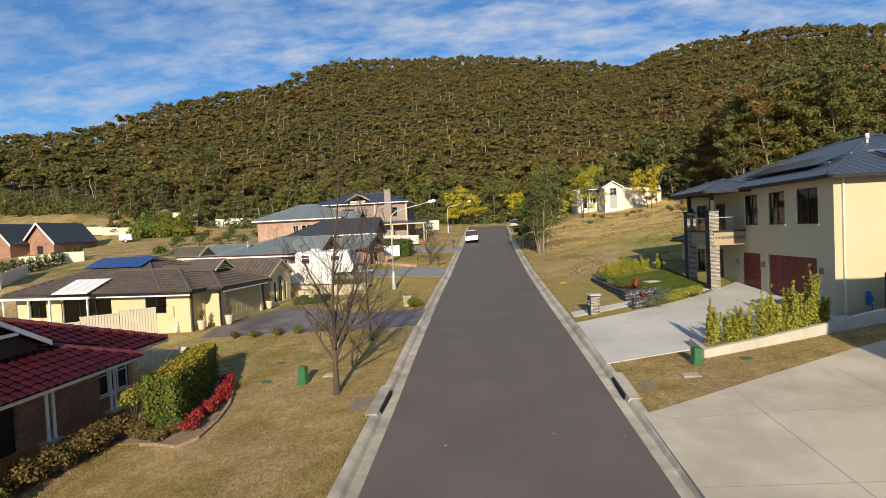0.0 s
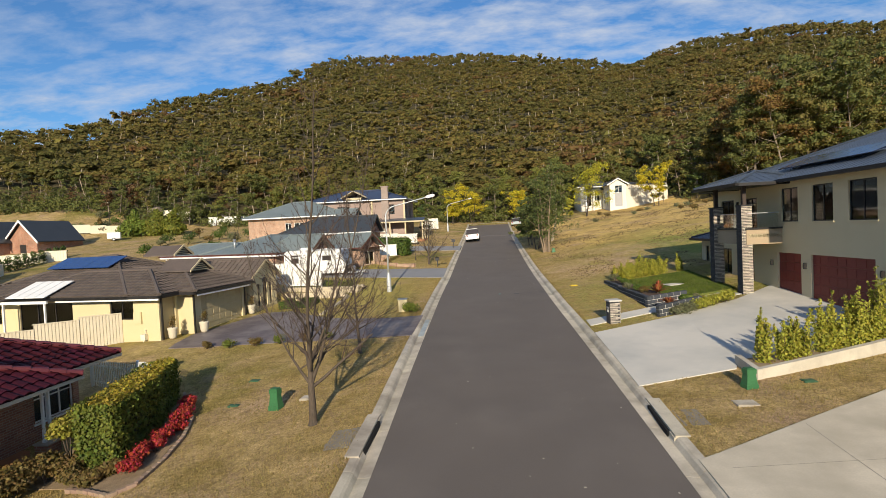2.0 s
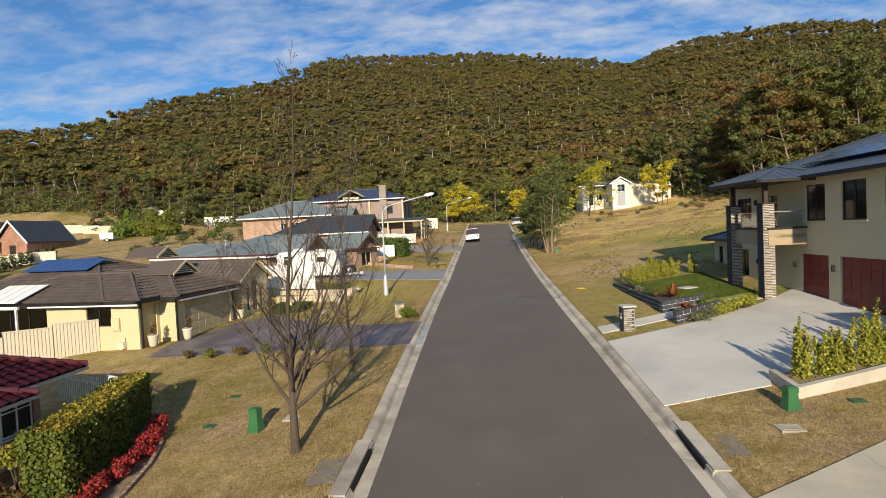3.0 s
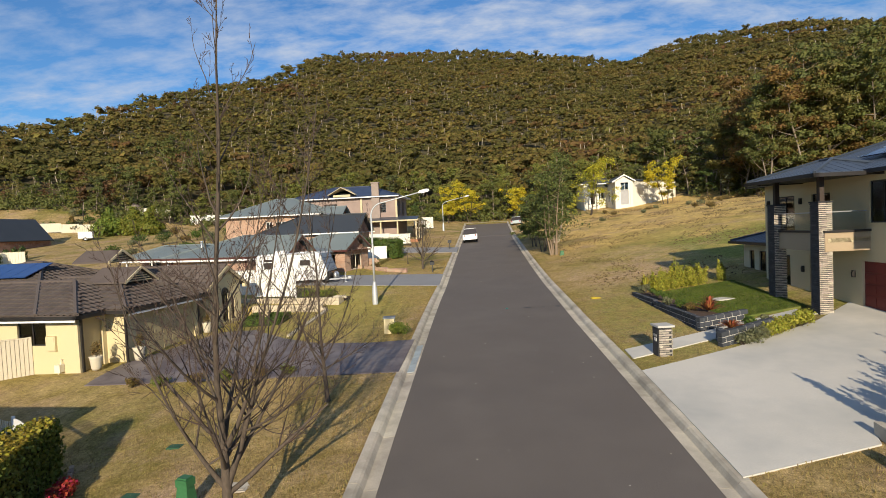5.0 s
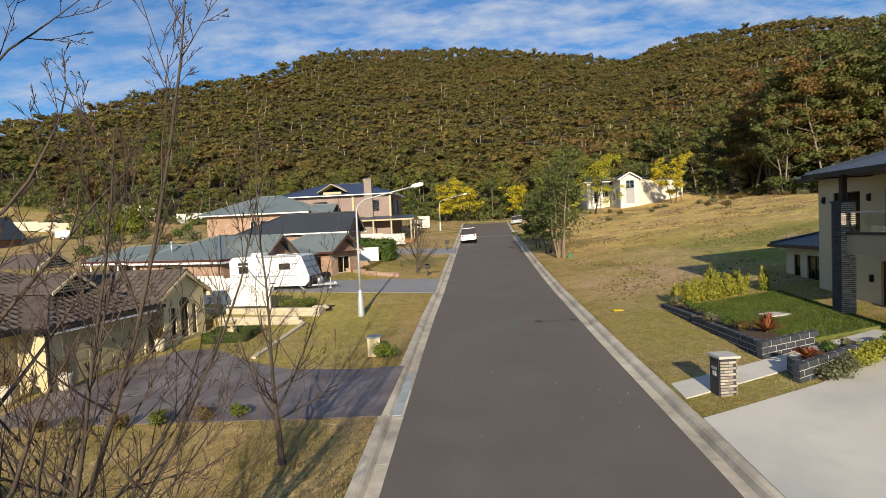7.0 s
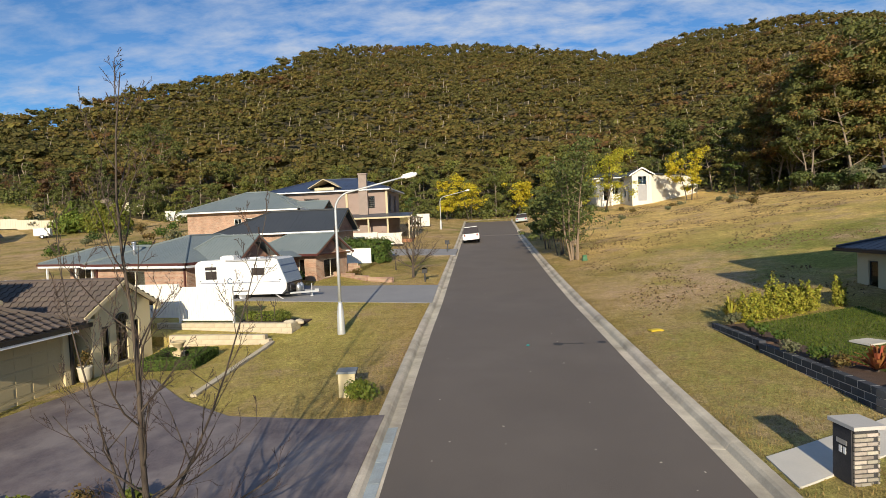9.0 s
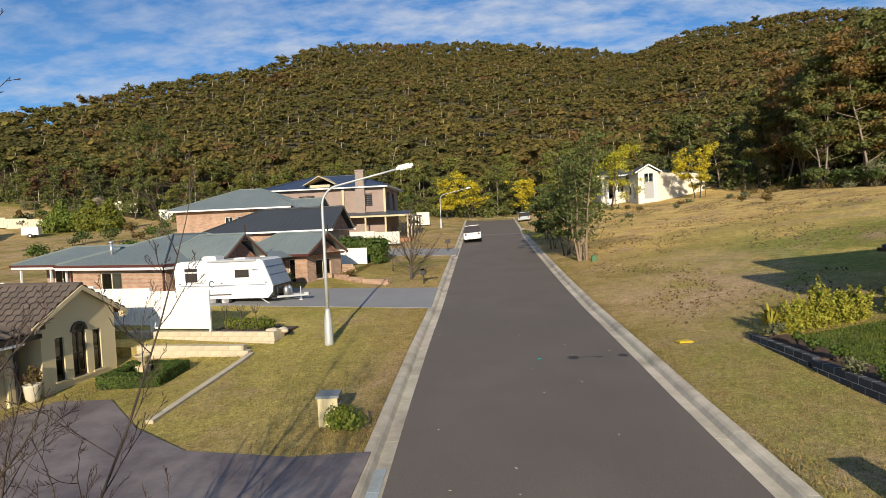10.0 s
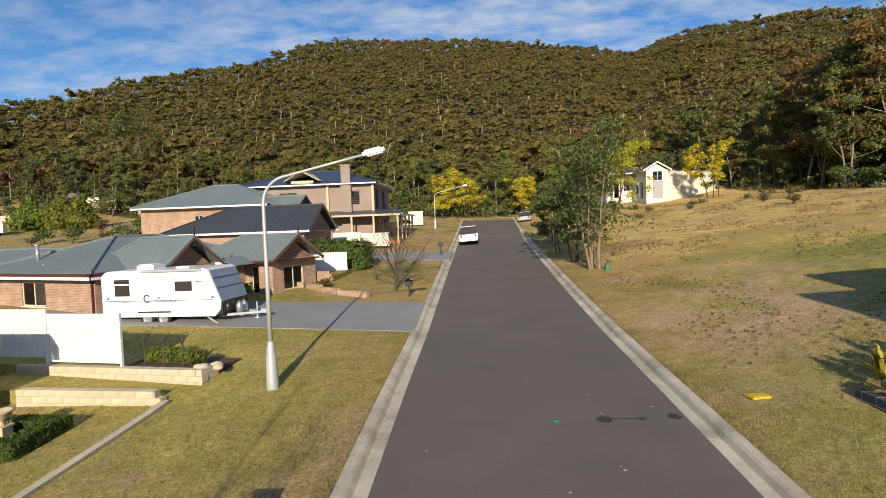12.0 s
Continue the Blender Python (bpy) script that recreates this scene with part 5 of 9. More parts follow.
def tile_roof_single(parent, rect, z, m, ends=("hip", "hip"), over=0.5, near=lambda p: True):
    """A roof whose near tiles are single pieces; the rest are joined."""
    P, ridge = hip_polys(*rect, z, m, ends, over)
    mb = MB()
    tiles = []
    for poly in P:
        roof_plane(mb, poly, "tile", 0.33, 0.37, tiles)
    roof = part("roof", mb, TILE_RED_S, parent)
    t = MB()
    tile_into(t, Matrix(), 0.33, 0.37)
    me = t.mesh("tile", TILE_RED)
    rest = MB()
    count = 0
    for M in tiles:
        if near(M.translation) and count < 300:
            part("tile", me, TILE_RED, roof, at=M)
            count += 1
        else:
            tile_into(rest, M, 0.33, 0.37)
    if rest.v:
        tagged(part("roof_tiles", rest, TILE_RED_S, roof), kind="stuff")
    cp = MB()
    for a, b in ridge:
        a, b = Vector(a), Vector(b)
        n = max(1, int((b - a).length / 0.4))
        for k in range(n):
            p, q = a.lerp(b, k / n), a.lerp(b, (k + 1) / n)
            up_ = Vector((0, 0, 0.06))
            cp.tube([p + up_, q + up_ * 0.85], [0.115, 0.10], 7)
    part("ridge_cap", cp, mat("ridge tile", (0.12, 0.022, 0.027), (0.085, 0.016, 0.021), 0.5, 2, 15, 0.1, island=0.1), roof)
    return roof


tile_roof_single(redh, (-8.5, 1.0, 3.0, 13.5), RZ, 0.40, near=lambda p: p.y < 7 and p.x > -3.2)
tile_roof_single(redh, (-14, 0.0, 0.0, 6.0), RZ - 0.02, 0.40, near=lambda p: p.y < 3.2 and p.x > -6.5)
part("fascia", MB().box(-14.5, -0.53, RZ - 0.12, 0.50, -0.50, RZ - 0.02).box(0.50, -0.53, RZ - 0.12, 0.53, 1.0, RZ - 0.02).box(0.53, 0.47, RZ - 0.12, 3.53, 0.50, RZ - 0.02).box(3.50, 0.5, RZ - 0.12, 3.53, 13.9, RZ - 0.03), mat("weathered cream gutter", (0.50, 0.45, 0.36), (0.42, 0.38, 0.30), 0.5, 2, 20, 0.03), redh)
part("soffit", MB().box(-14.4, -0.48, RZ - 0.11, 0.44, 1.9, RZ - 0.08).box(0.46, 0.52, RZ - 0.11, 3.46, 1.9, RZ - 0.08), WHITE, redh)
for x in (-2.66, -2.42, 0.06, 0.28):
    part("post", MB().box(x - 0.032, 0.46, 0.45, x + 0.032, 0.53, RZ - 0.10).box(x - 0.045, 0.45, 0.45, x + 0.045, 0.54, 0.52), WHITE, redh)
for x in (-2.55, 0.17):
    pr_ = part("pier", MB().box(x - 0.24, 0.28, -0.4, x + 0.24, 0.72, 0.40), BRICK_RED, redh)
    part("capping", MB().box(x - 0.27, 0.25, 0.40, x + 0.27, 0.75, 0.45), SANDCAP, pr_)
part("porch_floor", MB().box(-8, 0.1, -0.3, 0.6, 1.8, -0.02), TERRACOTTA, redh)
# gable over the porch with white barge boards
gx, gy, gz = -3.5, 1.15, RZ + 1.95
gm = MB()
for sx in (-1, 1):
    gm.slab([(gx, gy, gz), (gx + sx * 1.75, gy, RZ + 1.0), (gx + sx * 1.75, 5.0, RZ + 1.0), (gx, 5.0, gz)], 0.08)
gr = part("gable_roof", gm, TILE_RED_S, redh)
gm = MB()
for sx in (-1, 1):
    gm.slab([(gx, gy - 0.08, gz + 0.06), (gx + sx * 1.85, gy - 0.08, RZ + 1.03), (gx + sx * 1.85, gy, RZ + 1.03), (gx, gy, gz + 0.06)], 0.15)
part("barge_board", gm, WHITE, gr)
part("gable_infill", MB().poly([(gx - 1.6, gy + 0.2, RZ + 0.7), (gx + 1.6, gy + 0.2, RZ + 0.7), (gx + 1.6, gy + 0.2, RZ + 1.0), (gx, gy + 0.2, gz - 0.05), (gx - 1.6, gy + 0.2, RZ + 1.0)]), DRK_TIMBER, gr)
part("collar_tie", MB().box(gx - 0.7, gy - 0.05, RZ + 1.42, gx + 0.7, gy + 0.02, RZ + 1.52), WHITE, gr)
part("finial", MB().box(gx - 0.022, gy - 0.1, gz - 0.45, gx + 0.022, gy - 0.055, gz + 0.6), mat("finial", (0.10, 0.03, 0.03), (0.07, 0.02, 0.02), 0.6), gr)


# ---- brick house with teal roof, beside the caravan ----
teal = thing("brick_house", frame_at(-18.81, 47.2, 1.35, -18), "salmon brick house with teal-grey steel roof and timber gables", "house")
TZ = 2.45
W = Walls()
w1 = wall(W, (-7.9, 0), (0, 0), -0.5, TZ + 0.04, [(2.6, 4.4, 0.8, 1.95)], 0.2)
wall(W, (0, 0), (0, 1.7), -0.5, TZ + 0.04)
w2 = wall(W, (0, 1.7), (2.35, 1.7), -0.5, TZ + 0.04)
w3 = wall(W, (2.35, 1.7), (2.35, 4.4), -0.5, TZ + 0.04, [(0.7, 2.0, 0.8, 2.1)])
wall(W, (2.35, 4.4), (2.35, 6.8), -0.5, TZ + 0.04, [(0.5, 1.5, 0.1, 2.1)])
w4 = wall(W, (2.35, 6.8), (4.2, 6.8), -0.5, TZ + 0.04, [(0.4, 0.9, 0.6, 2.1)])
w5 = wall(W, (4.2, 6.8), (4.2, 10.6), -0.5, TZ + 0.04, [(0.9, 2.6, 0.7, 2.0)])
wall(W, (4.2, 10.6), (-7.9, 10.6), -0.5, TZ + 0.04)
wall(W, (-7.9, 10.6), (-7.9, 5.4), -0.5, TZ + 0.04)
wall(W, (-7.9, 5.4), (-14.6, 5.4), -0.5, TZ - 0.02)
wall(W, (-14.6, 5.4), (-14.6, 2.6), -0.5, TZ - 0.02)
wp = wall(W, (-14.6, 2.6), (-7.9, 2.6), -0.5, TZ - 0.02, [(0.8, 2.4, 0.9, 2.1)])
wall(W, (-7.9, 2.6), (-7.9, 0), -0.5, TZ + 0.04)
W.parts(teal, BRICK_PALE, "wall")
wn = window(teal, w1, 2.6, 4.4, 0.8, 1.95, CREAM_STEEL, 2, CREAM_STEEL)
part("blind", MB().box(3.5, 0.13, 0.86, 4.34, 0.15, 1.89, w1), CREAM_STEEL, wn, "pale drawn blind")
window(teal, w3, 0.7, 2.0, 0.8, 2.1, CREAM_STEEL, 2)
window(teal, w5, 0.9, 2.6, 0.7, 2.0, CREAM_STEEL, 2)
window(teal, w4, 0.4, 0.9, 0.6, 2.1, CREAM_STEEL, 1)
window(teal, wp, 0.8, 2.4, 0.9, 2.1, CREAM_STEEL, 2)
GUT_RED = mat("maroon steel gutter", (0.10, 0.032, 0.026), (0.08, 0.026, 0.022), 0.45)
add_roof(teal, (-7.9, 0, 0, 10.6), TZ, 0.345, "metal", TEAL, over=0.5, gutter=GUT_RED, cap=0.06, pu=0.25)
add_roof(teal, (-14.6, 1.2, -5.0, 5.4), TZ - 0.03, 0.39, "metal", TEAL, over=0.45, gutter=GUT_RED, cap=0.06, pu=0.25)
add_roof(teal, (-2.0, 1.7, 2.35, 4.4), TZ + 0.01, 0.78, "metal", TEAL, ("hip", "gable"), over=0.45, gutter=GUT_RED, cap=0.06, pu=0.25)
add_roof(teal, (-1.0, 6.8, 4.2, 10.2), TZ + 0.02, 0.6, "metal", TEAL, ("hip", "gable"), over=0.45, gutter=GUT_RED, cap=0.06, pu=0.25)
part("verandah_roof", MB().slab([(2.3, 4.8, TZ + 0.25), (3.5, 4.8, TZ - 0.1), (3.5, 6.6, TZ - 0.1), (2.3, 6.6, TZ + 0.25)], 0.05), TEAL, teal)
part("fascia", MB().box(-8.4, -0.57, TZ - 0.31, 0.5, -0.54, TZ - 0.17).box(0.54, -0.5, TZ - 0.31, 0.57, 1.3, TZ - 0.17).box(-15.0, 0.68, TZ - 0.33, -8.4, 0.71, TZ - 0.19), WHITE, teal)
# covered corner by the lower wing, on white posts
part("verandah_post", MB().box(-8.25, -0.1, -0.5, -8.15, 0.0, TZ - 0.1), WHITE, teal)
part("verandah_post", MB().box(-11.3, 0.85, -0.5, -11.2, 0.95, TZ - 0.1), WHITE, teal)
part("verandah_post", MB().box(-14.4, 0.85, -0.5, -14.3, 0.95, TZ - 0.1), WHITE, teal)
for x in (-7.75, -0.1):
    pipe_down(teal, x, -0.06, -0.4, TZ - 0.15, GUT_RED)
BROWN_TIMBER = mat("brown gable brick", (0.17, 0.075, 0.05), (0.12, 0.055, 0.04), 0.8, 3, 20, 0.2)
for x, ya, yb, m_ in ((2.35, 1.7, 4.4, 0.78), (4.2, 6.8, 10.2, 0.6)):
    ym = (ya + yb) / 2
    part("gable", MB().poly([(x, ya, TZ), (x, yb, TZ), (x, ym, TZ + m_ * (yb - ya) / 2)]).poly([(x - 0.1, yb, TZ), (x - 0.1, ya, TZ), (x - 0.1, ym, TZ + m_ * (yb - ya) / 2)]), BRICK_RED, teal)
    vm = MB()
    pts = [(-0.16, 0.3), (0.16, 0.3), (0.16, 0.55), (0.11, 0.72), (0.0, 0.84), (-0.11, 0.72), (-0.16, 0.55)]
    vm.poly([(x + 0.012, ym + a, TZ + b) for a, b in pts])
    part("arched_vent", vm, mat("terracotta vent", (0.34, 0.19, 0.14), (0.28, 0.15, 0.11), 0.9), teal)
    gm = MB()
    h = (yb - ya) / 2 + 0.45
    for q in (-1, 1):
        gm.slab([(x + 0.50, ym, TZ + 0.07 + m_ * h), (x + 0.50, ym + q * h, TZ + 0.03), (x + 0.44, ym + q * h, TZ + 0.03), (x + 0.44, ym, TZ + 0.07 + m_ * h)], 0.18)
    part("barge_board", gm, BROWN_TIMBER, teal)
    part("finial", MB().box(x + 0.44, ym - 0.03, TZ + m_ * h - 0.4, x + 0.50, ym + 0.03, TZ + m_ * h + 0.5).box(x + 0.45, ym - 0.5, TZ + m_ * h - 0.42, x + 0.49, ym + 0.5, TZ + m_ * h - 0.34), DRK_TIMBER, teal)
    part("eave_end", MB().box(x - 0.1, yb + 0.3, TZ - 0.2, x + 0.5, yb + 0.5, TZ + 0.05), WHITE, teal)
part("flue", MB().tube([(-5.5, 0.95, TZ + 0.35), (-5.5, 0.95, TZ + 1.2)], [0.09, 0.09], 10).tube([(-5.5, 0.95, TZ + 1.18), (-5.5, 0.95, TZ + 1.3)], [0.13, 0.13], 10), ALU, teal, smooth=True)

# ---- garage with charcoal roof ----
blk = thing("brick_garage", frame_at(-24, 61.4, 2.6, 0), "brick garage with dark charcoal gable roof", "garage")
W = Walls()
wall(W, (0, 0), (10.0, 0), -0.5, 2.75)
wk = wall(W, (10.0, 0), (10.0, 6.6), -0.5, 2.75, [(3.6, 5.9, 0.0, 2.1)])
wall(W, (10.0, 6.6), (0, 6.6), -0.5, 2.75)
wall(W, (0, 6.6), (0, 0), -0.5, 2.75)
W.parts(blk, BRICK_PALE, "wall")
garage_door(blk, wk, 3.6, 5.9, 0, 2.1, DARK_FRAME)
add_roof(blk, (0, 0, 10.0, 6.6), 2.72, 0.5, "metal", CHARCOAL, ("hip", "gable"), over=0.45, gutter=WHITE, cap=0.07, pu=0.4)
part("gable", MB().poly([(10.0, 0, 2.72), (10.0, 6.6, 2.72), (10.0, 3.3, 2.72 + 0.5 * 3.3)]), BRICK_RED, blk)
gm = MB()
for s in (-1, 1):
    gm.slab([(10.5, 3.3, 2.79 + 0.5 * 3.75), (10.5, 3.3 + s * 3.75, 2.75), (10.44, 3.3 + s * 3.75, 2.75), (10.44, 3.3, 2.79 + 0.5 * 3.75)], 0.16)
part("barge_board", gm, CREAM, blk)

# ---- two-storey brick house with teal roof ----
t2 = thing("brick_house", frame_at(-32.0, 70.3, 3.0, 0), "two-storey brick house with teal-grey hip roof", "house")
W = Walls()
wq = wall(W, (0, 0), (11.5, 0), -0.5, 4.75, [(5.0, 5.8, 2.9, 3.9), (6.2, 7.6, 2.7, 3.9), (9.0, 9.9, 1.6, 2.8)])
wall(W, (11.5, 0), (11.5, 9), -0.5, 4.75)
wall(W, (11.5, 9), (0, 9), -0.5, 4.75)
wall(W, (0, 9), (0, 0), -0.5, 4.75)
W.parts(t2, BRICK_PALE, "wall")
for a, b, lo, hi in ((5.0, 5.8, 2.9, 3.9), (6.2, 7.6, 2.7, 3.9), (9.0, 9.9, 1.6, 2.8)):
    window(t2, wq, a, b, lo, hi, WHITE, 2)
add_roof(t2, (0, 0, 11.5, 9), 4.7, 0.42, "metal", TEAL, over=0.6, gutter=WHITE, cap=0.08, pu=0.45)
add_roof(t2, (8.5, 2.5, 13.4, 6.0), 4.5, 0.5, "metal", TEAL, ("hip", "gable"), over=0.4, gutter=WHITE, cap=0.07, pu=0.45)
part("gable", MB().poly([(13.4, 2.5, 4.5), (13.4, 6.0, 4.5), (13.4, 4.25, 5.37)]).box(11.5, 2.6, 3.9, 13.35, 5.9, 4.45), BROWN_TIMBER, t2)

# ---- two-storey house with blue roof and chimney ----
bl = thing("blue_roofed_house", frame_at(-26.5, 78.5, 3.7, 0), "two-storey weatherboard house with dark blue roof and tall chimney", "house")
BOARD = mat("pinkish weatherboard", (0.34, 0.26, 0.225), (0.28, 0.21, 0.185), 0.8, 1, 20, 0.05)
W = Walls()
wq = wall(W, (0, 0), (14.0, 0), -0.5, 6.2, [(4.2, 6.0, 4.2, 5.4), (11.8, 12.6, 4.0, 5.4)])
wall(W, (14.0, 0), (14.0, 9), -0.5, 6.2, [(1.5, 3.0, 3.6, 5.6), (5.0, 6.5, 3.6, 5.6)])
wall(W, (14, 9), (0, 9), -0.5, 6.2)
wall(W, (0, 9), (0, 0), -0.5, 6.2)
W.parts(bl, BOARD, "wall")
lb = MB()
z = 0.0
while z < 6.0:
    lb.box(0, -0.022, z, 14.0, 0.0, z + 0.02)
    lb.box(14.0, 0, z, 14.022, 9, z + 0.02)
    z += 0.22
part("weatherboard", lb, BOARD, bl)
window(bl, wq, 4.2, 6.0, 4.2, 5.4, DARK_FRAME, 3)
window(bl, wq, 11.8, 12.6, 4.0, 5.4, DARK_FRAME, 1)
add_roof(bl, (0, 0, 14.0, 9), 6.2, 0.34, "metal", mat("dark blue steel roofing", (0.04, 0.055, 0.10), (0.03, 0.045, 0.085), 0.4, 0.5, 8, 0.04), over=0.6, gutter=WHITE, cap=0.08, pu=0.45)
part("chimney", MB().box(10.8, -0.5, -0.4, 11.85, 0.0, 6.3).box(10.85, -0.45, 6.3, 11.8, 0.15, 7.9).box(10.78, -0.52, 7.9, 11.87, 0.22, 8.05), mat("chimney brick", (0.33, 0.265, 0.23), (0.26, 0.21, 0.18), 0.9, 2, 12, 0.2), bl)
for x in (9.3, 14.0):
    part("post", MB().box(x - 0.1, -0.25, 3.0, x + 0.15, -0.02, 6.05), CREAM, bl)
gm = MB().slab([(5.0, -0.35, 6.45), (8.5, -0.35, 6.45), (6.75, -0.35, 7.5)], 0.01)
part("gablet", MB().box(5.6, -0.3, 6.3, 7.9, 2.0, 6.6).slab([(6.75, -0.6, 7.6), (8.6, -0.6, 6.6), (8.6, 3, 6.6), (6.75, 3, 7.6)], 0.08).slab([(6.75, 3, 7.6), (4.9, 3, 6.6), (4.9, -0.6, 6.6), (6.75, -0.6, 7.6)], 0.08), CREAM, bl)
# veranda toward the street
part("veranda_roof", MB().slab([(9.6, -2.2, 2.9), (17.0, -2.2, 2.9), (17.0, 0.0, 3.35), (9.6, 0.0, 3.35)], 0.08).slab([(14.0, 0, 3.35), (17.0, 0, 2.9), (17.0, 9, 2.9), (14.0, 9, 3.35)], 0.08), NAVY, bl)
part("veranda_fascia", MB().box(9.6, -2.28, 2.70, 17.0, -2.2, 2.88).box(17.0, -2.28, 2.70, 17.08, 9, 2.88), CREAM, bl)
part("veranda_floor", MB().box(9.6, -2.2, -0.5, 17.0, 0, 0.3).box(14.0, 0, -0.5, 17.0, 9, 0.3), TERRACOTTA, bl)
for k, (x, y) in enumerate(((9.8, -2.1), (12.2, -2.1), (14.4, -2.1), (16.8, -2.1), (16.8, 0.5), (16.8, 3.2), (16.8, 6.0), (16.8, 8.6))):
    part("post", MB().box(x - 0.09, y - 0.09, 0.3, x + 0.09, y + 0.09, 2.85), CREAM, bl)

# ---- white house on the rise ----
wh = thing("white_house", frame_at(23.15, 99.0, 7.7, 0), "low white rendered house with dark roofs and a gabled front", "house")
WHT = mat("white render", (0.74, 0.71, 0.62), (0.68, 0.65, 0.57), 0.85, 1, 20, 0.05)
W = Walls()
wv = wall(W, (-2.15, 0), (0.6, 0), -1.6, 4.0, [(0.85, 2.15, 0.1, 3.8)])
wall(W, (0.6, 0), (10.0, 7.0), -1.6, 4.0)
wall(W, (10, 7), (4, 14), -1.6, 4.3)
wall(W, (4, 14), (-6.2, 14), -1.6, 4.3)
wall(W, (-6.2, 14), (-6.2, 6), -1.6, 4.3)
ww = wall(W, (-6.2, 6), (-2.15, 6), -1.6, 4.3, [(0.9, 1.9, 0.6, 2.9), (2.4, 3.5, 1.5, 3.0)])
wall(W, (-2.15, 6), (-2.15, 0), -1.6, 4.3, [(1.0, 2.2, 0.9, 2.6), (3.4, 4.4, 0.2, 2.6)])
W.parts(wh, WHT, "wall")
part("door_panel", MB().box(0.85, 0.1, 0.1, 2.15, 0.14, 2.45, wv), mat("grey door panel", (0.35, 0.35, 0.36), (0.3, 0.3, 0.31), 0.5), wh)
window(wh, wv, 0.85, 2.15, 2.5, 3.8, WHITE, 2)
window(wh, ww, 2.4, 3.5, 1.5, 3.0, WHITE, 2)
part("pilaster", MB().box(-2.2, -0.12, -1.6, -1.8, -0.003, 3.95), WHT, wh)
part("pilaster", MB().box(0.25, -0.12, -1.6, 0.65, -0.003, 3.95), WHT, wh)
GX = -0.78
part("roof", MB().slab([(GX, -0.4, 5.05), (GX - 1.85, -0.4, 3.95), (GX - 1.85, 8, 3.95), (GX, 8, 5.05)], 0.12).slab([(GX + 1.85, -0.4, 3.95), (GX, -0.4, 5.05), (GX, 8, 5.05), (GX + 1.85, 8, 3.95)], 0.12).slab([(0.9, 0.0, 4.02), (9.9, 6.8, 4.02), (4, 13.6, 5.0), (-0.7, 5, 5.05)], 0.1), CHARCOAL, wh)
part("gable", MB().poly([(-2.15, -0.004, 3.95), (0.6, -0.004, 3.95), (GX, -0.004, 4.82)]), WHT, wh)
part("barge_board", MB().slab([(GX, -0.46, 5.1), (GX - 1.9, -0.46, 3.97), (GX - 1.9, -0.4, 3.97), (GX, -0.4, 5.1)], 0.2).slab([(GX + 1.9, -0.46, 3.97), (GX, -0.46, 5.1), (GX, -0.4, 5.1), (GX + 1.9, -0.4, 3.97)], 0.2), WHITE, wh)
add_roof(wh, (-6.4, 6.2, -0.5, 13.5), 4.2, 0.45, "metal", CHARCOAL, over=0.5, gutter=WHITE, cap=0.07, pu=0.5)
part("portico_roof", MB().slab([(-5.6, 4.6, 3.5), (-2.2, 4.6, 3.5), (-2.2, 6.0, 3.9), (-5.6, 6.0, 3.9)], 0.1), CHARCOAL, wh)
for x in (-5.4, -4.0):
    part("post", MB().box(x - 0.09, 4.7, -1.6, x + 0.09, 4.88, 3.42), WHITE, wh)

# ---- far brick house with two gables ----
fb = thing("brick_house", frame_at(-72, 74, 3.2, 0), "red brick house with white gable ends, far across the gardens", "house")
for k, (x0, y0) in enumerate(((-5.5, 0), (-1.0, 3.0))):
    b = MB()
    b.box(x0, y0, -2.0, x0 + 4.6, y0 + 9, 3.2)
    b.poly([(x0, y0 - 0.003, 3.2), (x0 + 4.6, y0 - 0.003, 3.2), (x0 + 2.3, y0 - 0.003, 6.0)])
    part("wall", b, BRICK_RED, fb)
    xm = x0 + 2.3
    part("roof", MB().slab([(xm, y0 - 0.5, 6.3), (xm - 2.8, y0 - 0.5, 3.0), (xm - 2.8, y0 + 9, 3.0), (xm, y0 + 9, 6.3)], 0.12).slab([(xm + 2.8, y0 - 0.5, 3.0), (xm, y0 - 0.5, 6.3), (xm, y0 + 9, 6.3), (xm + 2.8, y0 + 9, 3.0)], 0.12), CHARCOAL, fb)
    part("barge_board", MB().slab([(xm, y0 - 0.6, 6.36), (xm - 2.9, y0 - 0.6, 3.0), (xm - 2.9, y0 - 0.5, 3.0), (xm, y0 - 0.5, 6.36)], 0.35).slab([(xm + 2.9, y0 - 0.6, 3.0), (xm, y0 - 0.6, 6.36), (xm, y0 - 0.5, 6.36), (xm + 2.9, y0 - 0.5, 3.0)], 0.35), WHITE, fb)
    part("window", MB().box(xm - 0.5, y0 - 0.02, 1.2, xm + 0.5, y0 + 0.02, 2.6), DARK_FRAME, fb)


# ---- street furniture ----
GALV = mat("galvanised steel", (0.55, 0.57, 0.58), (0.45, 0.47, 0.48), 0.45, 2, 20, 0.05, metal=0.35)
PIT_GREEN = mat("green plastic", (0.04, 0.15, 0.06), (0.03, 0.115, 0.045), 0.5, 3, 20, 0.05)


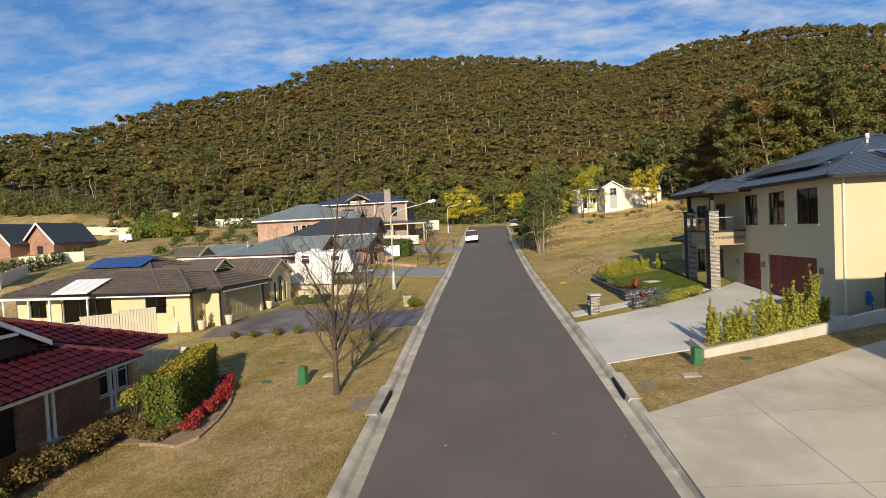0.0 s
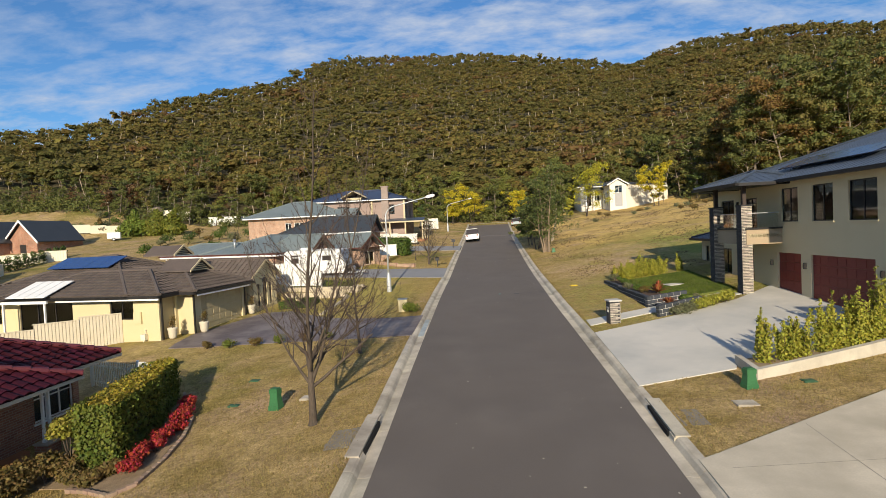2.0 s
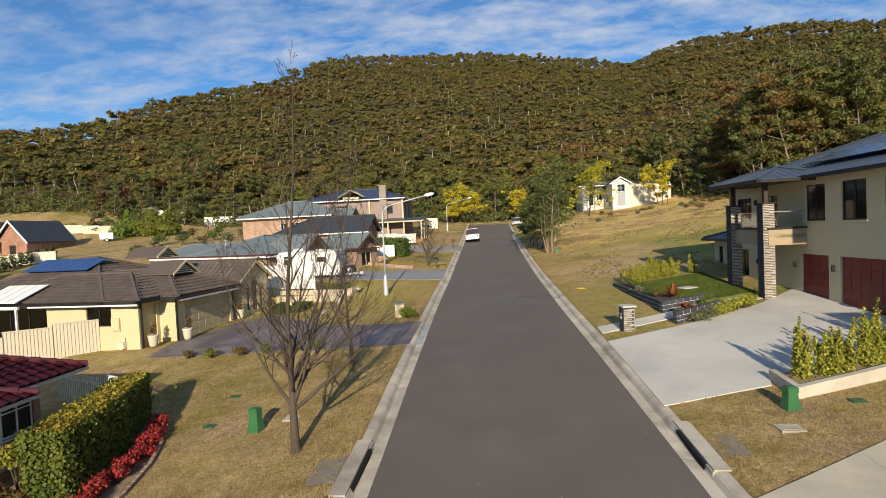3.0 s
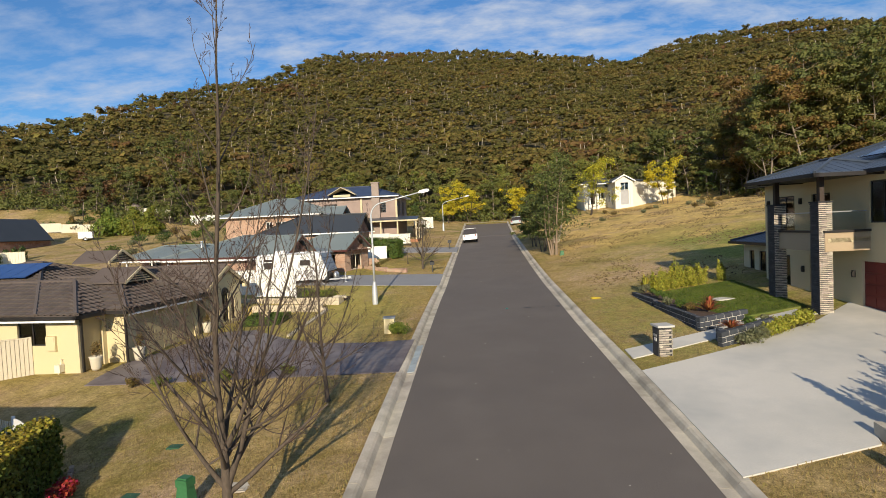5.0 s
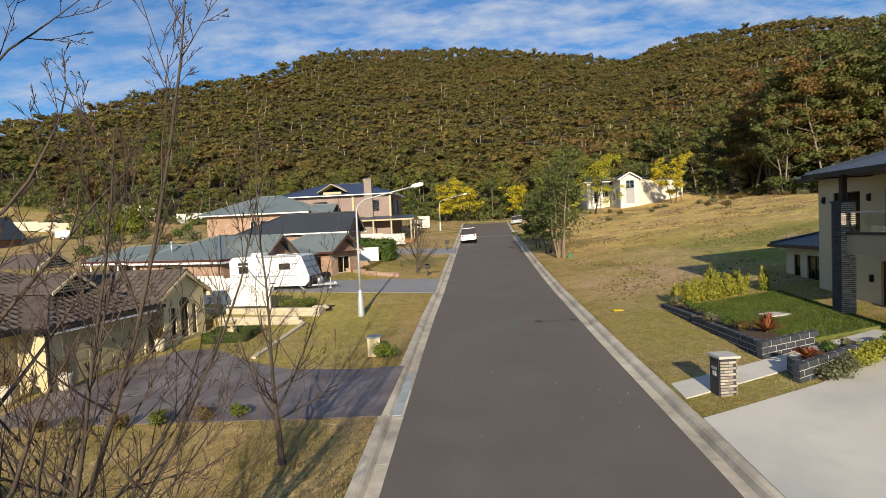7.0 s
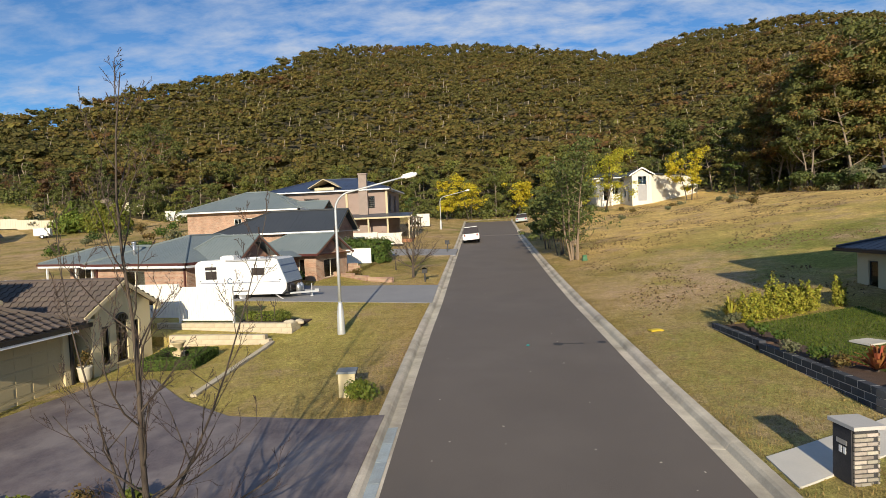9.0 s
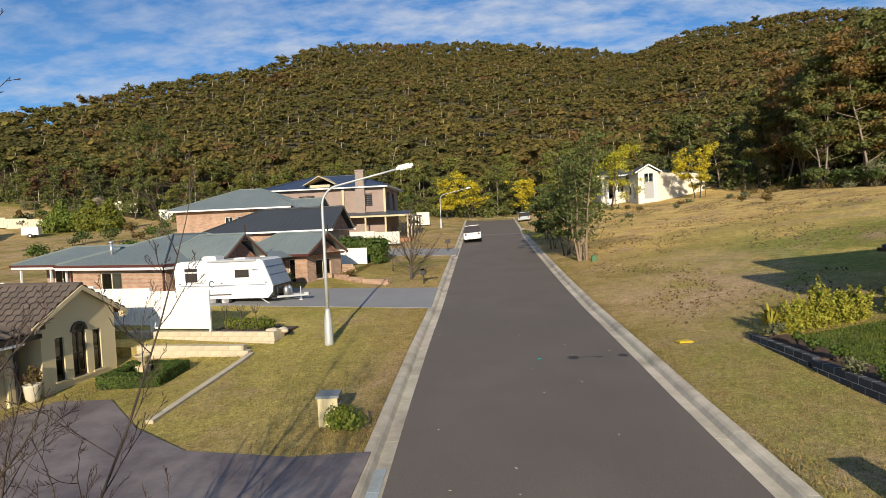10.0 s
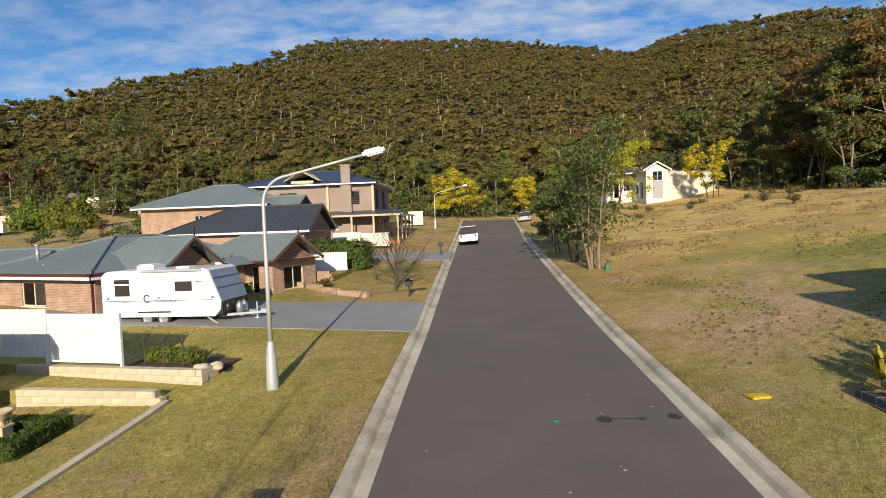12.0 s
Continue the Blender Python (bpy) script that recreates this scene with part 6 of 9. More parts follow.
def street_lamp(x, y, h, reach, label):
    z = lawn_z(x, y)
    t = thing("street_lamp", pose(x, y, z), label, "street lamp", "street lamps")
    part("base", MB().lathe([(0.17, -0.1), (0.17, 0.05), (0.15, 0.9), (0.10, 1.25), (0.075, 1.35)], 12), GALV, t, smooth=True)
    pts = [(0, 0, 1.3), (0, 0, h * 0.5), (0, 0, h * 0.86)]
    rad = [0.068, 0.06, 0.05]
    for k in range(1, 8):
        a = math.pi / 2 * k / 7 * 0.82
        pts.append((0.75 * (1 - math.cos(a)), 0, h * 0.86 + 0.75 * math.sin(a))); rad.append(0.047 - 0.001 * k)
    e = Vector(pts[-1])
    for f in (0.5, 1.0):
        pts.append((e.x + (reach - e.x) * f, 0, e.z + (reach - e.x) * f * 0.22)); rad.append(0.036)
    part("pole", MB().tube(pts, rad, 10), GALV, t, smooth=True)
    e = Vector(pts[-1])
    head = part("lamp_head", MB().box(0, -0.13, -0.05, 0.62, 0.13, 0.05, Matrix.Translation(e) @ pose(0, 0, 0, 0, -12, 0)).box(0.06, -0.09, 0.05, 0.5, 0.09, 0.10, Matrix.Translation(e) @ pose(0, 0, 0, 0, -12, 0)), GALV, t)
    part("diffuser", MB().box(0.12, -0.10, -0.09, 0.56, 0.10, -0.05, Matrix.Translation(e) @ pose(0, 0, 0, 0, -12, 0)), WHITE, head)
    return t


street_lamp(-7.43, 39.1, 6.0, 2.85, "galvanised steel street lamp with curved outreach arm on the lawn")
street_lamp(-7.4, 92.0, 4.5, 3.6, "galvanised steel street lamp near the end of the road")


def cable_pillar(x, y, h, turn):
    z = lawn_z(x, y)
    t = thing("cable_pillar", pose(x, y, z, 0, 0, turn), "small green plastic cable pillar standing in dry grass", "service pillar", "cable pillars")
    m = MB()
    for z0, z1, a, b in ((-0.05, 0.12, 0.19, 0.18), (0.12, h * 0.72, 0.165, 0.125)):
        i = len(m.v)
        m.v += [(-a, -a * 0.8, z0), (a, -a * 0.8, z0), (a, a * 0.8, z0), (-a, a * 0.8, z0), (-b, -b * 0.8, z1), (b, -b * 0.8, z1), (b, b * 0.8, z1), (-b, b * 0.8, z1)]
        m.f += [(i, i + 1, i + 5, i + 4), (i + 1, i + 2, i + 6, i + 5), (i + 2, i + 3, i + 7, i + 6), (i + 3, i, i + 4, i + 7), (i + 4, i + 5, i + 6, i + 7), (i + 3, i + 2, i + 1, i)]
    part("body", m, PIT_GREEN, t)
    part("lid", MB().box(-0.145, -0.12, h * 0.72, 0.145, 0.12, h * 0.95).box(-0.115, -0.09, h * 0.95, 0.115, 0.09, h), PIT_GREEN, t)


cable_pillar(6.86, 18.75, 0.58, 12)
cable_pillar(-7.19, 18.93, 0.66, -14)
cable_pillar(5.9, 56.7, 0.42, 5)


def slab_cover(name, x, y, w_, d, label, material, lift=0.03, turn=0):
    b = MB().box(-w_ / 2, -d / 2, -0.1, w_ / 2, d / 2, lift).box(-w_ / 2 + 0.06, -d / 2 + 0.06, lift, w_ / 2 - 0.06, d / 2 - 0.06, lift + 0.008)
    return solid(name, b, material, pose(x, y, lawn_z(x, y), 0, 0, turn), label, "pit cover")


slab_cover("pit_cover", 6.27, 17.7, 0.55, 0.42, "concrete pit cover set in the verge", CONC_KERB)
slab_cover("pit_cover", -6.35, 19.5, 0.45, 0.4, "concrete pit cover set in the verge", CONC_KERB)
slab_cover("pit_cover", 8.6, 19.0, 0.35, 0.28, "green plastic water meter cover in the grass", mat("dull green plastic", (0.03, 0.10, 0.05), (0.025, 0.08, 0.04), 0.6))
slab_cover("pit_cover", -8.9, 19.6, 0.35, 0.25, "green plastic water meter cover in the grass", MATS["dull green plastic"])
slab_cover("pit_cover", -9.2, 21.8, 0.35, 0.25, "green plastic water meter cover in the grass", MATS["dull green plastic"])


def storm_pit(side, y0, y1):
    """A kerb inlet: long lintel over a dark slot, with a lid behind."""
    ym = (y0 + y1) / 2
    t = thing("stormwater_pit", pose(road_mid(ym), ym, road_z(ym)), "concrete kerb inlet with dark slot and lid behind", "drain", "kerb inlets")
    sl = (road_z(y1) - road_z(y0)) / (y1 - y0)
    M = pose(0, 0, 0, math.degrees(math.atan(sl)), 0, 0)
    L = (y1 - y0) / 2
    a, b = (3.66, 4.08)
    bx = lambda mb, u0, u1, v0, v1, z0, z1: mb.box(min(side * u0, side * u1), v0, z0, max(side * u0, side * u1), v1, z1, M)
    part("lintel", bx(bx(bx(MB(), 3.73, b, -L - 0.35, L + 0.35, 0.12, 0.175), 3.70, b, -L - 0.35, -L, -0.05, 0.12), 3.70, b, L, L + 0.35, -0.05, 0.12), CONC_KERB, t)
    # The opening is a solid box, coloured near-black for the shade inside.
    part("slot", bx(MB(), 3.66, 3.90, -L, L, -0.03, 0.118), mat("drain slot shade", (0.006, 0.006, 0.006), (0.004, 0.004, 0.004), 0.9), t)
    dz = lawn_z(road_mid(ym) + side * 5.0, ym) - road_z(ym)
    M = M @ pose(side * b, 0, 0.135, 0, -side * math.degrees(math.atan(dz - 0.14)), 0) @ Matrix.Translation((-side * b, 0, 0))
    part("lid", bx(bx(MB(), b, b + 0.8, -L * 0.75, L * 0.6, -0.1, -0.01), b + 0.08, b + 0.72, -L * 0.68, L * 0.52, -0.01, 0.0), mat("weathered lid concrete", (0.26, 0.23, 0.18), (0.19, 0.165, 0.13), 0.9, 3, 30, 0.2), t)


storm_pit(1, 16.3, 17.95)
storm_pit(-1, 15.4, 17.15)
# layback where the slate driveway meets the road
m = MB()
yy = 26.6
cross = thing("driveway_crossing", Matrix(), "pale blue-grey concrete gutter crossing", "driveway crossing")
cross["kind"] = "structure"
while yy < 30.0:
    b = MB()
    for y2 in (yy + 0.005, yy + 0.845):
        for u, z in ((-3.42, 0.012), (-3.70, -0.008), (-4.02, 0.155), (-4.02, -0.1), (-3.42, -0.1)):
            b.v.append((road_mid(y2) + u, y2, road_z(y2) + z))
    b.f += [(0, 5, 6, 1), (1, 6, 7, 2), (2, 7, 8, 3), (3, 8, 9, 4), (4, 9, 5, 0), (4, 3, 2, 1, 0), (5, 6, 7, 8, 9)]
    part("slab", b, mat("blue-grey crossing concrete", (0.36, 0.42, 0.44), (0.28, 0.33, 0.36), 0.8, 2, 25, 0.15, obj=0.12, c=(0.24, 0.24, 0.22), big=0.8), cross)
    yy += 0.85


# oil stains and leaf specks on the road
def stain(x, y, pts, material, label, name="oil_stain"):
    b = MB().slab([(px, py, road_z(y + py) - road_z(y) + 0.005) for px, py in pts], 0.003)
    return solid(name, b, material, pose(x, y, road_z(y)), label, "stain")


OIL = mat("oil stain", (0.035, 0.032, 0.032), (0.05, 0.046, 0.045), 0.6, 6, 30, 0.1)


def blot(rx, ry, seed, n=18):
    rnd = random.Random(seed)
    return [(rx * rnd.uniform(0.75, 1.1) * math.cos(6.283 * k / n), ry * rnd.uniform(0.75, 1.1) * math.sin(6.283 * k / n)) for k in range(n)]


stain(1.22, 37.0, blot(0.20, 0.22, 1), OIL, "dark oil stain on the asphalt")
stain(1.70, 37.03, [(-0.32, -0.02), (0.25, -0.03), (0.36, -0.10), (0.48, 0.0), (0.36, 0.10), (0.25, 0.03), (-0.32, 0.03)], OIL, "thin dark oil stain on the asphalt")
stain(2.82, 37.15, blot(0.17, 0.17, 3), OIL, "dark oil stain on the asphalt")
solid("plastic_litter", MB().lathe([(0.06, 0.0), (0.07, 0.02), (0.05, 0.03)], 10), mat("teal plastic", (0.02, 0.30, 0.30), (0.02, 0.25, 0.25), 0.4), pose(0.12, 36.9, road_z(36.9) + 0.003), "small teal plastic lid lying on the road", "litter")
SPECK = mat("pale litter", (0.55, 0.5, 0.42), (0.4, 0.36, 0.3), 0.8)
sp = MB()
rnd = random.Random(8)
for k in range(70):
    y = rnd.uniform(9, 60)
    x = road_mid(y) + rnd.uniform(-3.2, 3.2)
    s = rnd.uniform(0.012, 0.03)
    a = rnd.uniform(0, 3.14)
    M = pose(x, y, road_z(y) + 0.004, 0, 0, math.degrees(a))
    sp.box(-s, -s * 0.5, 0, s, s * 0.5, 0.006, M)
tagged(new("leaf_litter", sp.mesh("leaf_litter", SPECK)), "scattered dry leaves and grit on the road", "litter", kind="stuff")
solid("yellow_meter_box", MB().box(-0.24, -0.15, 0, 0.24, 0.15, 0.045).box(-0.2, -0.11, 0.045, 0.2, 0.11, 0.06), mat("yellow plastic", (0.60, 0.45, 0.03), (0.5, 0.38, 0.03), 0.5), pose(4.89, 37.6, lawn_z(4.89, 37.6) + 0.01, 0, 0, 12), "flat yellow plastic meter box on the verge", "meter box")

# ---- cream house garden ----
# planter of rendered concrete with feathery shrubs
pl = thing("planter", pose(7.35, 19.3, 0), "low rendered concrete planter wall beside the driveway", "planter")
def along_wall(mb, pts, t, h0, h1, low=-0.2):
    """A wall of even thickness whose top follows given heights over the lawn."""
    for k in range(len(pts) - 1):
        a, b = Vector((*pts[k], 0)), Vector((*pts[k + 1], 0))
        d = (b - a).normalized()
        nn = Vector((-d.y, d.x, 0)) * t
        za, zb = lawn_z(a.x, a.y), lawn_z(b.x, b.y)
        fa, fb = k / (len(pts) - 1), (k + 1) / (len(pts) - 1)
        ha, hb = h0 + (h1 - h0) * fa, h0 + (h1 - h0) * fb
        i = len(mb.v)
        for p, z, h in ((a, za, ha), (b, zb, hb)):
            for q in (p, p + nn):
                mb.v += [(q.x, q.y, z + low), (q.x, q.y, z + h)]
        mb.f += [(i, i + 4, i + 5, i + 1), (i + 2, i + 3, i + 7, i + 6), (i + 1, i + 5, i + 7, i + 3), (i, i + 1, i + 3, i + 2), (i + 4, i + 6, i + 7, i + 5)]
    return mb
inv = Matrix.Translation((-7.35, -19.3, 0))
def shifted(mb, m):
    mb.v = [tuple(m @ Vector(v)) for v in mb.v]
    return mb
RENDER_WARM = mat("rendered concrete wall", (0.56, 0.52, 0.43), (0.48, 0.44, 0.36), 0.9, 1.2, 30, 0.12, c=(0.40, 0.36, 0.29), big=0.8)
part("wall", shifted(along_wall(MB(), [(7.35, 19.3), (9.2, 19.9), (11.1, 20.55), (12.95, 21.2)], 0.18, 0.30, 0.42), inv), RENDER_WARM, pl)
part("end_wall", shifted(along_wall(MB(), [(7.35, 20.75), (7.33, 19.32)], 0.18, 0.30, 0.30), inv), RENDER_WARM, pl)
part("back_wall", shifted(along_wall(MB(), [(12.95, 21.2), (13.25, 22.55)], 0.18, 0.42, 0.25), inv), RENDER_WARM, pl)
so = MB()
q = [(7.5, 19.5), (12.9, 21.35), (13.1, 22.55), (7.45, 20.75)]
so.slab([(x - 7.35, y - 19.3, lawn_z(x, y) + (0.22 if k < 2 else 0.12)) for k, (x, y) in enumerate(q)], 0.3)
part("soil", so, mat("tan mulch", (0.36, 0.27, 0.16), (0.26, 0.19, 0.11), 0.95, 6, 40, 0.6), pl)
for k, (x, y, h, w_) in enumerate(((8.0, 20.3, 1.7, 0.75), (8.7, 20.35, 1.3, 0.9), (9.3, 20.6, 1.5, 0.85), (10.1, 20.85, 1.95, 0.8), (10.7, 21.05, 1.45, 0.9), (11.3, 21.2, 2.0, 0.85), (11.8, 21.5, 1.4, 0.9), (12.3, 21.65, 2.45, 0.75), (12.75, 21.8, 1.3, 0.7))):
    plume("bamboo_shrub", x, y, w_ * 0.88, h, 2800, LIME, "feathery lime-green upright shrub in the planter", "shrubs in the planter", lawn_z(x, y) + 0.16, 60 + k)
# side passage: retaining wall, dark gate, hose reel
solid("side_wall", shifted(along_wall(MB(), [(12.95, 21.15), (14.6, 21.75), (17.5, 22.6)], 0.2, 0.45, 0.55), Matrix.Translation((-13, -21, 0))), RENDER_WARM, pose(13, 21, 0), "low rendered retaining wall by the side passage", "wall")
gt = thing("side_gate", pose(15.45, 22.3, 0.95, 0, 0, 15), "dark metal side gate between grey posts", "gate")
part("gate_frame", MB().box(0, 0, 0.05, 0.05, 0.05, 1.75).box(0.95, 0, 0.05, 1.0, 0.05, 1.75).box(0.05, 0, 0.05, 0.95, 0.05, 0.12).box(0.05, 0, 1.68, 0.95, 0.05, 1.75), DARK_FRAME, gt)
for k in range(8):
    part("slat", MB().box(0.06 + 0.112 * k, 0.012, 0.12, 0.15 + 0.112 * k, 0.035, 1.68), DARK_FRAME, gt)
part("post", MB().box(1.02, -0.1, -0.1, 1.3, 0.15, 1.95), mat("grey render", (0.30, 0.29, 0.27), (0.25, 0.24, 0.22), 0.9), gt)
hr = thing("hose_reel", pose(15.35, 23.14, 1.55), "blue garden hose reel on the cream wall", "hose reel")
BLUE_P = mat("blue plastic", (0.02, 0.16, 0.45), (0.02, 0.12, 0.36), 0.4)
rm = MB()
for k in range(16):
    a, b = 6.283 * k / 16, 6.283 * (k + 1) / 16
    rm.tube([(0.12 * math.cos(a), -0.06, 0.15 * math.sin(a)), (0.12 * math.cos(b), -0.06, 0.15 * math.sin(b))], [0.035, 0.035], 6)
part("hose", rm, BLUE_P, hr, smooth=True)
part("bracket", MB().box(-0.05, -0.1, -0.25, 0.05, 0.06, 0.3).tube([(0.1, -0.08, -0.2), (0.08, -0.08, -0.5)], [0.02, 0.02], 6), BLUE_P, hr)

# neighbour's house beside the lens, which shades the broad driveway
nb_ = thing("grey_house", frame_at(13.7, 2.0, 0.0, 0), "two-storey grey rendered house with dark roof", "house")
W = Walls()
wall(W, (0, 0), (10, 0), -0.5, 6.4); wall(W, (10, 0), (10, 10), -0.5, 6.4); wall(W, (10, 10), (0, 10), -0.5, 6.4); wall(W, (0, 10), (0, 0), -0.5, 6.4)
W.parts(nb_, MATS["grey render"])
add_roof(nb_, (0, 0, 10, 10), 6.4, 0.30, "metal", NAVY, over=0.5, gutter=DARK_FRAME, cap=0.07, pu=0.6)

# brick letterbox pillar
mb_ = thing("letterbox_pillar", pose(5.03, 27.2, lawn_z(5.03, 27.2), 0, 0, 8), "pale brick letterbox pillar with slate face and flat cap", "letterbox")
brick_column(mb_, "pillar", 0, 0, -0.1, 0.98, 0.46, STONE_DARK, 0.078, 0.22)
fc = part("face_plate", MB().box(-0.262, -0.2, 0.0, -0.242, 0.2, 0.96), STONE_DARK, mb_, "dark slate face")
part("slot_plate", MB().box(-0.274, -0.11, 0.66, -0.262, 0.11, 0.74), ALU, fc)
part("plain_bar", MB().box(-0.270, -0.09, 0.50, -0.262, -0.03, 0.62).box(-0.270, 0.0, 0.50, -0.262, 0.06, 0.62), WHITE, fc)
part("capstone", MB().box(-0.29, -0.29, 0.985, 0.29, 0.29, 1.05), mat("capstone", (0.52, 0.50, 0.46), (0.45, 0.43, 0.40), 0.8), mb_)
pad("path", CONC_PALE, [(3.97, 27.0), (3.97, 28.1), (6.6, 29.15), (9.4, 30.35), (11.6, 31.2), (11.9, 30.3), (7.1, 28.35)], "narrow pale concrete garden path to the porch", "path", step=1.0, lift=0.035)

# raised beds of dark split-face blocks with pale joints
BLOCK = mat("charcoal garden block", (0.055, 0.062, 0.075), (0.04, 0.045, 0.055), 0.85, 8, 40, 0.4, obj=0.22)
MORTAR = mat("pale mortar", (0.52, 0.50, 0.46), (0.45, 0.43, 0.40), 0.9, 8, 40, 0.2)
BLOCKS = {}


def block_wall(parent, a, b, courses, z0, slope=0.0, bl=0.39, bh=0.19, t=0.2, material=None, core_mat=None, cap=None):
    """Courses of single blocks on a mortar core, from plan point a to b (outer face to the right)."""
    material = material or BLOCK
    a, b = Vector((*a, 0)), Vector((*b, 0))
    L = (b - a).length
    ang = math.degrees(math.atan2(b.y - a.y, b.x - a.x))
    M = pose(a.x, a.y, z0, 0, -math.degrees(math.atan(slope)), ang)
    H = courses * bh
    part("joint_core", MB().box(0.03, 0.006, -0.35, L - 0.19, t - 0.006, H - 0.012, M), core_mat or MORTAR, parent)
    key = (material.name, bl, bh, t)
    if key not in BLOCKS:
        BLOCKS[key] = MB().box(0.011, 0, 0.010, bl - 0.011, t, bh - 0.010).mesh("block", material)
    if (key, 1) not in BLOCKS:
        BLOCKS[(key, 1)] = MB().box(0.011, 0, 0.010, bl / 2 - 0.011, t, bh - 0.010).mesh("block", material)
    for r in range(-1, courses):
        x = 0.0
        if r % 2:
            part("block", BLOCKS[(key, 1)], material, parent, at=M @ Matrix.Translation((0, 0, r * bh)))
            x = bl / 2
        while x + bl * 0.55 <= L:
            part("block", BLOCKS[key] if x + bl <= L + 0.06 else BLOCKS[(key, 1)], material, parent, at=M @ Matrix.Translation((x, 0, r * bh)))
            x += bl
    if cap:
        part("capping", MB().box(-0.02, -0.02, H, L + 0.02, t + 0.02, H + 0.05, M), cap, parent)


b1 = thing("raised_bed", Matrix(), "raised garden bed walled with dark charcoal blocks and pale joints", "garden bed", "raised beds")
block_wall(b1, (6.88, 34.2), (7.17, 29.5), 3, 0.80, -0.0)
block_wall(b1, (6.70, 37.1), (6.88, 34.22), 2, 1.06, 0)
block_wall(b1, (7.17, 29.5), (9.35, 30.35), 3, 0.80, 0.06)
so = MB().slab([(6.95, 34.2, 1.30), (7.3, 29.75, 1.26), (8.4, 30.2, 1.30), (7.9, 34.3, 1.36)], 0.4).slab([(6.85, 37.0, 1.36), (6.95, 34.25, 1.34), (7.9, 34.3, 1.38), (7.8, 37.0, 1.42)], 0.4)
part("soil", so, MULCH, b1)
b2 = thing("raised_bed", Matrix(), "raised garden bed walled with dark charcoal blocks beside the driveway", "garden bed", "raised beds")
block_wall(b2, (7.25, 28.35), (7.1, 27.45), 3, 0.66)
block_wall(b2, (7.1, 27.45), (9.45, 28.55), 3, 0.66, 0.10)
part("soil", MB().slab([(7.3, 27.7, 1.16), (9.6, 28.75, 1.36), (9.8, 29.5, 1.36), (7.4, 28.3, 1.16)], 0.4), MULCH, b2)
LAWN_GREEN = mat("watered green lawn", (0.125, 0.16, 0.03), (0.06, 0.09, 0.018), 0.95, 1.8, 45, 0.9, c=(0.19, 0.19, 0.05), big=0.7)
pad("lawn", LAWN_GREEN, [(7.75, 30.7), (7.75, 36.7), (11.9, 37.4), (12.1, 31.4), (9.3, 30.7)], "small watered green lawn inside the raised bed", "lawn", lift=0.09, thick=0.35, step=1.0)
solid("stepping_slab", MB().box(-0.45, -0.3, 0, 0.45, 0.3, 0.05), CONC_PALE, pose(9.85, 33.85, lawn_z(9.85, 33.85) + 0.08, 0, 0, 20), "pale concrete stepping slab in the lawn", "slab")
for k, (x, y, h, w_) in enumerate(((8.0, 37.4, 1.0, 0.9), (8.5, 37.55, 1.15, 0.9), (9.0, 37.55, 1.6, 0.85), (9.5, 37.7, 1.2, 0.9), (10.0, 37.75, 1.1, 0.9), (10.5, 37.85, 1.0, 0.8), (11.6, 38.0, 1.05, 0.6))):
    plume("bamboo_shrub", x, y, w_, h, 2400, LIME, "bushy lime-green shrub at the edge of the lawn", "shrubs behind the lawn", lawn_z(x, y) + 0.1, 90 + k)
strap_plant("yucca", 7.45, 37.3, lawn_z(7.45, 37.3) + 0.1, 0.8, 1.15, 60, YUCCA_LEAF, "spiky yucca with yellow-edged leaves at the bed's end", 3)
strap_plant("flax_plant", 8.15, 31.15, 1.22, 0.85, 1.0, 80, ORANGE_LEAF, "copper-red flax plant in the raised bed", 4)
strap_plant("flax_plant", 7.75, 28.25, 1.15, 0.7, 0.5, 60, ORANGE_LEAF, "low copper flax plant in the raised bed", 5)
for k, (x, y, w_, h, mm, lb) in enumerate(((7.15, 36.5, 0.6, 0.35, GREY_LEAF, "grey-green trailing shrub over the block wall"), (7.3, 35.6, 0.4, 0.35, HEDGE_GREEN, "low dark green shrub in the bed"), (7.35, 34.9, 0.4, 0.35, HEDGE_GREEN, "low dark green shrub in the bed"),
        (7.4, 34.0, 0.45, 0.38, HEDGE_GREEN, "low dark green shrub in the bed"), (7.15, 33.0, 0.6, 0.4, GREY_LEAF, "grey-green trailing shrub over the block wall"), (7.5, 32.3, 0.5, 0.4, HEDGE_GREEN, "low dark green shrub in the bed"), (7.6, 31.6, 0.5, 0.4, BRONZE_LEAF, "bronze-leaved shrub in the bed"),
        (8.6, 28.7, 0.5, 0.4, HEDGE_GREEN, "low dark green shrub beside the path"), (9.3, 29.1, 0.4, 0.3, GREY_LEAF, "grey-green shrub beside the path"))):
    round_bush("low_shrub", x, y, w_, h, 420, 0.035, mm, lb, "low shrubs in the raised beds", lawn_z(x, y) + 0.3, k)
for k in range(9):
    f = k / 8
    x, y = 7.75 + 3.1 * f, 27.45 + 1.75 * f
    round_bush("grass_clump", x, y, 0.7 + 0.15 * (k % 2), 0.42 + 0.22 * f, 750, 0.035, LIME if k > 2 else GREY_LEAF, "soft lime-green grassy clump along the driveway edge" if k > 2 else "grey-green clump at the driveway corner", "clumps along the driveway", lawn_z(x, y) + 0.02, 30 + k)

# sawn joints across the concrete driveways
JOINT = mat("sawn joint", (0.33, 0.305, 0.255), (0.27, 0.25, 0.21), 0.9)


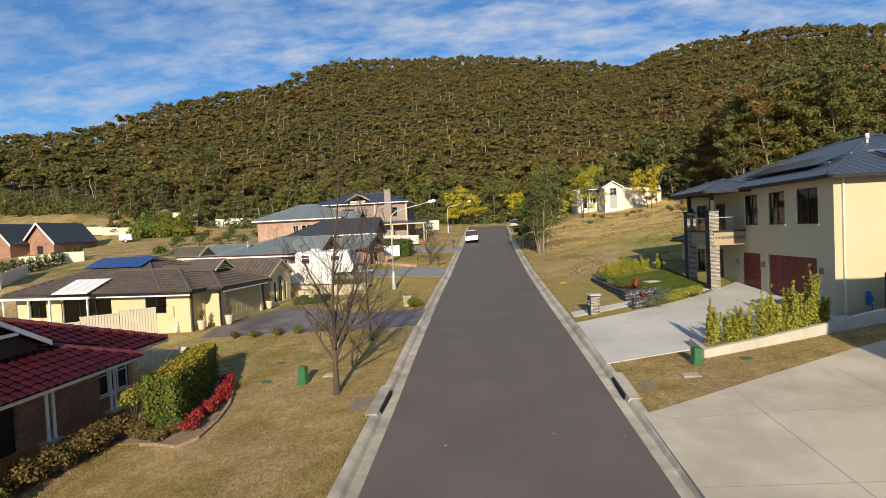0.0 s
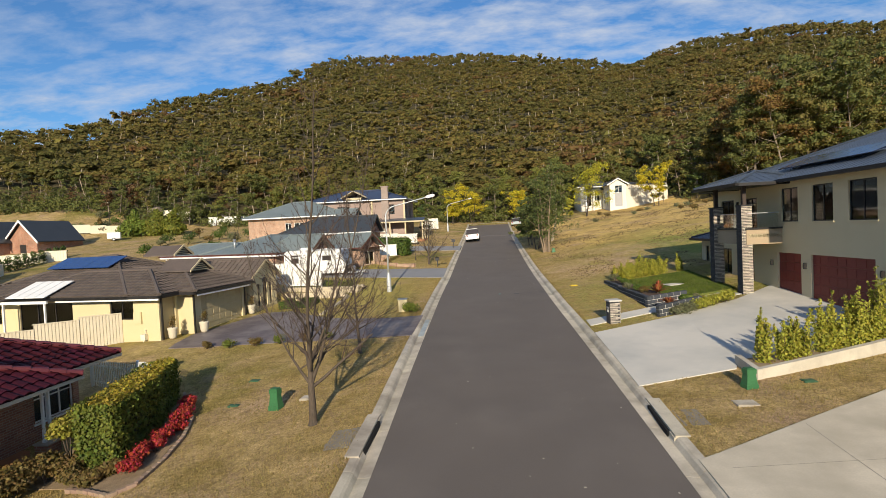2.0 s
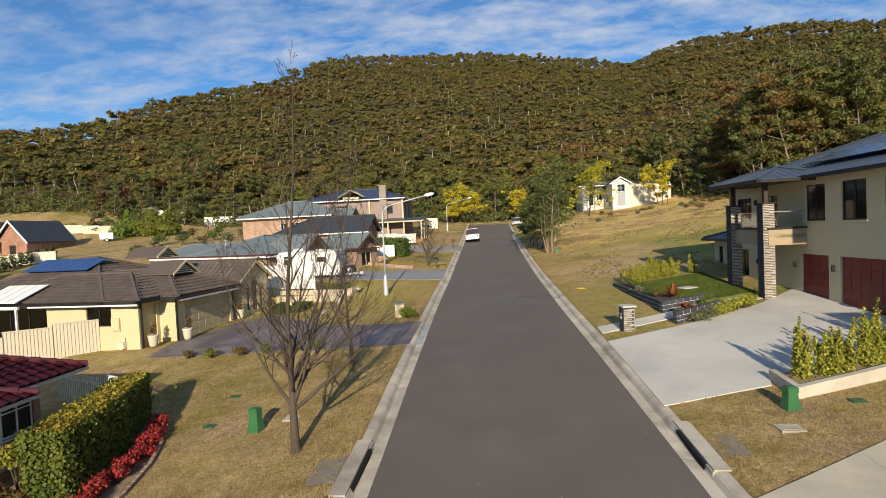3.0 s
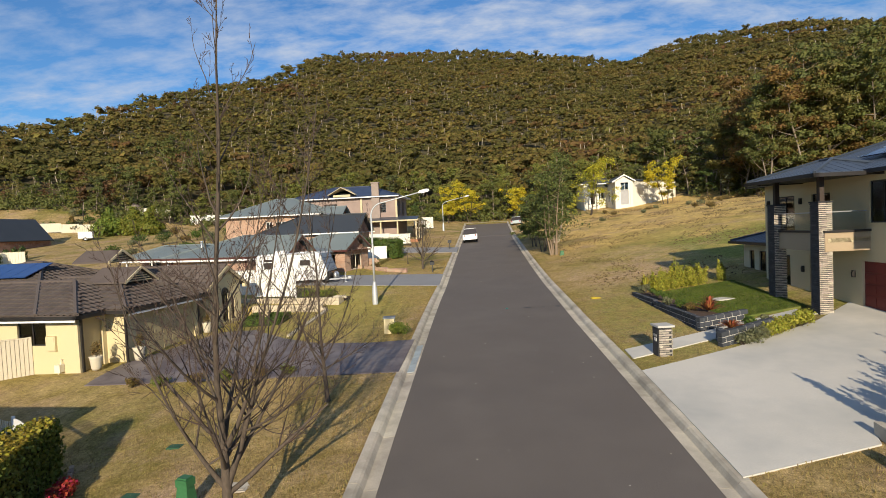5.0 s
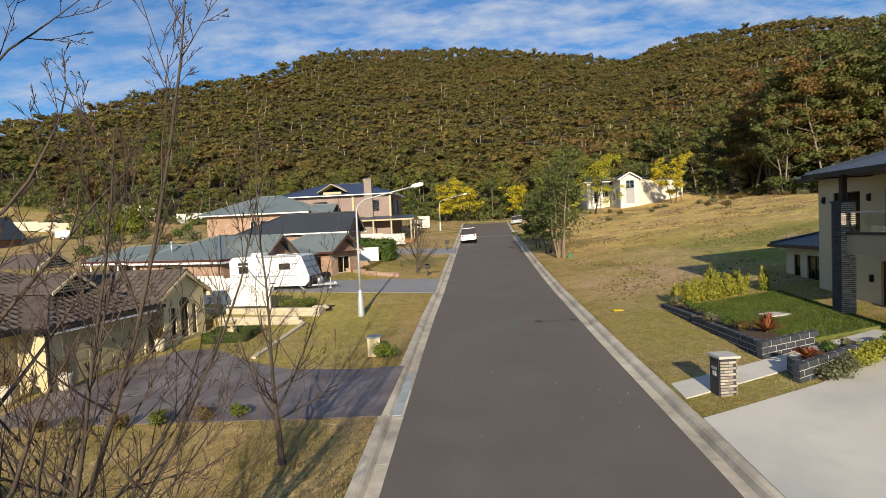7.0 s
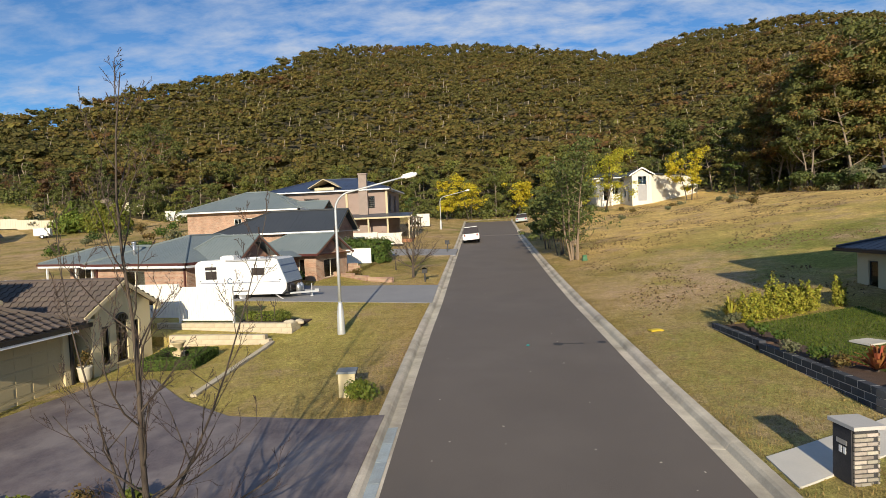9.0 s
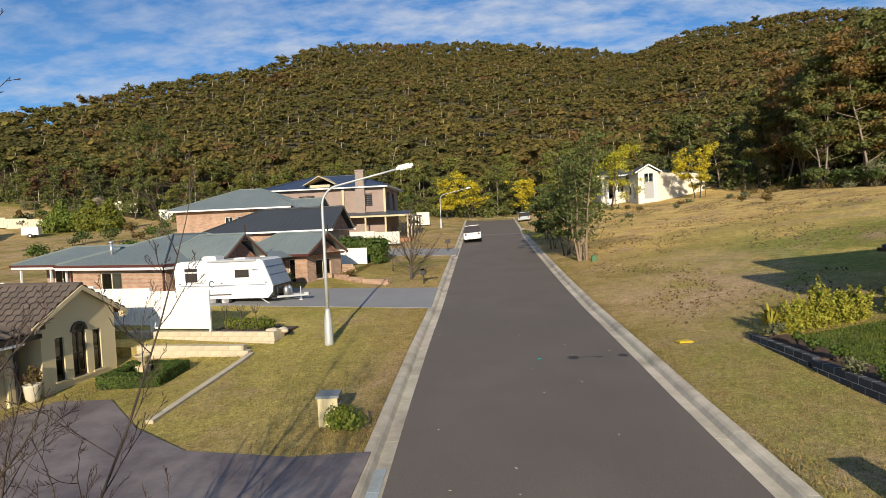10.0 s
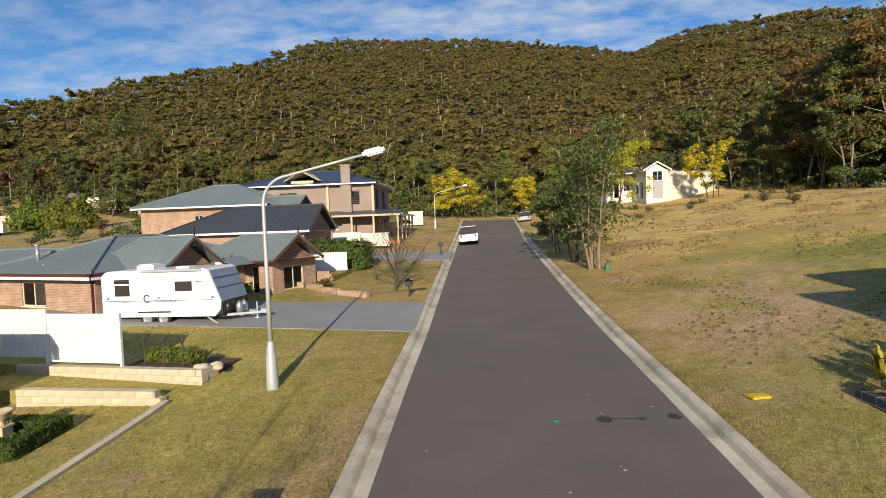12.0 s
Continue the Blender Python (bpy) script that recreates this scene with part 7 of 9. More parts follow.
def sawn_joint(a, b, lift=0.034):
    a, b = Vector((*a, 0)), Vector((*b, 0))
    d = (b - a).normalized()
    o = Vector((-d.y, d.x, 0)) * 0.008
    n = max(1, int((b - a).length))
    m = MB()
    for k in range(n + 1):
        p = a.lerp(b, k / n)
        for s in (-1, 1):
            q = p + o * s
            m.v.append((q.x, q.y, lawn_z(q.x, q.y) + lift))
    for k in range(n):
        m.f.append((2 * k, 2 * k + 1, 2 * k + 3, 2 * k + 2))
    tagged(new("sawn_joint", m.mesh("sawn_joint", JOINT)), "thin dark sawn joint in the concrete driveway", "joint", "sawn joints", kind="structure")


for a, b in (((7.0, 6.2), (7.0, 16.3)), ((10.6, 6.2), (10.6, 17.5)), ((14.4, 6.2), (14.4, 18.6)), ((4.1, 11.0), (20.0, 11.0)), ((4.2, 14.4), (20.0, 15.0))):
    sawn_joint(a, b)

# ---- trees near the road ----
bare_tree("bare_tree", -5.45, 17.35, 9.0, 5, "tall leafless street tree with upright twiggy leader", fork=0.95, reach=2.9, trunk_r=0.115, limbs=26, leaders=4, lean=(0.05, 0.0), fork_x=0.036)
bare_tree("bare_tree", -5.75, 24.0, 7.2, 12, "young leafless street tree with upright twiggy leader", fork=0.9, reach=2.1, trunk_r=0.075, limbs=24, leaders=2)
bare_tree("bare_tree", -6.3, 53.6, 4.6, 9, "bushy leafless tree beside the driveway", fork=0.45, reach=2.7, trunk_r=0.11, limbs=20, leaders=3)
bare_tree("bare_tree", -8.1, 57.1, 2.2, 15, "small leafless ornamental tree on the lawn", fork=0.8, reach=1.1, trunk_r=0.05, limbs=12, leaders=0)
gum_tree("acacia_tree", 5.5, 58.0, 11.6, 71, "tall multi-stemmed acacia tree with green foliage beside the kerb", ACACIA, mat("tan acacia bark", (0.30, 0.22, 0.15), (0.2, 0.15, 0.1), 0.9, 3, 20, 0.2), 0.16, 4200, 0.085, 5, 0.10, clump=0.72, limbs=12, flat=0.8)
gum_tree("acacia_tree", 4.7, 61.3, 7.2, 72, "multi-stemmed acacia tree with grey-green foliage beside the kerb", ACACIA, BARK_DARK, 0.12, 3600, 0.095, 4, 0.22)
gum_tree("acacia_tree", 4.6, 66.2, 6.4, 73, "low bushy acacia tree shading the kerb", ACACIA, BARK_DARK, 0.10, 3000, 0.10, 4, 0.24)
gum_tree("acacia_tree", 6.6, 66.5, 8.4, 74, "slender acacia tree with grey-green foliage", ACACIA, BARK, 0.25, 2600, 0.10, 3, 0.18)
gum_tree("acacia_tree", 4.9, 74.0, 5.0, 75, "low bushy acacia tree shading the kerb", ACACIA, BARK_DARK, 0.10, 2200, 0.11, 4, 0.24)
LIME_BLOSSOM = leafy("lime-yellow blossom", (0.46, 0.42, 0.035), (0.30, 0.30, 0.03), 0.25)
for k, (x, y, h) in enumerate(((-7.6, 106.5, 7.2), (-3.5, 107.5, 8.4), (15.9, 95.0, 10.5), (27.9, 95.0, 7.8), (4.5, 108.0, 7.0))):
    t = gum_tree("wattle_tree", x, y, h, 80 + k, "wattle tree in golden-yellow blossom", WATTLE if k != 2 else LIME_BLOSSOM, BARK_DARK, 0.16, 3200, 0.11, 2, 0.20, z=ground_z(x, y), clump=1.15, limbs=11, flat=0.8)
for k, (x, y, h, lf) in enumerate(((29.3, 96.3, 4.2, GREY_LEAF), (35.5, 98.0, 5.2, CONIFER), (38.5, 97.0, 4.2, GREY_LEAF), (42.5, 94.0, 3.8, GREY_LEAF), (45.5, 92.5, 4.4, CONIFER), (13.0, 93.0, 4.0, LIME), (8.5, 98.0, 5.0, ACACIA), (10.5, 88.0, 3.5, ACACIA), (-12, 96, 5.0, CONIFER), (-15.5, 95, 6.0, CONIFER), (-10.0, 84, 4.0, ACACIA))):
    gum_tree("sapling", x, y, h, 120 + k, "young tree on the dry slope", lf, BARK_DARK, 0.2, 900, 0.12, 1, 0.2, z=ground_z(x, y))
round_bush("low_shrub", 25.5, 73.0, 1.2, 1.0, 400, 0.07, BRONZE_LEAF, "scrubby brown shrub on the dry slope", "", ground_z(25.5, 73), 3)
for k in range(26):
    x, y = rnd.uniform(14, 44), rnd.uniform(78, 94)
    round_bush("scrub_tuft", x, y, rnd.uniform(0.6, 1.6), rnd.uniform(0.3, 0.8), 180, 0.08, BRONZE_LEAF if k % 3 else GREY_LEAF, "dry brown scrub tuft on the slope", "scrub tufts on the slope", ground_z(x, y), k)

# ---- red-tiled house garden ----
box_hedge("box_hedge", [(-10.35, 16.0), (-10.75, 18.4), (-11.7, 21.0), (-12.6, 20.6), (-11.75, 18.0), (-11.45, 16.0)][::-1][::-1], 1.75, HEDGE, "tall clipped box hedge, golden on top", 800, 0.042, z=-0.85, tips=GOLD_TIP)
for k in range(8):
    f = k / 7
    x, y = -9.75 - 0.75 * f * f, 15.75 + 3.9 * f
    round_bush("nandina_shrub", x, y, 0.62, 0.55, 900, 0.032, RED_LEAF, "low crimson-leaved shrub along the garden edge", "red shrubs along the edge", lawn_z(x, y), 20 + k)
ed = thing("garden_edging", Matrix(), "low brick garden edging round the hedge bed", "edging")
EDGE_M = mat("edging brick", (0.33, 0.24, 0.17), (0.26, 0.18, 0.13), 0.9, 4, 30, 0.2, obj=0.2)
eb = MB().box(-0.11, -0.05, -0.06, 0.11, 0.05, 0.09).mesh("brick", EDGE_M)
path_pts = [(-11.0, 15.1), (-10.4, 14.95), (-9.5, 14.55), (-9.1, 15.0), (-9.15, 16.2), (-9.45, 17.6), (-9.95, 18.9), (-10.7, 19.9), (-11.6, 21.2)]
for a, b in zip(path_pts, path_pts[1:]):
    a, b = Vector(a), Vector(b)
    n = max(1, round((b - a).length / 0.23))
    for k in range(n):
        p = a.lerp(b, (k + 0.5) / n)
        part("brick", eb, EDGE_M, ed, at=pose(p.x, p.y, lawn_z(p.x, p.y), 0, 0, math.degrees(math.atan2(b.y - a.y, b.x - a.x))))
pad("garden_soil", mat("dry tan mulch", (0.30, 0.22, 0.13), (0.19, 0.135, 0.08), 0.95, 5, 40, 0.6), [(-12.4, 15.5), (-11.0, 15.25), (-10.4, 15.1), (-9.5, 14.7), (-9.25, 15.1), (-9.3, 16.2), (-9.6, 17.6), (-10.1, 18.9), (-10.8, 19.8), (-11.7, 21.0), (-13.2, 20.6), (-13.0, 15.5)], "dry tan mulch under the hedge and shrubs", "garden bed", lift=0.02, thick=0.1)
for k, (x, y, w_, h) in enumerate(((-11.2, 15.5, 0.7, 0.5), (-10.6, 15.35, 0.6, 0.4), (-10.3, 15.7, 0.6, 0.4), (-11.5, 16.05, 0.8, 0.6), (-12.05, 15.7, 1.1, 0.85), (-12.35, 15.1, 1.2, 0.95), (-12.6, 14.4, 1.2, 0.95), (-12.75, 13.7, 1.2, 1.0), (-12.95, 13.0, 1.2, 1.0), (-13.1, 12.2, 1.2, 1.0), (-13.2, 11.4, 1.2, 1.0))):
    round_bush("bronze_shrub", x, y, w_, h, 1800, 0.04, BRONZE_LEAF, "brown-green winter shrub before the porch", "shrubs before the porch", lawn_z(x, y), 50 + k)
bush("standard_shrub", -12.3, 16.8, [(0, 0, 1.15, 0.42), (0.25, 0.1, 1.0, 0.36), (-0.28, -0.05, 1.0, 0.36), (0.05, -0.25, 1.1, 0.33)], 1500, 0.045, leafy("golden-green shrub leaf", (0.30, 0.27, 0.04), (0.16, 0.165, 0.03)), "bushy standard shrub with golden-green leaves")
bush("low_shrub", -12.9, 11.6, [(0, 0, 0.6, 0.5), (0.4, 0.1, 0.5, 0.4), (-0.4, 0, 0.5, 0.4)], 1300, 0.045, HEDGE, "golden-green shrub beside the porch")


def picket_fence(name, a, b, h, gap, w_, material, label, rails=(0.2, 0.8), round_top=True, z=None, wave=0.0, category="fence"):
    """Pickets on rails from a to b in plan."""
    a, b = Vector((*a, 0)), Vector((*b, 0))
    L = (b - a).length
    zb = min(lawn_z(a.x, a.y), lawn_z(b.x, b.y)) if z is None else z
    t = thing(name, pose(a.x, a.y, zb, 0, 0, math.degrees(math.atan2(b.y - a.y, b.x - a.x))), label, category)
    n = int(L / gap)
    for k in range(n + 1):
        x = k * L / n
        hh = h + wave * math.sin(math.pi * k / n)
        part("picket", MB().box(x - w_ / 2, -0.012, 0.05, x + w_ / 2, 0.012, hh), material, t)
    for f in rails:
        part("rail", MB().box(-0.02, 0.012, h * f - 0.03, L + 0.02, 0.045, h * f + 0.03), material, t)
    for x in (-0.05, L + 0.05):
        part("post", MB().box(x - 0.04, -0.03, -0.3, x + 0.04, 0.05, h + 0.05), material, t)
    return t


picket_fence("picket_gate", (-13.85, 21.95), (-12.4, 20.95), 1.15, 0.11, 0.035, WHITE, "white metal picket gate beside the hedge", wave=0.08, category="gate")
picket_fence("picket_fence", (-16.6, 23.0), (-13.95, 22.0), 1.1, 0.11, 0.03, CREAM_STEEL, "cream metal picket fence beside the brick house")


def steel_fence(name, pts, h, material, label, panel=2.35, rib=0.16, zfun=lawn_z, base=0.0, top_step=0.0, drop=0.15):
    """Sheet-steel fence: posts and ribbed panels, stepped with the ground."""
    t = thing(name, Matrix(), label, "fence")
    for a, b in zip(pts, pts[1:]):
        a, b = Vector((*a, 0)), Vector((*b, 0))
        L = (b - a).length
        n = max(1, round(L / panel))
        ang = math.degrees(math.atan2(b.y - a.y, b.x - a.x))
        for k in range(n):
            p, q_ = a.lerp(b, k / n), a.lerp(b, (k + 1) / n)
            l = (q_ - p).length
            z0, z1 = zfun(p.x, p.y) + base, zfun(q_.x, q_.y) + base
            zz = max(z0, z1)
            m = MB()
            x, pr = 0.03, []
            while x < l - 0.03:
                pr += [(x, -0.012), (min(x + rib * 0.5, l - 0.03), -0.012), (min(x + rib * 0.55, l - 0.03), 0.012), (min(x + rib * 0.95, l - 0.03), 0.012)]
                x += rib
            for xx, yy_ in pr:
                m.v += [(xx, yy_, -drop), (xx, yy_, h), (xx, yy_ + 0.006, -drop), (xx, yy_ + 0.006, h)]
            for r_ in range(len(pr) - 1):
                i_ = 4 * r_
                m.f += [(i_, i_ + 4, i_ + 5, i_ + 1), (i_ + 6, i_ + 2, i_ + 3, i_ + 7), (i_ + 1, i_ + 5, i_ + 7, i_ + 3)]
            pn = part("panel", m, material, t, at=pose(p.x, p.y, zz, 0, 0, ang))
            part("rail", MB().box(0, -0.03, h, l, 0.035, h + 0.05), material, pn)
            part("rail", MB().box(0, -0.02, -drop, l, 0.03, -drop + 0.06), material, pn)
            part("post", MB().box(-0.035, -0.035, -0.5, 0.035, 0.045, h + 0.06), material, t, at=pose(p.x, p.y, zz, 0, 0, ang))
    return t


steel_fence("steel_fence", [(-19.5, 28.72), (-24.0, 25.6)], 1.5, mat("weathered cream sheet", (0.58, 0.52, 0.40), (0.50, 0.45, 0.34), 0.6, 0.8, 12, 0.03), "cream ribbed steel fence beside the yellow house", 1.9, 0.14)

# ---- yellow house garden ----
POT = mat("cream glazed pot", (0.62, 0.57, 0.45), (0.54, 0.49, 0.38), 0.5, 3, 20, 0.05)
for k, (x, y, s) in enumerate(((-16.75, 28.75, 1.0), (-15.7, 29.9, 1.0), (-15.25, 34.6, 0.95), (-15.5, 35.1, 0.7))):
    z = 0.06 + 0.10 * (y - 28.6) / 3 + 0.02
    z = lawn_z(x, y) + 0.03
    t = thing("pot_plant", pose(x, y, z), "tall cream pot with a dry-leaved plant", "pot plant", "pots before the house")
    part("pot", MB().lathe([(0.15 * s, 0.0), (0.19 * s, 0.1), (0.24 * s, 0.5 * s), (0.26 * s, 0.56 * s), (0.22 * s, 0.57 * s), (0.20 * s, 0.48 * s)], 14), POT, t, smooth=True)
    nrp = np.random.default_rng(k)
    part("foliage", quads_mesh("foliage", leaf_cloud(nrp, [(0, 0, 0.8 * s, 0.2 * s), (0.06, 0.05, 1.0 * s, 0.16 * s)], 260, 0.035, 1.2, 0.2), BRONZE_LEAF), BRONZE_LEAF, t)
    part("stem", MB().tube([(0, 0, 0.45 * s), (0.02, 0, 0.9 * s)], [0.02, 0.01], 5), BARK_DARK, t)
for k, (x, y, w_) in enumerate(((-8.0, 27.0, 0.6), (-9.0, 26.95, 0.7), (-10.15, 26.85, 0.7), (-11.3, 26.75, 0.7), (-12.5, 26.75, 0.6), (-13.7, 26.9, 0.5))):
    round_bush("low_shrub", x, y - 0.35, w_, 0.45, 520, 0.035, BRONZE_LEAF if k % 2 else HEDGE, "small rounded bronze-green shrub along the slate driveway", "shrubs along the slate driveway", None, 70 + k)
lb_ = thing("letterbox", pose(-5.3, 32.0, lawn_z(-5.3, 32.0), 0, 0, 6), "cream rendered letterbox with blue-grey cap beside the kerb", "letterbox")
part("body", MB().box(-0.23, -0.20, -0.1, 0.23, 0.20, 0.66), YELLOW, lb_)
part("capstone", MB().box(-0.27, -0.24, 0.66, 0.27, 0.24, 0.72), mat("blue-grey cap", (0.20, 0.23, 0.25), (0.16, 0.18, 0.2), 0.6), lb_)
part("letter_plate", MB().box(0.23, -0.16, 0.34, 0.245, 0.16, 0.60), DARK_FRAME, lb_)
part("plain_bar", MB().box(0.246, -0.11, 0.40, 0.251, -0.02, 0.50).box(0.246, 0.03, 0.40, 0.251, 0.12, 0.50), WHITE, lb_)
round_bush("ball_shrub", -4.83, 31.6, 0.95, 0.62, 1500, 0.035, BOX_GREEN, "green clipped ball shrub at the letterbox", "", None, 5)
# urn within a square hedge
ur = thing("garden_urn", pose(-12.85, 36.3, lawn_z(-12.85, 36.3)), "sandstone pedestal urn inside a clipped hedge", "urn")
SAND = mat("sandstone", (0.58, 0.47, 0.29), (0.48, 0.38, 0.23), 0.9, 3, 30, 0.2, obj=0.12)
part("pedestal", MB().box(-0.19, -0.19, -0.05, 0.19, 0.19, 0.08).box(-0.14, -0.14, 0.08, 0.14, 0.14, 0.42).box(-0.17, -0.17, 0.42, 0.17, 0.17, 0.47), SAND, ur)
part("bowl", MB().lathe([(0.10, 0.47), (0.05, 0.54), (0.06, 0.58), (0.17, 0.66), (0.21, 0.76), (0.27, 0.80), (0.27, 0.83), (0.20, 0.83), (0.17, 0.74)], 18), SAND, ur, smooth=True)
for a in ((-13.85, 35.4, -11.75, 35.8), (-13.85, 36.7, -11.75, 37.1), (-13.85, 35.8, -13.45, 36.7), (-12.15, 35.8, -11.75, 36.7)):
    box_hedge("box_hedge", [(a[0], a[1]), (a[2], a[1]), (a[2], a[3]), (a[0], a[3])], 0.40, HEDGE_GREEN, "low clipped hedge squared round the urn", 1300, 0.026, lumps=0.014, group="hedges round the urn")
# sandstone block walls and terraces
SANDB = mat("sandstone block", (0.60, 0.52, 0.38), (0.50, 0.43, 0.31), 0.9, 4, 40, 0.25, obj=0.07, c=(0.46, 0.40, 0.30), big=1.5)
SANDM = mat("sandstone joint", (0.46, 0.39, 0.28), (0.38, 0.32, 0.23), 0.95, 8, 40, 0.2)
rw1 = thing("retaining_wall", Matrix(), "upper sandstone block retaining wall under the white fence", "retaining wall", "sandstone walls")
block_wall(rw1, (-16.4, 40.45), (-9.75, 39.55), 3, 0.83, 0.0, 0.5, 0.19, 0.25, SANDB, SANDM)
block_wall(rw1, (-9.75, 39.55), (-9.6, 40.55), 3, 0.83, 0.0, 0.5, 0.19, 0.25, SANDB, SANDM)
rw2 = thing("retaining_wall", Matrix(), "lower sandstone block retaining wall above the hedge garden", "retaining wall", "sandstone walls")
block_wall(rw2, (-14.7, 38.62), (-10.2, 38.3), 4, 0.42, 0.0, 0.5, 0.19, 0.25, SANDB, SANDM)
eg = thing("lawn_edging", Matrix(), "sandstone edging strip across the lawn", "edging")
for k in range(7):
    ya, yb = 32.5 + 0.85 * k, 32.5 + 0.85 * (k + 1) - 0.01
    z0, z1 = lawn_z(-10.2, ya), lawn_z(-10.2, yb)
    part("edge_stone", MB().slab([(-10.26, ya, z0 + 0.09), (-10.06, ya, z0 + 0.09), (-10.06, yb, z1 + 0.09), (-10.26, yb, z1 + 0.09)], 0.2), SANDB, eg)
tz = MB().slab([(-10.3, 38.45, 0.90), (-9.8, 39.57, 0.94), (-16.4, 40.4, 1.16), (-16.4, 38.9, 1.16)], 0.7)
solid("terrace", tz, GRASS, Matrix(), "grassy terrace strip between the sandstone walls", "terrace", kind="structure")
solid("garden_bed", MB().slab([(-12.7, 40.02, 1.30), (-9.75, 39.6, 1.30), (-9.5, 41.6, 1.22), (-12.7, 42.2, 1.25)], 0.5), MULCH, Matrix(), "mulched bed above the sandstone wall", "garden bed", kind="structure")
solid("lawn_bank", MB().slab([(-25, 41.7, 1.45), (-12.7, 40.1, 1.36), (-12.7, 42.6, 1.26), (-25, 44.0, 1.35)], 0.6), GRASS, Matrix(), "grass bank behind the white fence", "lawn", kind="structure")
WHITE_STEEL = mat("white steel sheet", (0.84, 0.83, 0.79), (0.78, 0.77, 0.73), 0.45, 0.6, 8, 0.02)
steel_fence("steel_fence", [(-12.55, 40.1), (-18.0, 40.85), (-25.0, 41.8)], 1.42, WHITE_STEEL, "white sheet-steel fence on the sandstone wall", 2.4, 0.12, zfun=lambda x, y: 1.42 + 0.05 * (-12.55 - x), drop=0.06)
for k, (x, y) in enumerate(((-12.2, 40.65), (-11.5, 40.55), (-10.85, 40.5))):
    t = thing("standard_rose", pose(x, y, 1.28), "pruned bare standard rose in the mulched bed", "rose bush", "standard roses")
    part("stem", MB().tube([(0, 0, -0.05), (0.01, 0, 0.75)], [0.025, 0.02], 6), BARK_DARK, t)
    cr = MB()
    for j in range(9):
        a = j * 0.7
        cr.tube([(0, 0, 0.7), (0.1 * math.cos(a), 0.1 * math.sin(a), 0.82), (0.18 * math.cos(a), 0.18 * math.sin(a), 1.0 + 0.04 * (j % 3))], [0.012, 0.01, 0.006], 5)
    part("canes", cr, BARK_DARK, t)
box_hedge("box_hedge", [(-12.5, 41.15), (-10.9, 40.9), (-10.9, 41.35), (-12.5, 41.6)], 0.4, BOX_GREEN, "low clipped hedge behind the roses", 900, 0.032, z=1.24, lumps=0.03)
round_bush("ball_shrub", -10.45, 40.55, 0.85, 0.6, 1300, 0.035, HEDGE, "rounded green shrub at the end of the bed", "", 1.26, 6)
for k, (x, y, s) in enumerate(((-9.9, 39.95, 0.22), (-9.65, 40.3, 0.18), (-10.15, 40.15, 0.15), (-9.5, 40.05, 0.14))):
    rk = bmesh.new()
    bmesh.ops.create_icosphere(rk, subdivisions=2, radius=s)
    for v in rk.verts:
        v.co *= 1 + 0.25 * noise.noise(v.co * 6 + Vector((k * 3, 0, 0)))
        v.co.z *= 0.6
    me = bpy.data.meshes.new("rock"); rk.to_mesh(me); rk.free()
    me.materials.append(SANDB)
    ob = tagged(new("rock", me), "weathered sandstone rock in the garden bed", "rock", "rocks in the bed")
    ob.matrix_world = pose(x, y, 1.30 + s * 0.3, 0, 0, 40 * k)


# ---- dry tussocks and low scrub over the slope ----
TR = np.random.default_rng(77)
TUSSOCK = leafy("dry tussock blade", (0.17, 0.115, 0.05), (0.09, 0.062, 0.03), 0.45, 0.2)
cs, ns = [], []
while len(cs) < 9000:
    x, y = TR.uniform(5, 46), 36 + 60 * TR.uniform() ** 0.8
    if noise.noise((x / 5, y / 5, 4.0)) + 0.5 * noise.noise((x / 1.3, y / 1.3, 8.0)) < 0.08 or x < road_mid(y) + 5 or (x < 15 and y < 39):
        continue
    cs.append((x, y, lawn_z(x, y) + 0.03)); ns.append((TR.normal() * 0.5, -1.0, 0.5 + 0.4 * TR.normal()))
tagged(new("dry_tussocks", quads_mesh("dry_tussocks", leaf_quads(TR, np.array(cs), np.array(ns), 0.055), TUSSOCK)), "dry brown grass tussocks scattered over the slope", "grass", kind="stuff")


# ---- caravan ----
VAN_W = mat("white caravan skin", (0.82, 0.82, 0.81), (0.77, 0.77, 0.76), 0.3, 0.8, 6, 0.02, coat=0.3)
DARK_TRIM = mat("black plastic", (0.02, 0.02, 0.022), (0.028, 0.028, 0.03), 0.5)
RUBBER = mat("tyre rubber", (0.018, 0.018, 0.018), (0.026, 0.025, 0.025), 0.85, 5, 40, 0.2)
RIM = mat("alloy wheel", (0.6, 0.6, 0.62), (0.5, 0.5, 0.52), 0.35, 3, 20, 0.02, metal=0.7)
DARK_GLASS = mat("smoked window", (0.055, 0.045, 0.042), (0.04, 0.034, 0.032), 0.12, 2, 8, 0, spec=0.7)
VAN_BLUE = mat("blue-grey van decal", (0.08, 0.13, 0.24), (0.06, 0.10, 0.19), 0.4)
VAN_GREY = mat("silver van decal", (0.45, 0.46, 0.48), (0.40, 0.41, 0.43), 0.35)


def prism(mb, prof, y0, y1, m=None):
    """A side profile (x, z) carried from y0 to y1."""
    n, i = len(prof), len(mb.v)
    vs = [(x, y0, z) for x, z in prof] + [(x, y1, z) for x, z in prof]
    mb.v += [tuple(m @ Vector(v)) for v in vs] if m else vs
    mb.f += [tuple(range(i, i + n)), tuple(range(i + 2 * n - 1, i + n - 1, -1))]
    for k in range(n):
        j = (k + 1) % n
        mb.f.append((i + k, i + n + k, i + n + j, i + j))
    return mb


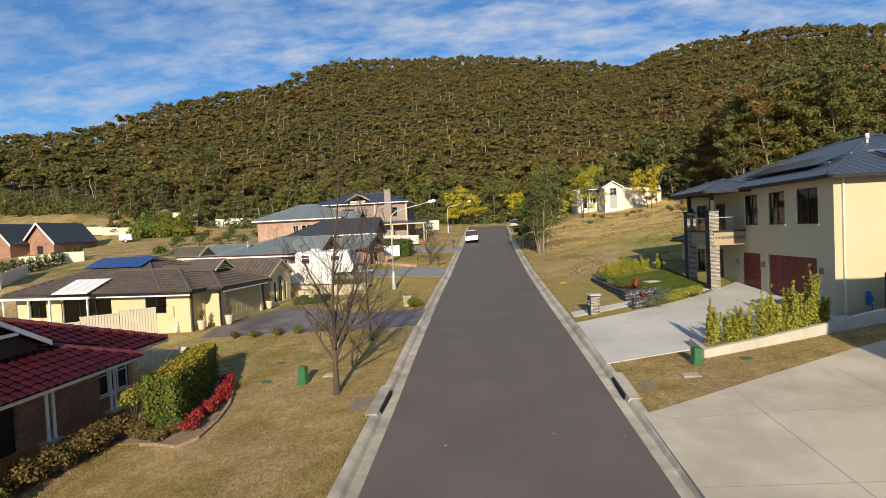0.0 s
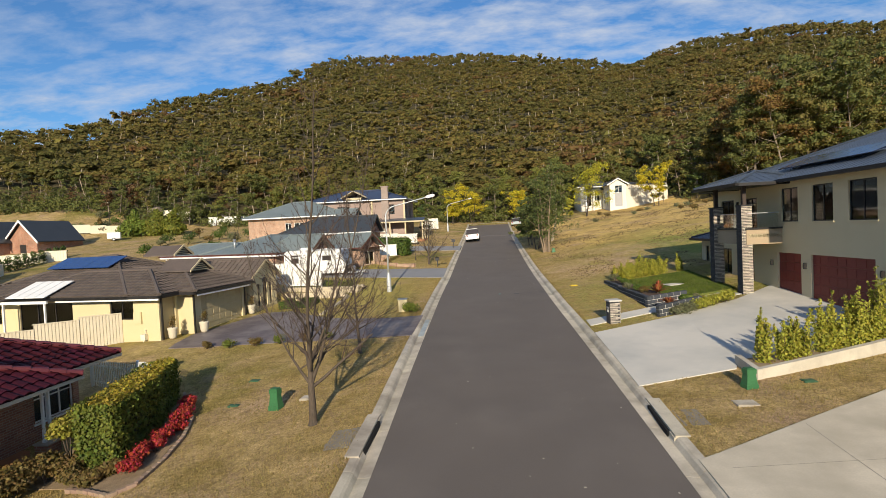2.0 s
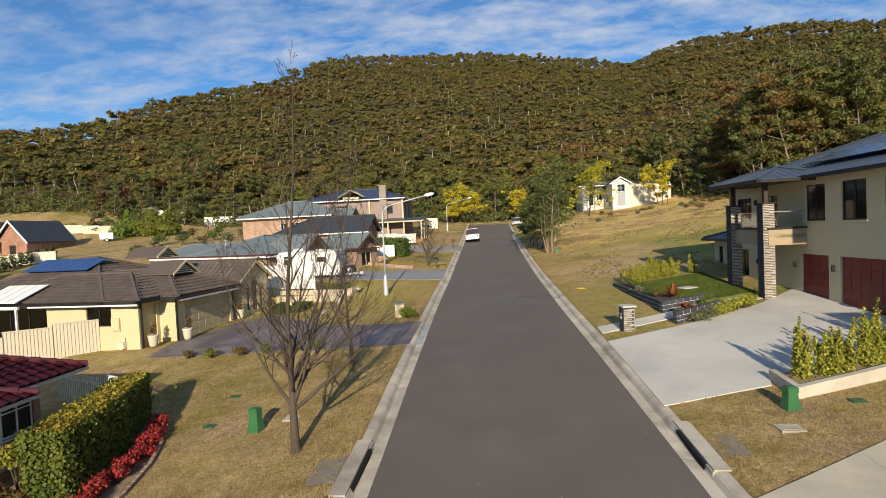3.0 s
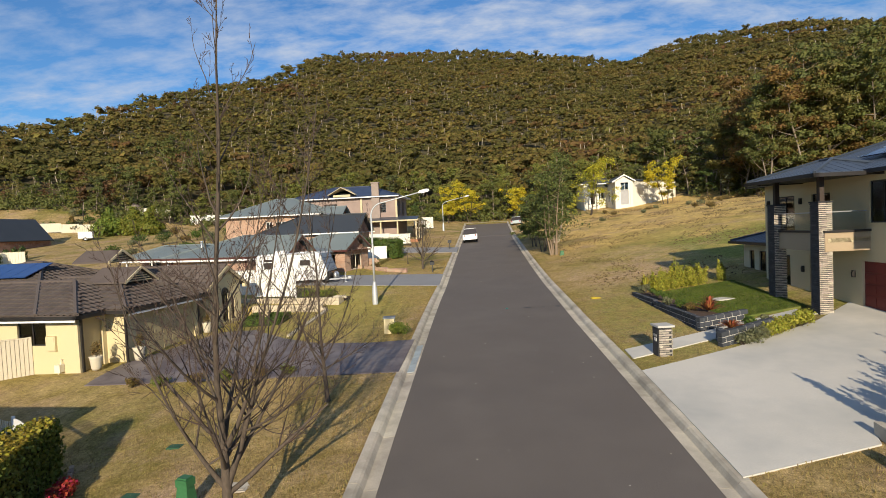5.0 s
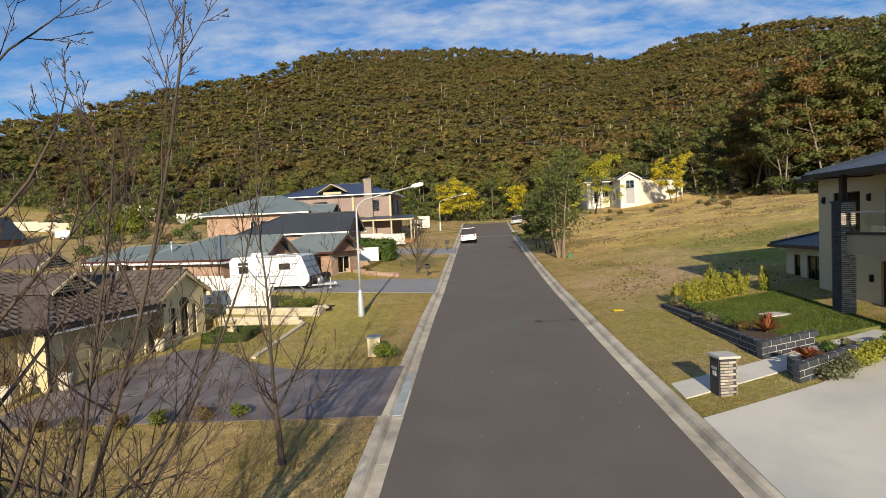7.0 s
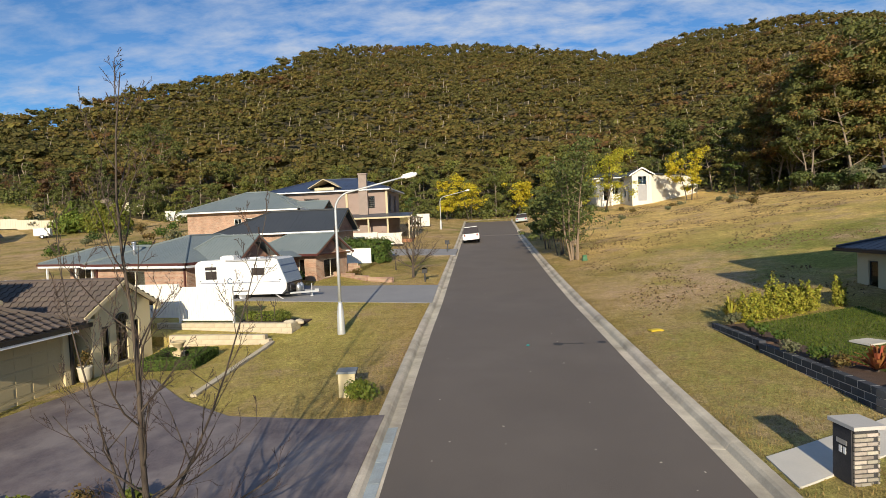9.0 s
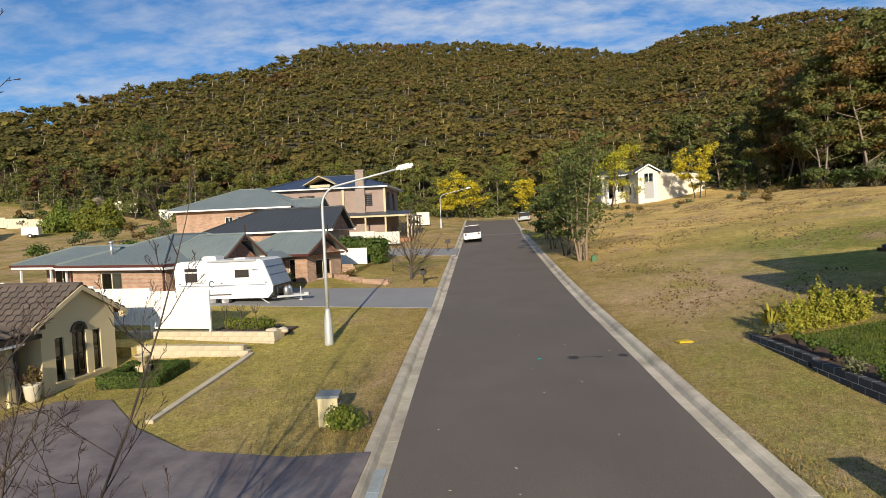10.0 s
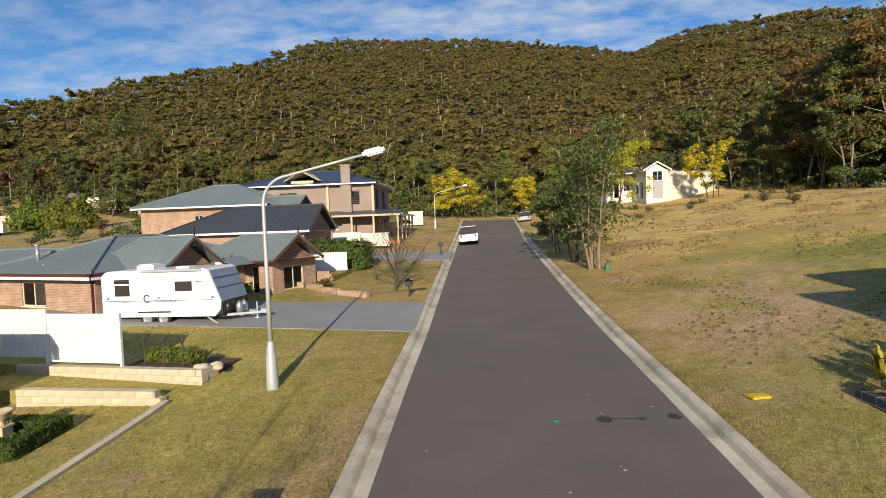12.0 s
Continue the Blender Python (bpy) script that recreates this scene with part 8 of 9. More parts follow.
def wheel(parent, x, y, z, r, w_, m=None):
    """A wheel on a cross axle: tyre with its rim."""
    ty = MB()
    rm_ = MB()
    n = 20
    prof = [(r * 0.62, -w_ / 2), (r * 0.93, -w_ / 2), (r, -w_ * 0.3), (r, w_ * 0.3), (r * 0.93, w_ / 2), (r * 0.62, w_ / 2)]
    for mbx, pr in ((ty, prof), (rm_, [(0.02, -w_ * 0.40), (r * 0.2, -w_ * 0.44), (r * 0.55, -w_ * 0.36), (r * 0.63, -w_ * 0.46), (r * 0.63, w_ * 0.46), (0.02, w_ * 0.4)])):
        for a, b in pr:
            for s in range(n):
                t_ = 6.28319 * s / n
                mbx.v.append((x + a * math.cos(t_), y + b, z + a * math.sin(t_)))
        for k in range(len(pr) - 1):
            for s in range(n):
                p, q_ = k * n + s, k * n + (s + 1) % n
                mbx.f.append((p, q_, q_ + n, p + n))
    t = part("tyre", ty, RUBBER, parent, smooth=True)
    rr = part("rim", rm_, RIM, t, smooth=True)
    sp_ = MB()
    for k in range(5):
        M = pose(x, y, z) @ pose(0, 0, 0, 0, 72 * k, 0)
        sp_.box(-r * 0.07, -w_ * 0.49, r * 0.12, r * 0.07, -w_ * 0.44, r * 0.56, M)
    return t


VZ = 1.50
van = thing("caravan", pose(-17.65, 46.1, VZ, 0, 0, -2.5), "white twin-axle caravan with dark windows parked on the driveway", "caravan")
VB, VT, VL, VWID = 0.42, 2.38, 5.35, 2.25
prof = [(0.12, VB), (0.0, 0.62), (0.0, 2.05), (0.05, 2.2), (0.20, 2.33), (0.4, VT), (4.65, VT + 0.04), (4.85, 2.34), (VL, 1.02), (VL - 0.02, 0.72), (VL - 0.3, VB)]
part("body", prism(MB(), prof, 0, VWID), VAN_W, van)
part("roof_hatch", MB().box(1.15, 0.7, VT, 1.95, 1.5, VT + 0.17).box(1.22, 0.76, VT + 0.17, 1.85, 1.44, VT + 0.22), WHITE, van)
part("roof_hatch", MB().box(2.9, 0.8, VT, 3.5, 1.3, VT + 0.09), WHITE, van)
part("awning", MB().tube([(1.9, -0.05, VT - 0.03), (4.55, -0.05, VT - 0.01)], [0.055, 0.055], 8), VAN_GREY, van)
for a, b, lo, hi in ((0.62, 1.28, 1.32, 1.78), (0.6, 1.28, 1.85, 2.02), (3.35, 4.1, 1.50, 1.90)):
    w1_ = part("window", MB().box(a, -0.02, lo, b, 0.0, hi), DARK_TRIM, van)
    part("pane", MB().box(a + 0.03, -0.03, lo + 0.03, b - 0.03, -0.02, hi - 0.03), DARK_GLASS, w1_)
part("stripe", MB().box(0.15, -0.008, 1.10, 5.0, 0.0, 1.125).box(0.9, -0.009, 1.06, 3.4, 0.0, 1.08), VAN_BLUE, van, "thin blue stripe")
em = MB()
for k in range(14):
    a, b = 0.4 + 5.2 * k / 14, 0.4 + 5.2 * (k + 1) / 14
    em.tube([(2.05 + 0.13 * math.cos(a), -0.006, 1.2 + 0.15 * math.sin(a)), (2.05 + 0.13 * math.cos(b), -0.006, 1.2 + 0.15 * math.sin(b))], [0.03, 0.03], 4)
part("emblem", em, VAN_BLUE, van, "plain blue ring emblem")
part("swoosh", MB().slab([(4.2, -0.006, 1.93), (4.65, -0.006, 1.90), (4.4, -0.006, 1.84)], 0.01), VAN_GREY, van)
for x in (0.25, 2.55, 4.95):
    part("marker_light", MB().box(x, -0.03, 1.20, x + 0.09, 0.0, 1.25), DARK_TRIM, van)
# raked front: silver panel, dark stone guard, storm window
fd = Vector((VL - 4.85, 0, 1.02 - 2.34)).normalized()
fn = Vector((-fd.z, 0, fd.x))
M = Matrix(((fd.x, 0, fn.x, 4.85), (0, 1, 0, 0), (fd.z, 0, fn.z, 2.34), (0, 0, 0, 1)))
part("front_panel", MB().box(0.02, 0.06, 0.0, 1.38, VWID - 0.06, 0.02, M), mat("blue-silver front panel", (0.30, 0.36, 0.44), (0.22, 0.28, 0.37), 0.3, 2.5, 10, 0.02), van)
part("stripe", MB().box(0.35, 0.1, 0.02, 0.42, VWID - 0.1, 0.026, M).box(0.8, 0.1, 0.02, 0.86, VWID - 0.1, 0.026, M), VAN_BLUE, van)
part("boot_panel", MB().box(VL - 0.05, 0.06, 0.5, VL + 0.03, VWID - 0.06, 1.02), DARK_TRIM, van)
part("boot_door", MB().box(VL + 0.03, 0.35, 0.58, VL + 0.05, VWID - 0.35, 0.96).box(VL + 0.05, 0.33, 0.56, VL + 0.06, 0.37, 0.98).box(VL + 0.05, VWID - 0.37, 0.56, VL + 0.06, VWID - 0.33, 0.98), DARK_GLASS, van)
part("chassis", MB().box(0.3, 0.35, 0.30, VL, 0.45, VB).box(0.3, VWID - 0.45, 0.30, VL, VWID - 0.35, VB), DARK_TRIM, van)
part("drawbar", MB().slab([(VL, 0.4, 0.45), (VL + 1.25, VWID / 2 - 0.04, 0.45), (VL + 1.25, VWID / 2 + 0.04, 0.45), (VL, 0.52, 0.45)], 0.1).slab([(VL, VWID - 0.52, 0.45), (VL + 1.25, VWID / 2 - 0.04, 0.45), (VL + 1.25, VWID / 2 + 0.04, 0.45), (VL, VWID - 0.4, 0.45)], 0.1).box(VL + 1.2, VWID / 2 - 0.08, 0.36, VL + 1.45, VWID / 2 + 0.08, 0.54), GALV, van)
for y in (VWID / 2 - 0.2, VWID / 2 + 0.2):
    part("gas_bottle", MB().lathe([(0.05, 0.40), (0.15, 0.44), (0.15, 0.78), (0.08, 0.86), (0.04, 0.92)], 12, (VL + 0.3, y, 0)), ALU, van, smooth=True)
part("jockey_wheel", MB().tube([(VL + 1.0, VWID / 2, 0.12), (VL + 1.0, VWID / 2, 0.85)], [0.03, 0.03], 8).tube([(VL + 1.0, VWID / 2 - 0.04, 0.1), (VL + 1.0, VWID / 2 + 0.04, 0.1)], [0.10, 0.10], 12), GALV, van)
part("jack_leg", MB().box(0, 0, 0, 0.6, 0.06, 0.05, pose(4.6, 0.15, 0.36, 0, 32, 0)), GALV, van)
for x in (2.0, 2.72):
    for y in (0.12, VWID - 0.12):
        wheel(van, x, y, 0.33, 0.33, 0.2)
part("wheel_arch", MB().box(1.62, -0.012, 0.60, 3.1, 0.0, 0.66), DARK_TRIM, van)


# ---- parked vehicles ----
def vehicle(name, at, label, category, paint, prof, cab, width, wheels, r, lights):
    t = thing(name, at, label, category)
    h = width / 2
    part("body", prism(MB(), prof, -h, h), paint, t)
    cb = MB()
    n = len(cab)
    i = 0
    inset = 0.16
    for s in (-1, 1):
        cb.v += [(x, s * (h - (0.02 if z < cab[0][1] + 0.05 else inset)), z) for x, z in cab]
    cb.f += [tuple(range(n)), tuple(range(2 * n - 1, n - 1, -1))] + [(k, n + k, n + (k + 1) % n, (k + 1) % n) for k in range(n)]
    gl_ = part("cabin", cb, DARK_GLASS, t, "dark glazed cabin")
    xs_ = [p[0] for p in cab if p[1] > cab[0][1] + 0.3]
    zt = max(p[1] for p in cab)
    part("roof", MB().box(min(xs_) + 0.02, -h + inset - 0.01, zt - 0.03, max(xs_) - 0.02, h - inset + 0.01, zt + 0.03), paint, gl_)
    for x in wheels:
        for s in (-1, 1):
            wheel(t, x, s * (h - 0.1), r, r, 0.22)
    for x, z, m_, lab in lights:
        for s in (-1, 1):
            part("tail_light" if lab else "headlight", MB().box(x - 0.02, s * (h - 0.22) - 0.09, z - 0.1, x + 0.02, s * (h - 0.22) + 0.09, z + 0.1), m_, t)
    return t


RED_LENS = mat("red lens", (0.35, 0.012, 0.012), (0.28, 0.01, 0.01), 0.25)
CLEAR_LENS = mat("clear lens", (0.6, 0.62, 0.64), (0.5, 0.52, 0.54), 0.15)
CAR_WHITE = mat("white car paint", (0.80, 0.80, 0.80), (0.76, 0.76, 0.76), 0.25, 1, 8, 0.0, coat=0.6)
ute = vehicle("utility_truck", pose(-2.75, 75.6, road_z(77.8) - 0.05, -3.8, 0, 90) @ pose(0, 0, 0), "white dual-cab utility truck parked at the kerb", "car", CAR_WHITE,
              [(0, 0.45), (0.02, 1.0), (1.55, 1.05), (3.6, 1.05), (4.9, 0.98), (5.1, 0.75), (5.1, 0.4), (0.3, 0.35)],
              [(1.5, 1.04), (1.75, 1.68), (2.1, 1.74), (3.0, 1.72), (3.75, 1.05)], 1.82, (1.0, 4.15), 0.37, [(-0.01, 0.85, RED_LENS, 1), (5.1, 0.75, CLEAR_LENS, 0)])
part("tailgate", MB().box(-0.03, -0.72, 0.55, 0.0, 0.72, 1.0), CAR_WHITE, ute)
part("bumper", MB().box(-0.12, -0.85, 0.35, 0.0, 0.85, 0.52), ALU, ute)
part("plain_bar", MB().box(-0.135, -0.18, 0.38, -0.12, 0.18, 0.48), WHITE, ute)
part("tonneau", MB().box(0.05, -0.78, 1.03, 1.5, 0.78, 1.07), DARK_TRIM, ute)
car = vehicle("hatchback_car", pose(4.3, 97.2, road_z(99.2) - 0.05, -4, 0, 78), "silver-green hatchback parked at the end of the road", "car", mat("silver car paint", (0.5, 0.55, 0.52), (0.46, 0.5, 0.48), 0.25, 1, 8, 0, metal=0.3, coat=0.6),
              [(0, 0.4), (0.02, 0.85), (0.4, 0.92), (3.1, 0.92), (4.05, 0.78), (4.15, 0.55), (4.1, 0.3), (0.2, 0.3)],
              [(0.25, 0.9), (0.7, 1.38), (1.2, 1.46), (2.2, 1.44), (3.1, 0.92)], 1.72, (0.75, 3.3), 0.31, [(-0.01, 0.7, RED_LENS, 1), (4.13, 0.62, CLEAR_LENS, 0)])

# ---- gardens beyond the caravan ----
round_bush("round_shrub", -13.6, 50.2, 1.3, 1.15, 1500, 0.06, BRIGHT, "bright green rounded shrub beside the porch", "", None, 7)
sw = thing("stone_wall", Matrix(), "low curved stone retaining wall on the lawn", "retaining wall")
PINKSTONE = mat("pinkish stone block", (0.42, 0.28, 0.20), (0.34, 0.22, 0.16), 0.9, 4, 30, 0.3, obj=0.2)
pts = [(-13.6, 54.6), (-11.6, 54.3), (-10.4, 53.2), (-9.2, 52.2), (-7.4, 51.5)]
for a, b in zip(pts, pts[1:]):
    block_wall(sw, a, b, 2, lawn_z((a[0] + b[0]) / 2, (a[1] + b[1]) / 2) + 0.0, 0, 0.42, 0.16, 0.25, PINKSTONE, SANDM)
sw2 = thing("stone_wall", Matrix(), "brick-coloured stone retaining wall below the white fence", "retaining wall")
block_wall(sw2, (-15.6, 56.5), (-10.6, 56.2), 4, lawn_z(-12, 56) - 0.05, 0, 0.5, 0.18, 0.25, PINKSTONE, SANDM)
solid("garden_terrace", MB().slab([(-15.6, 56.7, 2.55), (-10.6, 56.4, 2.45), (-10.0, 63.5, 2.62), (-16.5, 63.5, 2.7)], 0.6), GRASS, Matrix(), "raised lawn behind the stone wall", "terrace", kind="structure")
steel_fence("steel_fence", [(-15.2, 58.9), (-10.35, 59.0)], 1.0, WHITE_STEEL, "white sheet-steel fence above the stone wall", 2.4, 0.12, zfun=lambda x, y: 2.48 + (0.25 if x < -12.6 else 0.0))
round_bush("ball_shrub", -10.6, 54.4, 1.0, 0.5, 600, 0.05, BRONZE_LEAF, "low bronze shrub on the lawn", "", None, 8)
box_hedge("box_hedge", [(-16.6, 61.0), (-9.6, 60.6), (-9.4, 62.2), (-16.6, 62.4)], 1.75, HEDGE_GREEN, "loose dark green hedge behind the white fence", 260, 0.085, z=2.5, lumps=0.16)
lt = thing("letterbox", pose(-5.3, 51.8, lawn_z(-5.3, 51.8)), "black metal letterbox on a post", "letterbox")
part("post", MB().box(-0.04, -0.04, -0.2, 0.04, 0.04, 0.62), DARK_TRIM, lt)
part("box", MB().box(-0.16, -0.22, 0.58, 0.16, 0.22, 0.86).slab([(-0.19, -0.25, 0.88), (0.19, -0.25, 0.88), (0, -0.25, 0.98)], 0.01), DARK_TRIM, lt)
lt = thing("letterbox", pose(-4.9, 68.0, lawn_z(-4.9, 68.0)), "dark metal letterbox on a post", "letterbox")
part("post", MB().box(-0.04, -0.04, -0.2, 0.04, 0.04, 0.8), DARK_TRIM, lt)
part("box", MB().box(-0.2, -0.25, 0.75, 0.2, 0.25, 1.1), DARK_TRIM, lt)
pad("driveway_5", CONC_GREY, [(-4.0, 65.4), (-4.0, 70.0), (-12.0, 70.2), (-13.5, 66.0), (-12, 65.6)], "grey concrete driveway to the charcoal-roofed garage", "driveway", step=1.5)
for a, b, h, base in (((-15.0, 72.2), (-9.8, 72.0), 1.0, 0.35), ((-12.4, 94.8), (-9.2, 94.6), 1.6, 0.15)):
    steel_fence("garden_wall", [a, b], h, WHT, "cream rendered garden wall", 2.6, 2.6, base=base)
# end of the road: turning head
hd = [(-3.9, 84.0), (-5.0, 88.0), (-8.5, 91.5), (-14.0, 93.5), (-14.0, 101.0), (-8.0, 104.0), (0.0, 106.2), (6.5, 106.0), (9.5, 103.5), (9.5, 97.0), (5.5, 93.0), (3.0, 88.0), (2.95, 84.0)]
pad("turning_head", ASPHALT, hd, "dark asphalt turning head at the end of the road", "road", lift=0.02, thick=0.3, zfun=lambda x, y: road_z(y) , step=3.0)
kb = thing("kerb_head", Matrix(), "pale concrete kerb round the turning head", "kerb")
kb["kind"] = "structure"
hk = hd[1:-1]
for a, b in zip(hk, hk[1:]):
    if a[0] < -13 and b[0] < -13 or a[0] > 9 and b[0] > 9:
        continue
    a, b = Vector((*a, 0)), Vector((*b, 0))
    d = (b - a).normalized()
    o = Vector((-d.y, d.x, 0)) * 0.35
    part("kerb_length", MB().slab([(a.x, a.y, road_z(a.y) + 0.14), (b.x, b.y, road_z(b.y) + 0.14), (b.x + o.x, b.y + o.y, road_z(b.y) + 0.17), (a.x + o.x, a.y + o.y, road_z(a.y) + 0.17)], 0.35), CONC_KERB, kb)

# ---- far gardens ----
GOLD_GREEN = leafy("golden-green conifer foliage", (0.21, 0.205, 0.027), (0.095, 0.125, 0.019))
steel_fence("steel_fence", [(-44, 43.4), (-52.2, 55.0)], 1.2, CREAM_STEEL, "cream steel boundary fence far across the gardens", 2.6, 0.3)
steel_fence("steel_fence", [(-61.0, 63.1), (-55.2, 67.1)], 1.25, CREAM_STEEL, "cream steel boundary fence far across the gardens", 2.6, 0.3)
steel_fence("steel_fence", [(-79.7, 89.8), (-70.3, 98.3)], 1.35, CREAM_STEEL, "cream steel boundary fence below the dry slope", 2.6, 0.3, zfun=ground_z)
steel_fence("steel_fence", [(-60.5, 112.0), (-54.6, 117.0)], 1.8, WHITE_STEEL, "white boundary wall at the forest edge", 2.6, 0.3, zfun=ground_z)
steel_fence("steel_fence", [(-71.0, 112.5), (-65.5, 113.5)], 1.6, CREAM_STEEL, "cream boundary wall at the forest edge", 2.6, 0.3, zfun=ground_z)
for k in range(11):
    f = k / 10
    x, y = -54.6 - 3.2 * f, 54.5 + 15.0 * f
    cg = thing("conifer_shrub", pose(x, y, lawn_z(x, y)), "small dark columnar conifer along the fence", "shrub", "conifers along the fence")
    nrp = np.random.default_rng(300 + k)
    part("foliage", quads_mesh("foliage", leaf_cloud(nrp, [(0, 0, 0.5, 0.55), (0, 0, 1.0, 0.5), (0, 0, 1.45, 0.35)], 420, 0.09, 1.0, 0.5), CONIFER), CONIFER, cg)
    part("stem", MB().tube([(0, 0, -0.1), (0, 0, 1.2)], [0.05, 0.02], 5), BARK_DARK, cg)
for k, (x, y, h, lf) in enumerate(((-67.4, 98.0, 5.0, BRIGHT), (-63.2, 98.3, 5.0, GOLD_GREEN), (-59.4, 98.0, 5.0, GOLD_GREEN))):
    nrp = np.random.default_rng(400 + k)
    t = thing("garden_tree", pose(x, y, ground_z(x, y)), "dense rounded green garden tree", "tree", "garden trees")
    part("trunk", MB().tube([(0, 0, -0.1), (0.1, 0, 1.2), (0.0, 0.1, 2.4)], [0.16, 0.12, 0.06], 7), BARK_DARK, t)
    lobes = [(nrp.normal() * 0.55 * (1.2 - 0.15 * j), nrp.normal() * 0.55 * (1.2 - 0.15 * j), 0.9 + 0.62 * j, 1.9 - 0.23 * j) for j in range(7)]
    lobes += [(math.cos(a) * 1.4, math.sin(a) * 1.4, nrp.uniform(1.0, 2.6), 0.8) for a in nrp.uniform(0, 6.28, 7)]
    part("crown", quads_mesh("crown", leaf_cloud(nrp, lobes, 5600, 0.17, 0.9, 0.6, 0.4, 0.4), lf), lf, t)
gum_tree("garden_tree", -74.5, 97.0, 4.2, 410, "brownish garden tree by the boundary fence", BRONZE_LEAF, BARK_DARK, 0.2, 700, 0.13, 1, 0.28)
gum_tree("slope_tree", -76.0, 102.5, 7.5, 411, "slender reddish sapling on the dry slope", RUST_EUC, BARK_DARK, 0.45, 600, 0.2, 1, 0.15, z=ground_z(-76, 102.5))
gum_tree("slope_tree", -78.6, 110.5, 7.5, 412, "slender reddish sapling on the dry slope", RUST_EUC, BARK_DARK, 0.45, 500, 0.2, 1, 0.15, z=ground_z(-78.6, 110.5))
wb = thing("box_trailer", pose(-66.9, 91.5, lawn_z(-66.9, 91.5), 0, 0, 30), "small white box trailer in a far garden", "trailer")
part("body", MB().box(-1.0, -0.8, 0.4, 1.0, 0.8, 1.5), WHITE, wb)
for s in (-1, 1):
    wheel(wb, 0, s * 0.85, 0.28, 0.28, 0.18)
for k, (x, y, s) in enumerate(((-72.7, 112.9, 1.5), (1.4, 115.0, 1.2), (3.2, 114.5, 0.9))):
    rk = bmesh.new()
    bmesh.ops.create_icosphere(rk, subdivisions=3, radius=s)
    for v in rk.verts:
        v.co *= 1 + 0.35 * noise.noise(v.co * 1.3 + Vector((k * 3, 0, 0)))
        v.co.z *= 1.1 if k == 0 else 0.5
    me = bpy.data.meshes.new("boulder"); rk.to_mesh(me); rk.free()
    me.materials.append(mat("grey boulder", (0.27, 0.22, 0.18), (0.17, 0.14, 0.115), 0.9, 1.5, 10, 0.4))
    tagged(new("boulder", me), "large grey boulder at the forest edge", "rock", "boulders").matrix_world = pose(x, y, ground_z(x, y) + s * 0.4)


# shrubs massed in the gardens below the forest edge
GS = random.Random(55)
for k in range(46):
    f = GS.random()
    x, y = (GS.uniform(-84, -44), GS.uniform(88, 108)) if k < 30 else (GS.uniform(-50, -34), GS.uniform(66, 90))
    if k < 30 and abs(x + 63) < 9 and y < 103:
        continue
    w_ = GS.uniform(1.2, 2.8)
    round_bush("garden_shrub", x, y, w_, w_ * GS.uniform(0.55, 0.95), 420, 0.10, (HEDGE_GREEN, CONIFER, GREY_LEAF, HEDGE_GREEN, BRONZE_LEAF)[k % 5],
               ("dark green shrub in a far garden", "dark conifer shrub in a far garden", "grey-green shrub in a far garden", "dark green shrub in a far garden", "bronze shrub in a far garden")[k % 5], "far garden shrubs", ground_z(x, y), 500 + k)


# ---- forest ----
GREY_BARK = mat("weathered gum bark", (0.30, 0.245, 0.185), (0.18, 0.145, 0.11), 0.9, 1.5, 12, 0.3, stretch=(1, 1, 0.3))
gum_kinds = []
GUM_LABELS = ("tall gum tree with pale trunk and olive crown", "slender gum tree with dark green crown",
              "gum tree with rusty brown foliage", "broad gum tree with spreading pale limbs", "young gum tree with dense upright crown")
GREEN_EUC = leafy("fresh gum foliage", (0.21, 0.215, 0.045), (0.125, 0.14, 0.032), 0.35)
# leaf, label, bark, crown start, leaves, leaf size, stems, width, clump
KINDS = ((OLIVE_EUC, 0, BARK, 0.30, 1800, 0.145, 1, 0.20, 0.95), (LEAF_EUC, 1, BARK, 0.24, 1800, 0.145, 1, 0.16, 0.95),
         (DARK_EUC, 1, GREY_BARK, 0.12, 1900, 0.145, 1, 0.18, 1.05), (RUST_EUC, 2, BARK_DARK, 0.15, 1500, 0.13, 2, 0.2, 0.9),
         (GREEN_EUC, 4, BARK_DARK, 0.05, 2300, 0.15, 1, 0.13, 1.2), (OLIVE_EUC, 0, GREY_BARK, 0.22, 1800, 0.145, 1, 0.2, 0.95),
         (LEAF_EUC, 4, GREY_BARK, 0.08, 2200, 0.15, 1, 0.14, 1.2), (LEAF_EUC, 3, BARK, 0.32, 1700, 0.13, 2, 0.26, 0.85),
         (OLIVE_EUC, 3, BARK, 0.30, 1700, 0.13, 3, 0.26, 0.8), (GREEN_EUC, 4, BARK_DARK, 0.07, 2300, 0.15, 1, 0.15, 1.15))
for k, (lf, li, bk, cr, n, ls, st, wd_, cl) in enumerate(KINDS):
    gum_kinds.append(gum_tree("gum_tree", 0, 0, 13.0, 40 + k, GUM_LABELS[li], lf, bk, cr, n, ls, st, wd_, group="gum trees at the forest edge", z=0.1, clump=cl, limbs=11, full=0.42))
ER = random.Random(21)
used = set()


def place_gum(k, x, y, sc, wide=1.0):
    at = pose(x, y, ground_z(x, y) - 0.15, 0, 0, ER.uniform(0, 360))
    if k not in used:
        ob = gum_kinds[k]; ob.matrix_basis = at; used.add(k)
    else:
        ob = copy_thing(gum_kinds[k], at)
    ob.scale = (sc * wide * ER.uniform(0.9, 1.1), sc * wide * ER.uniform(0.9, 1.1), sc)


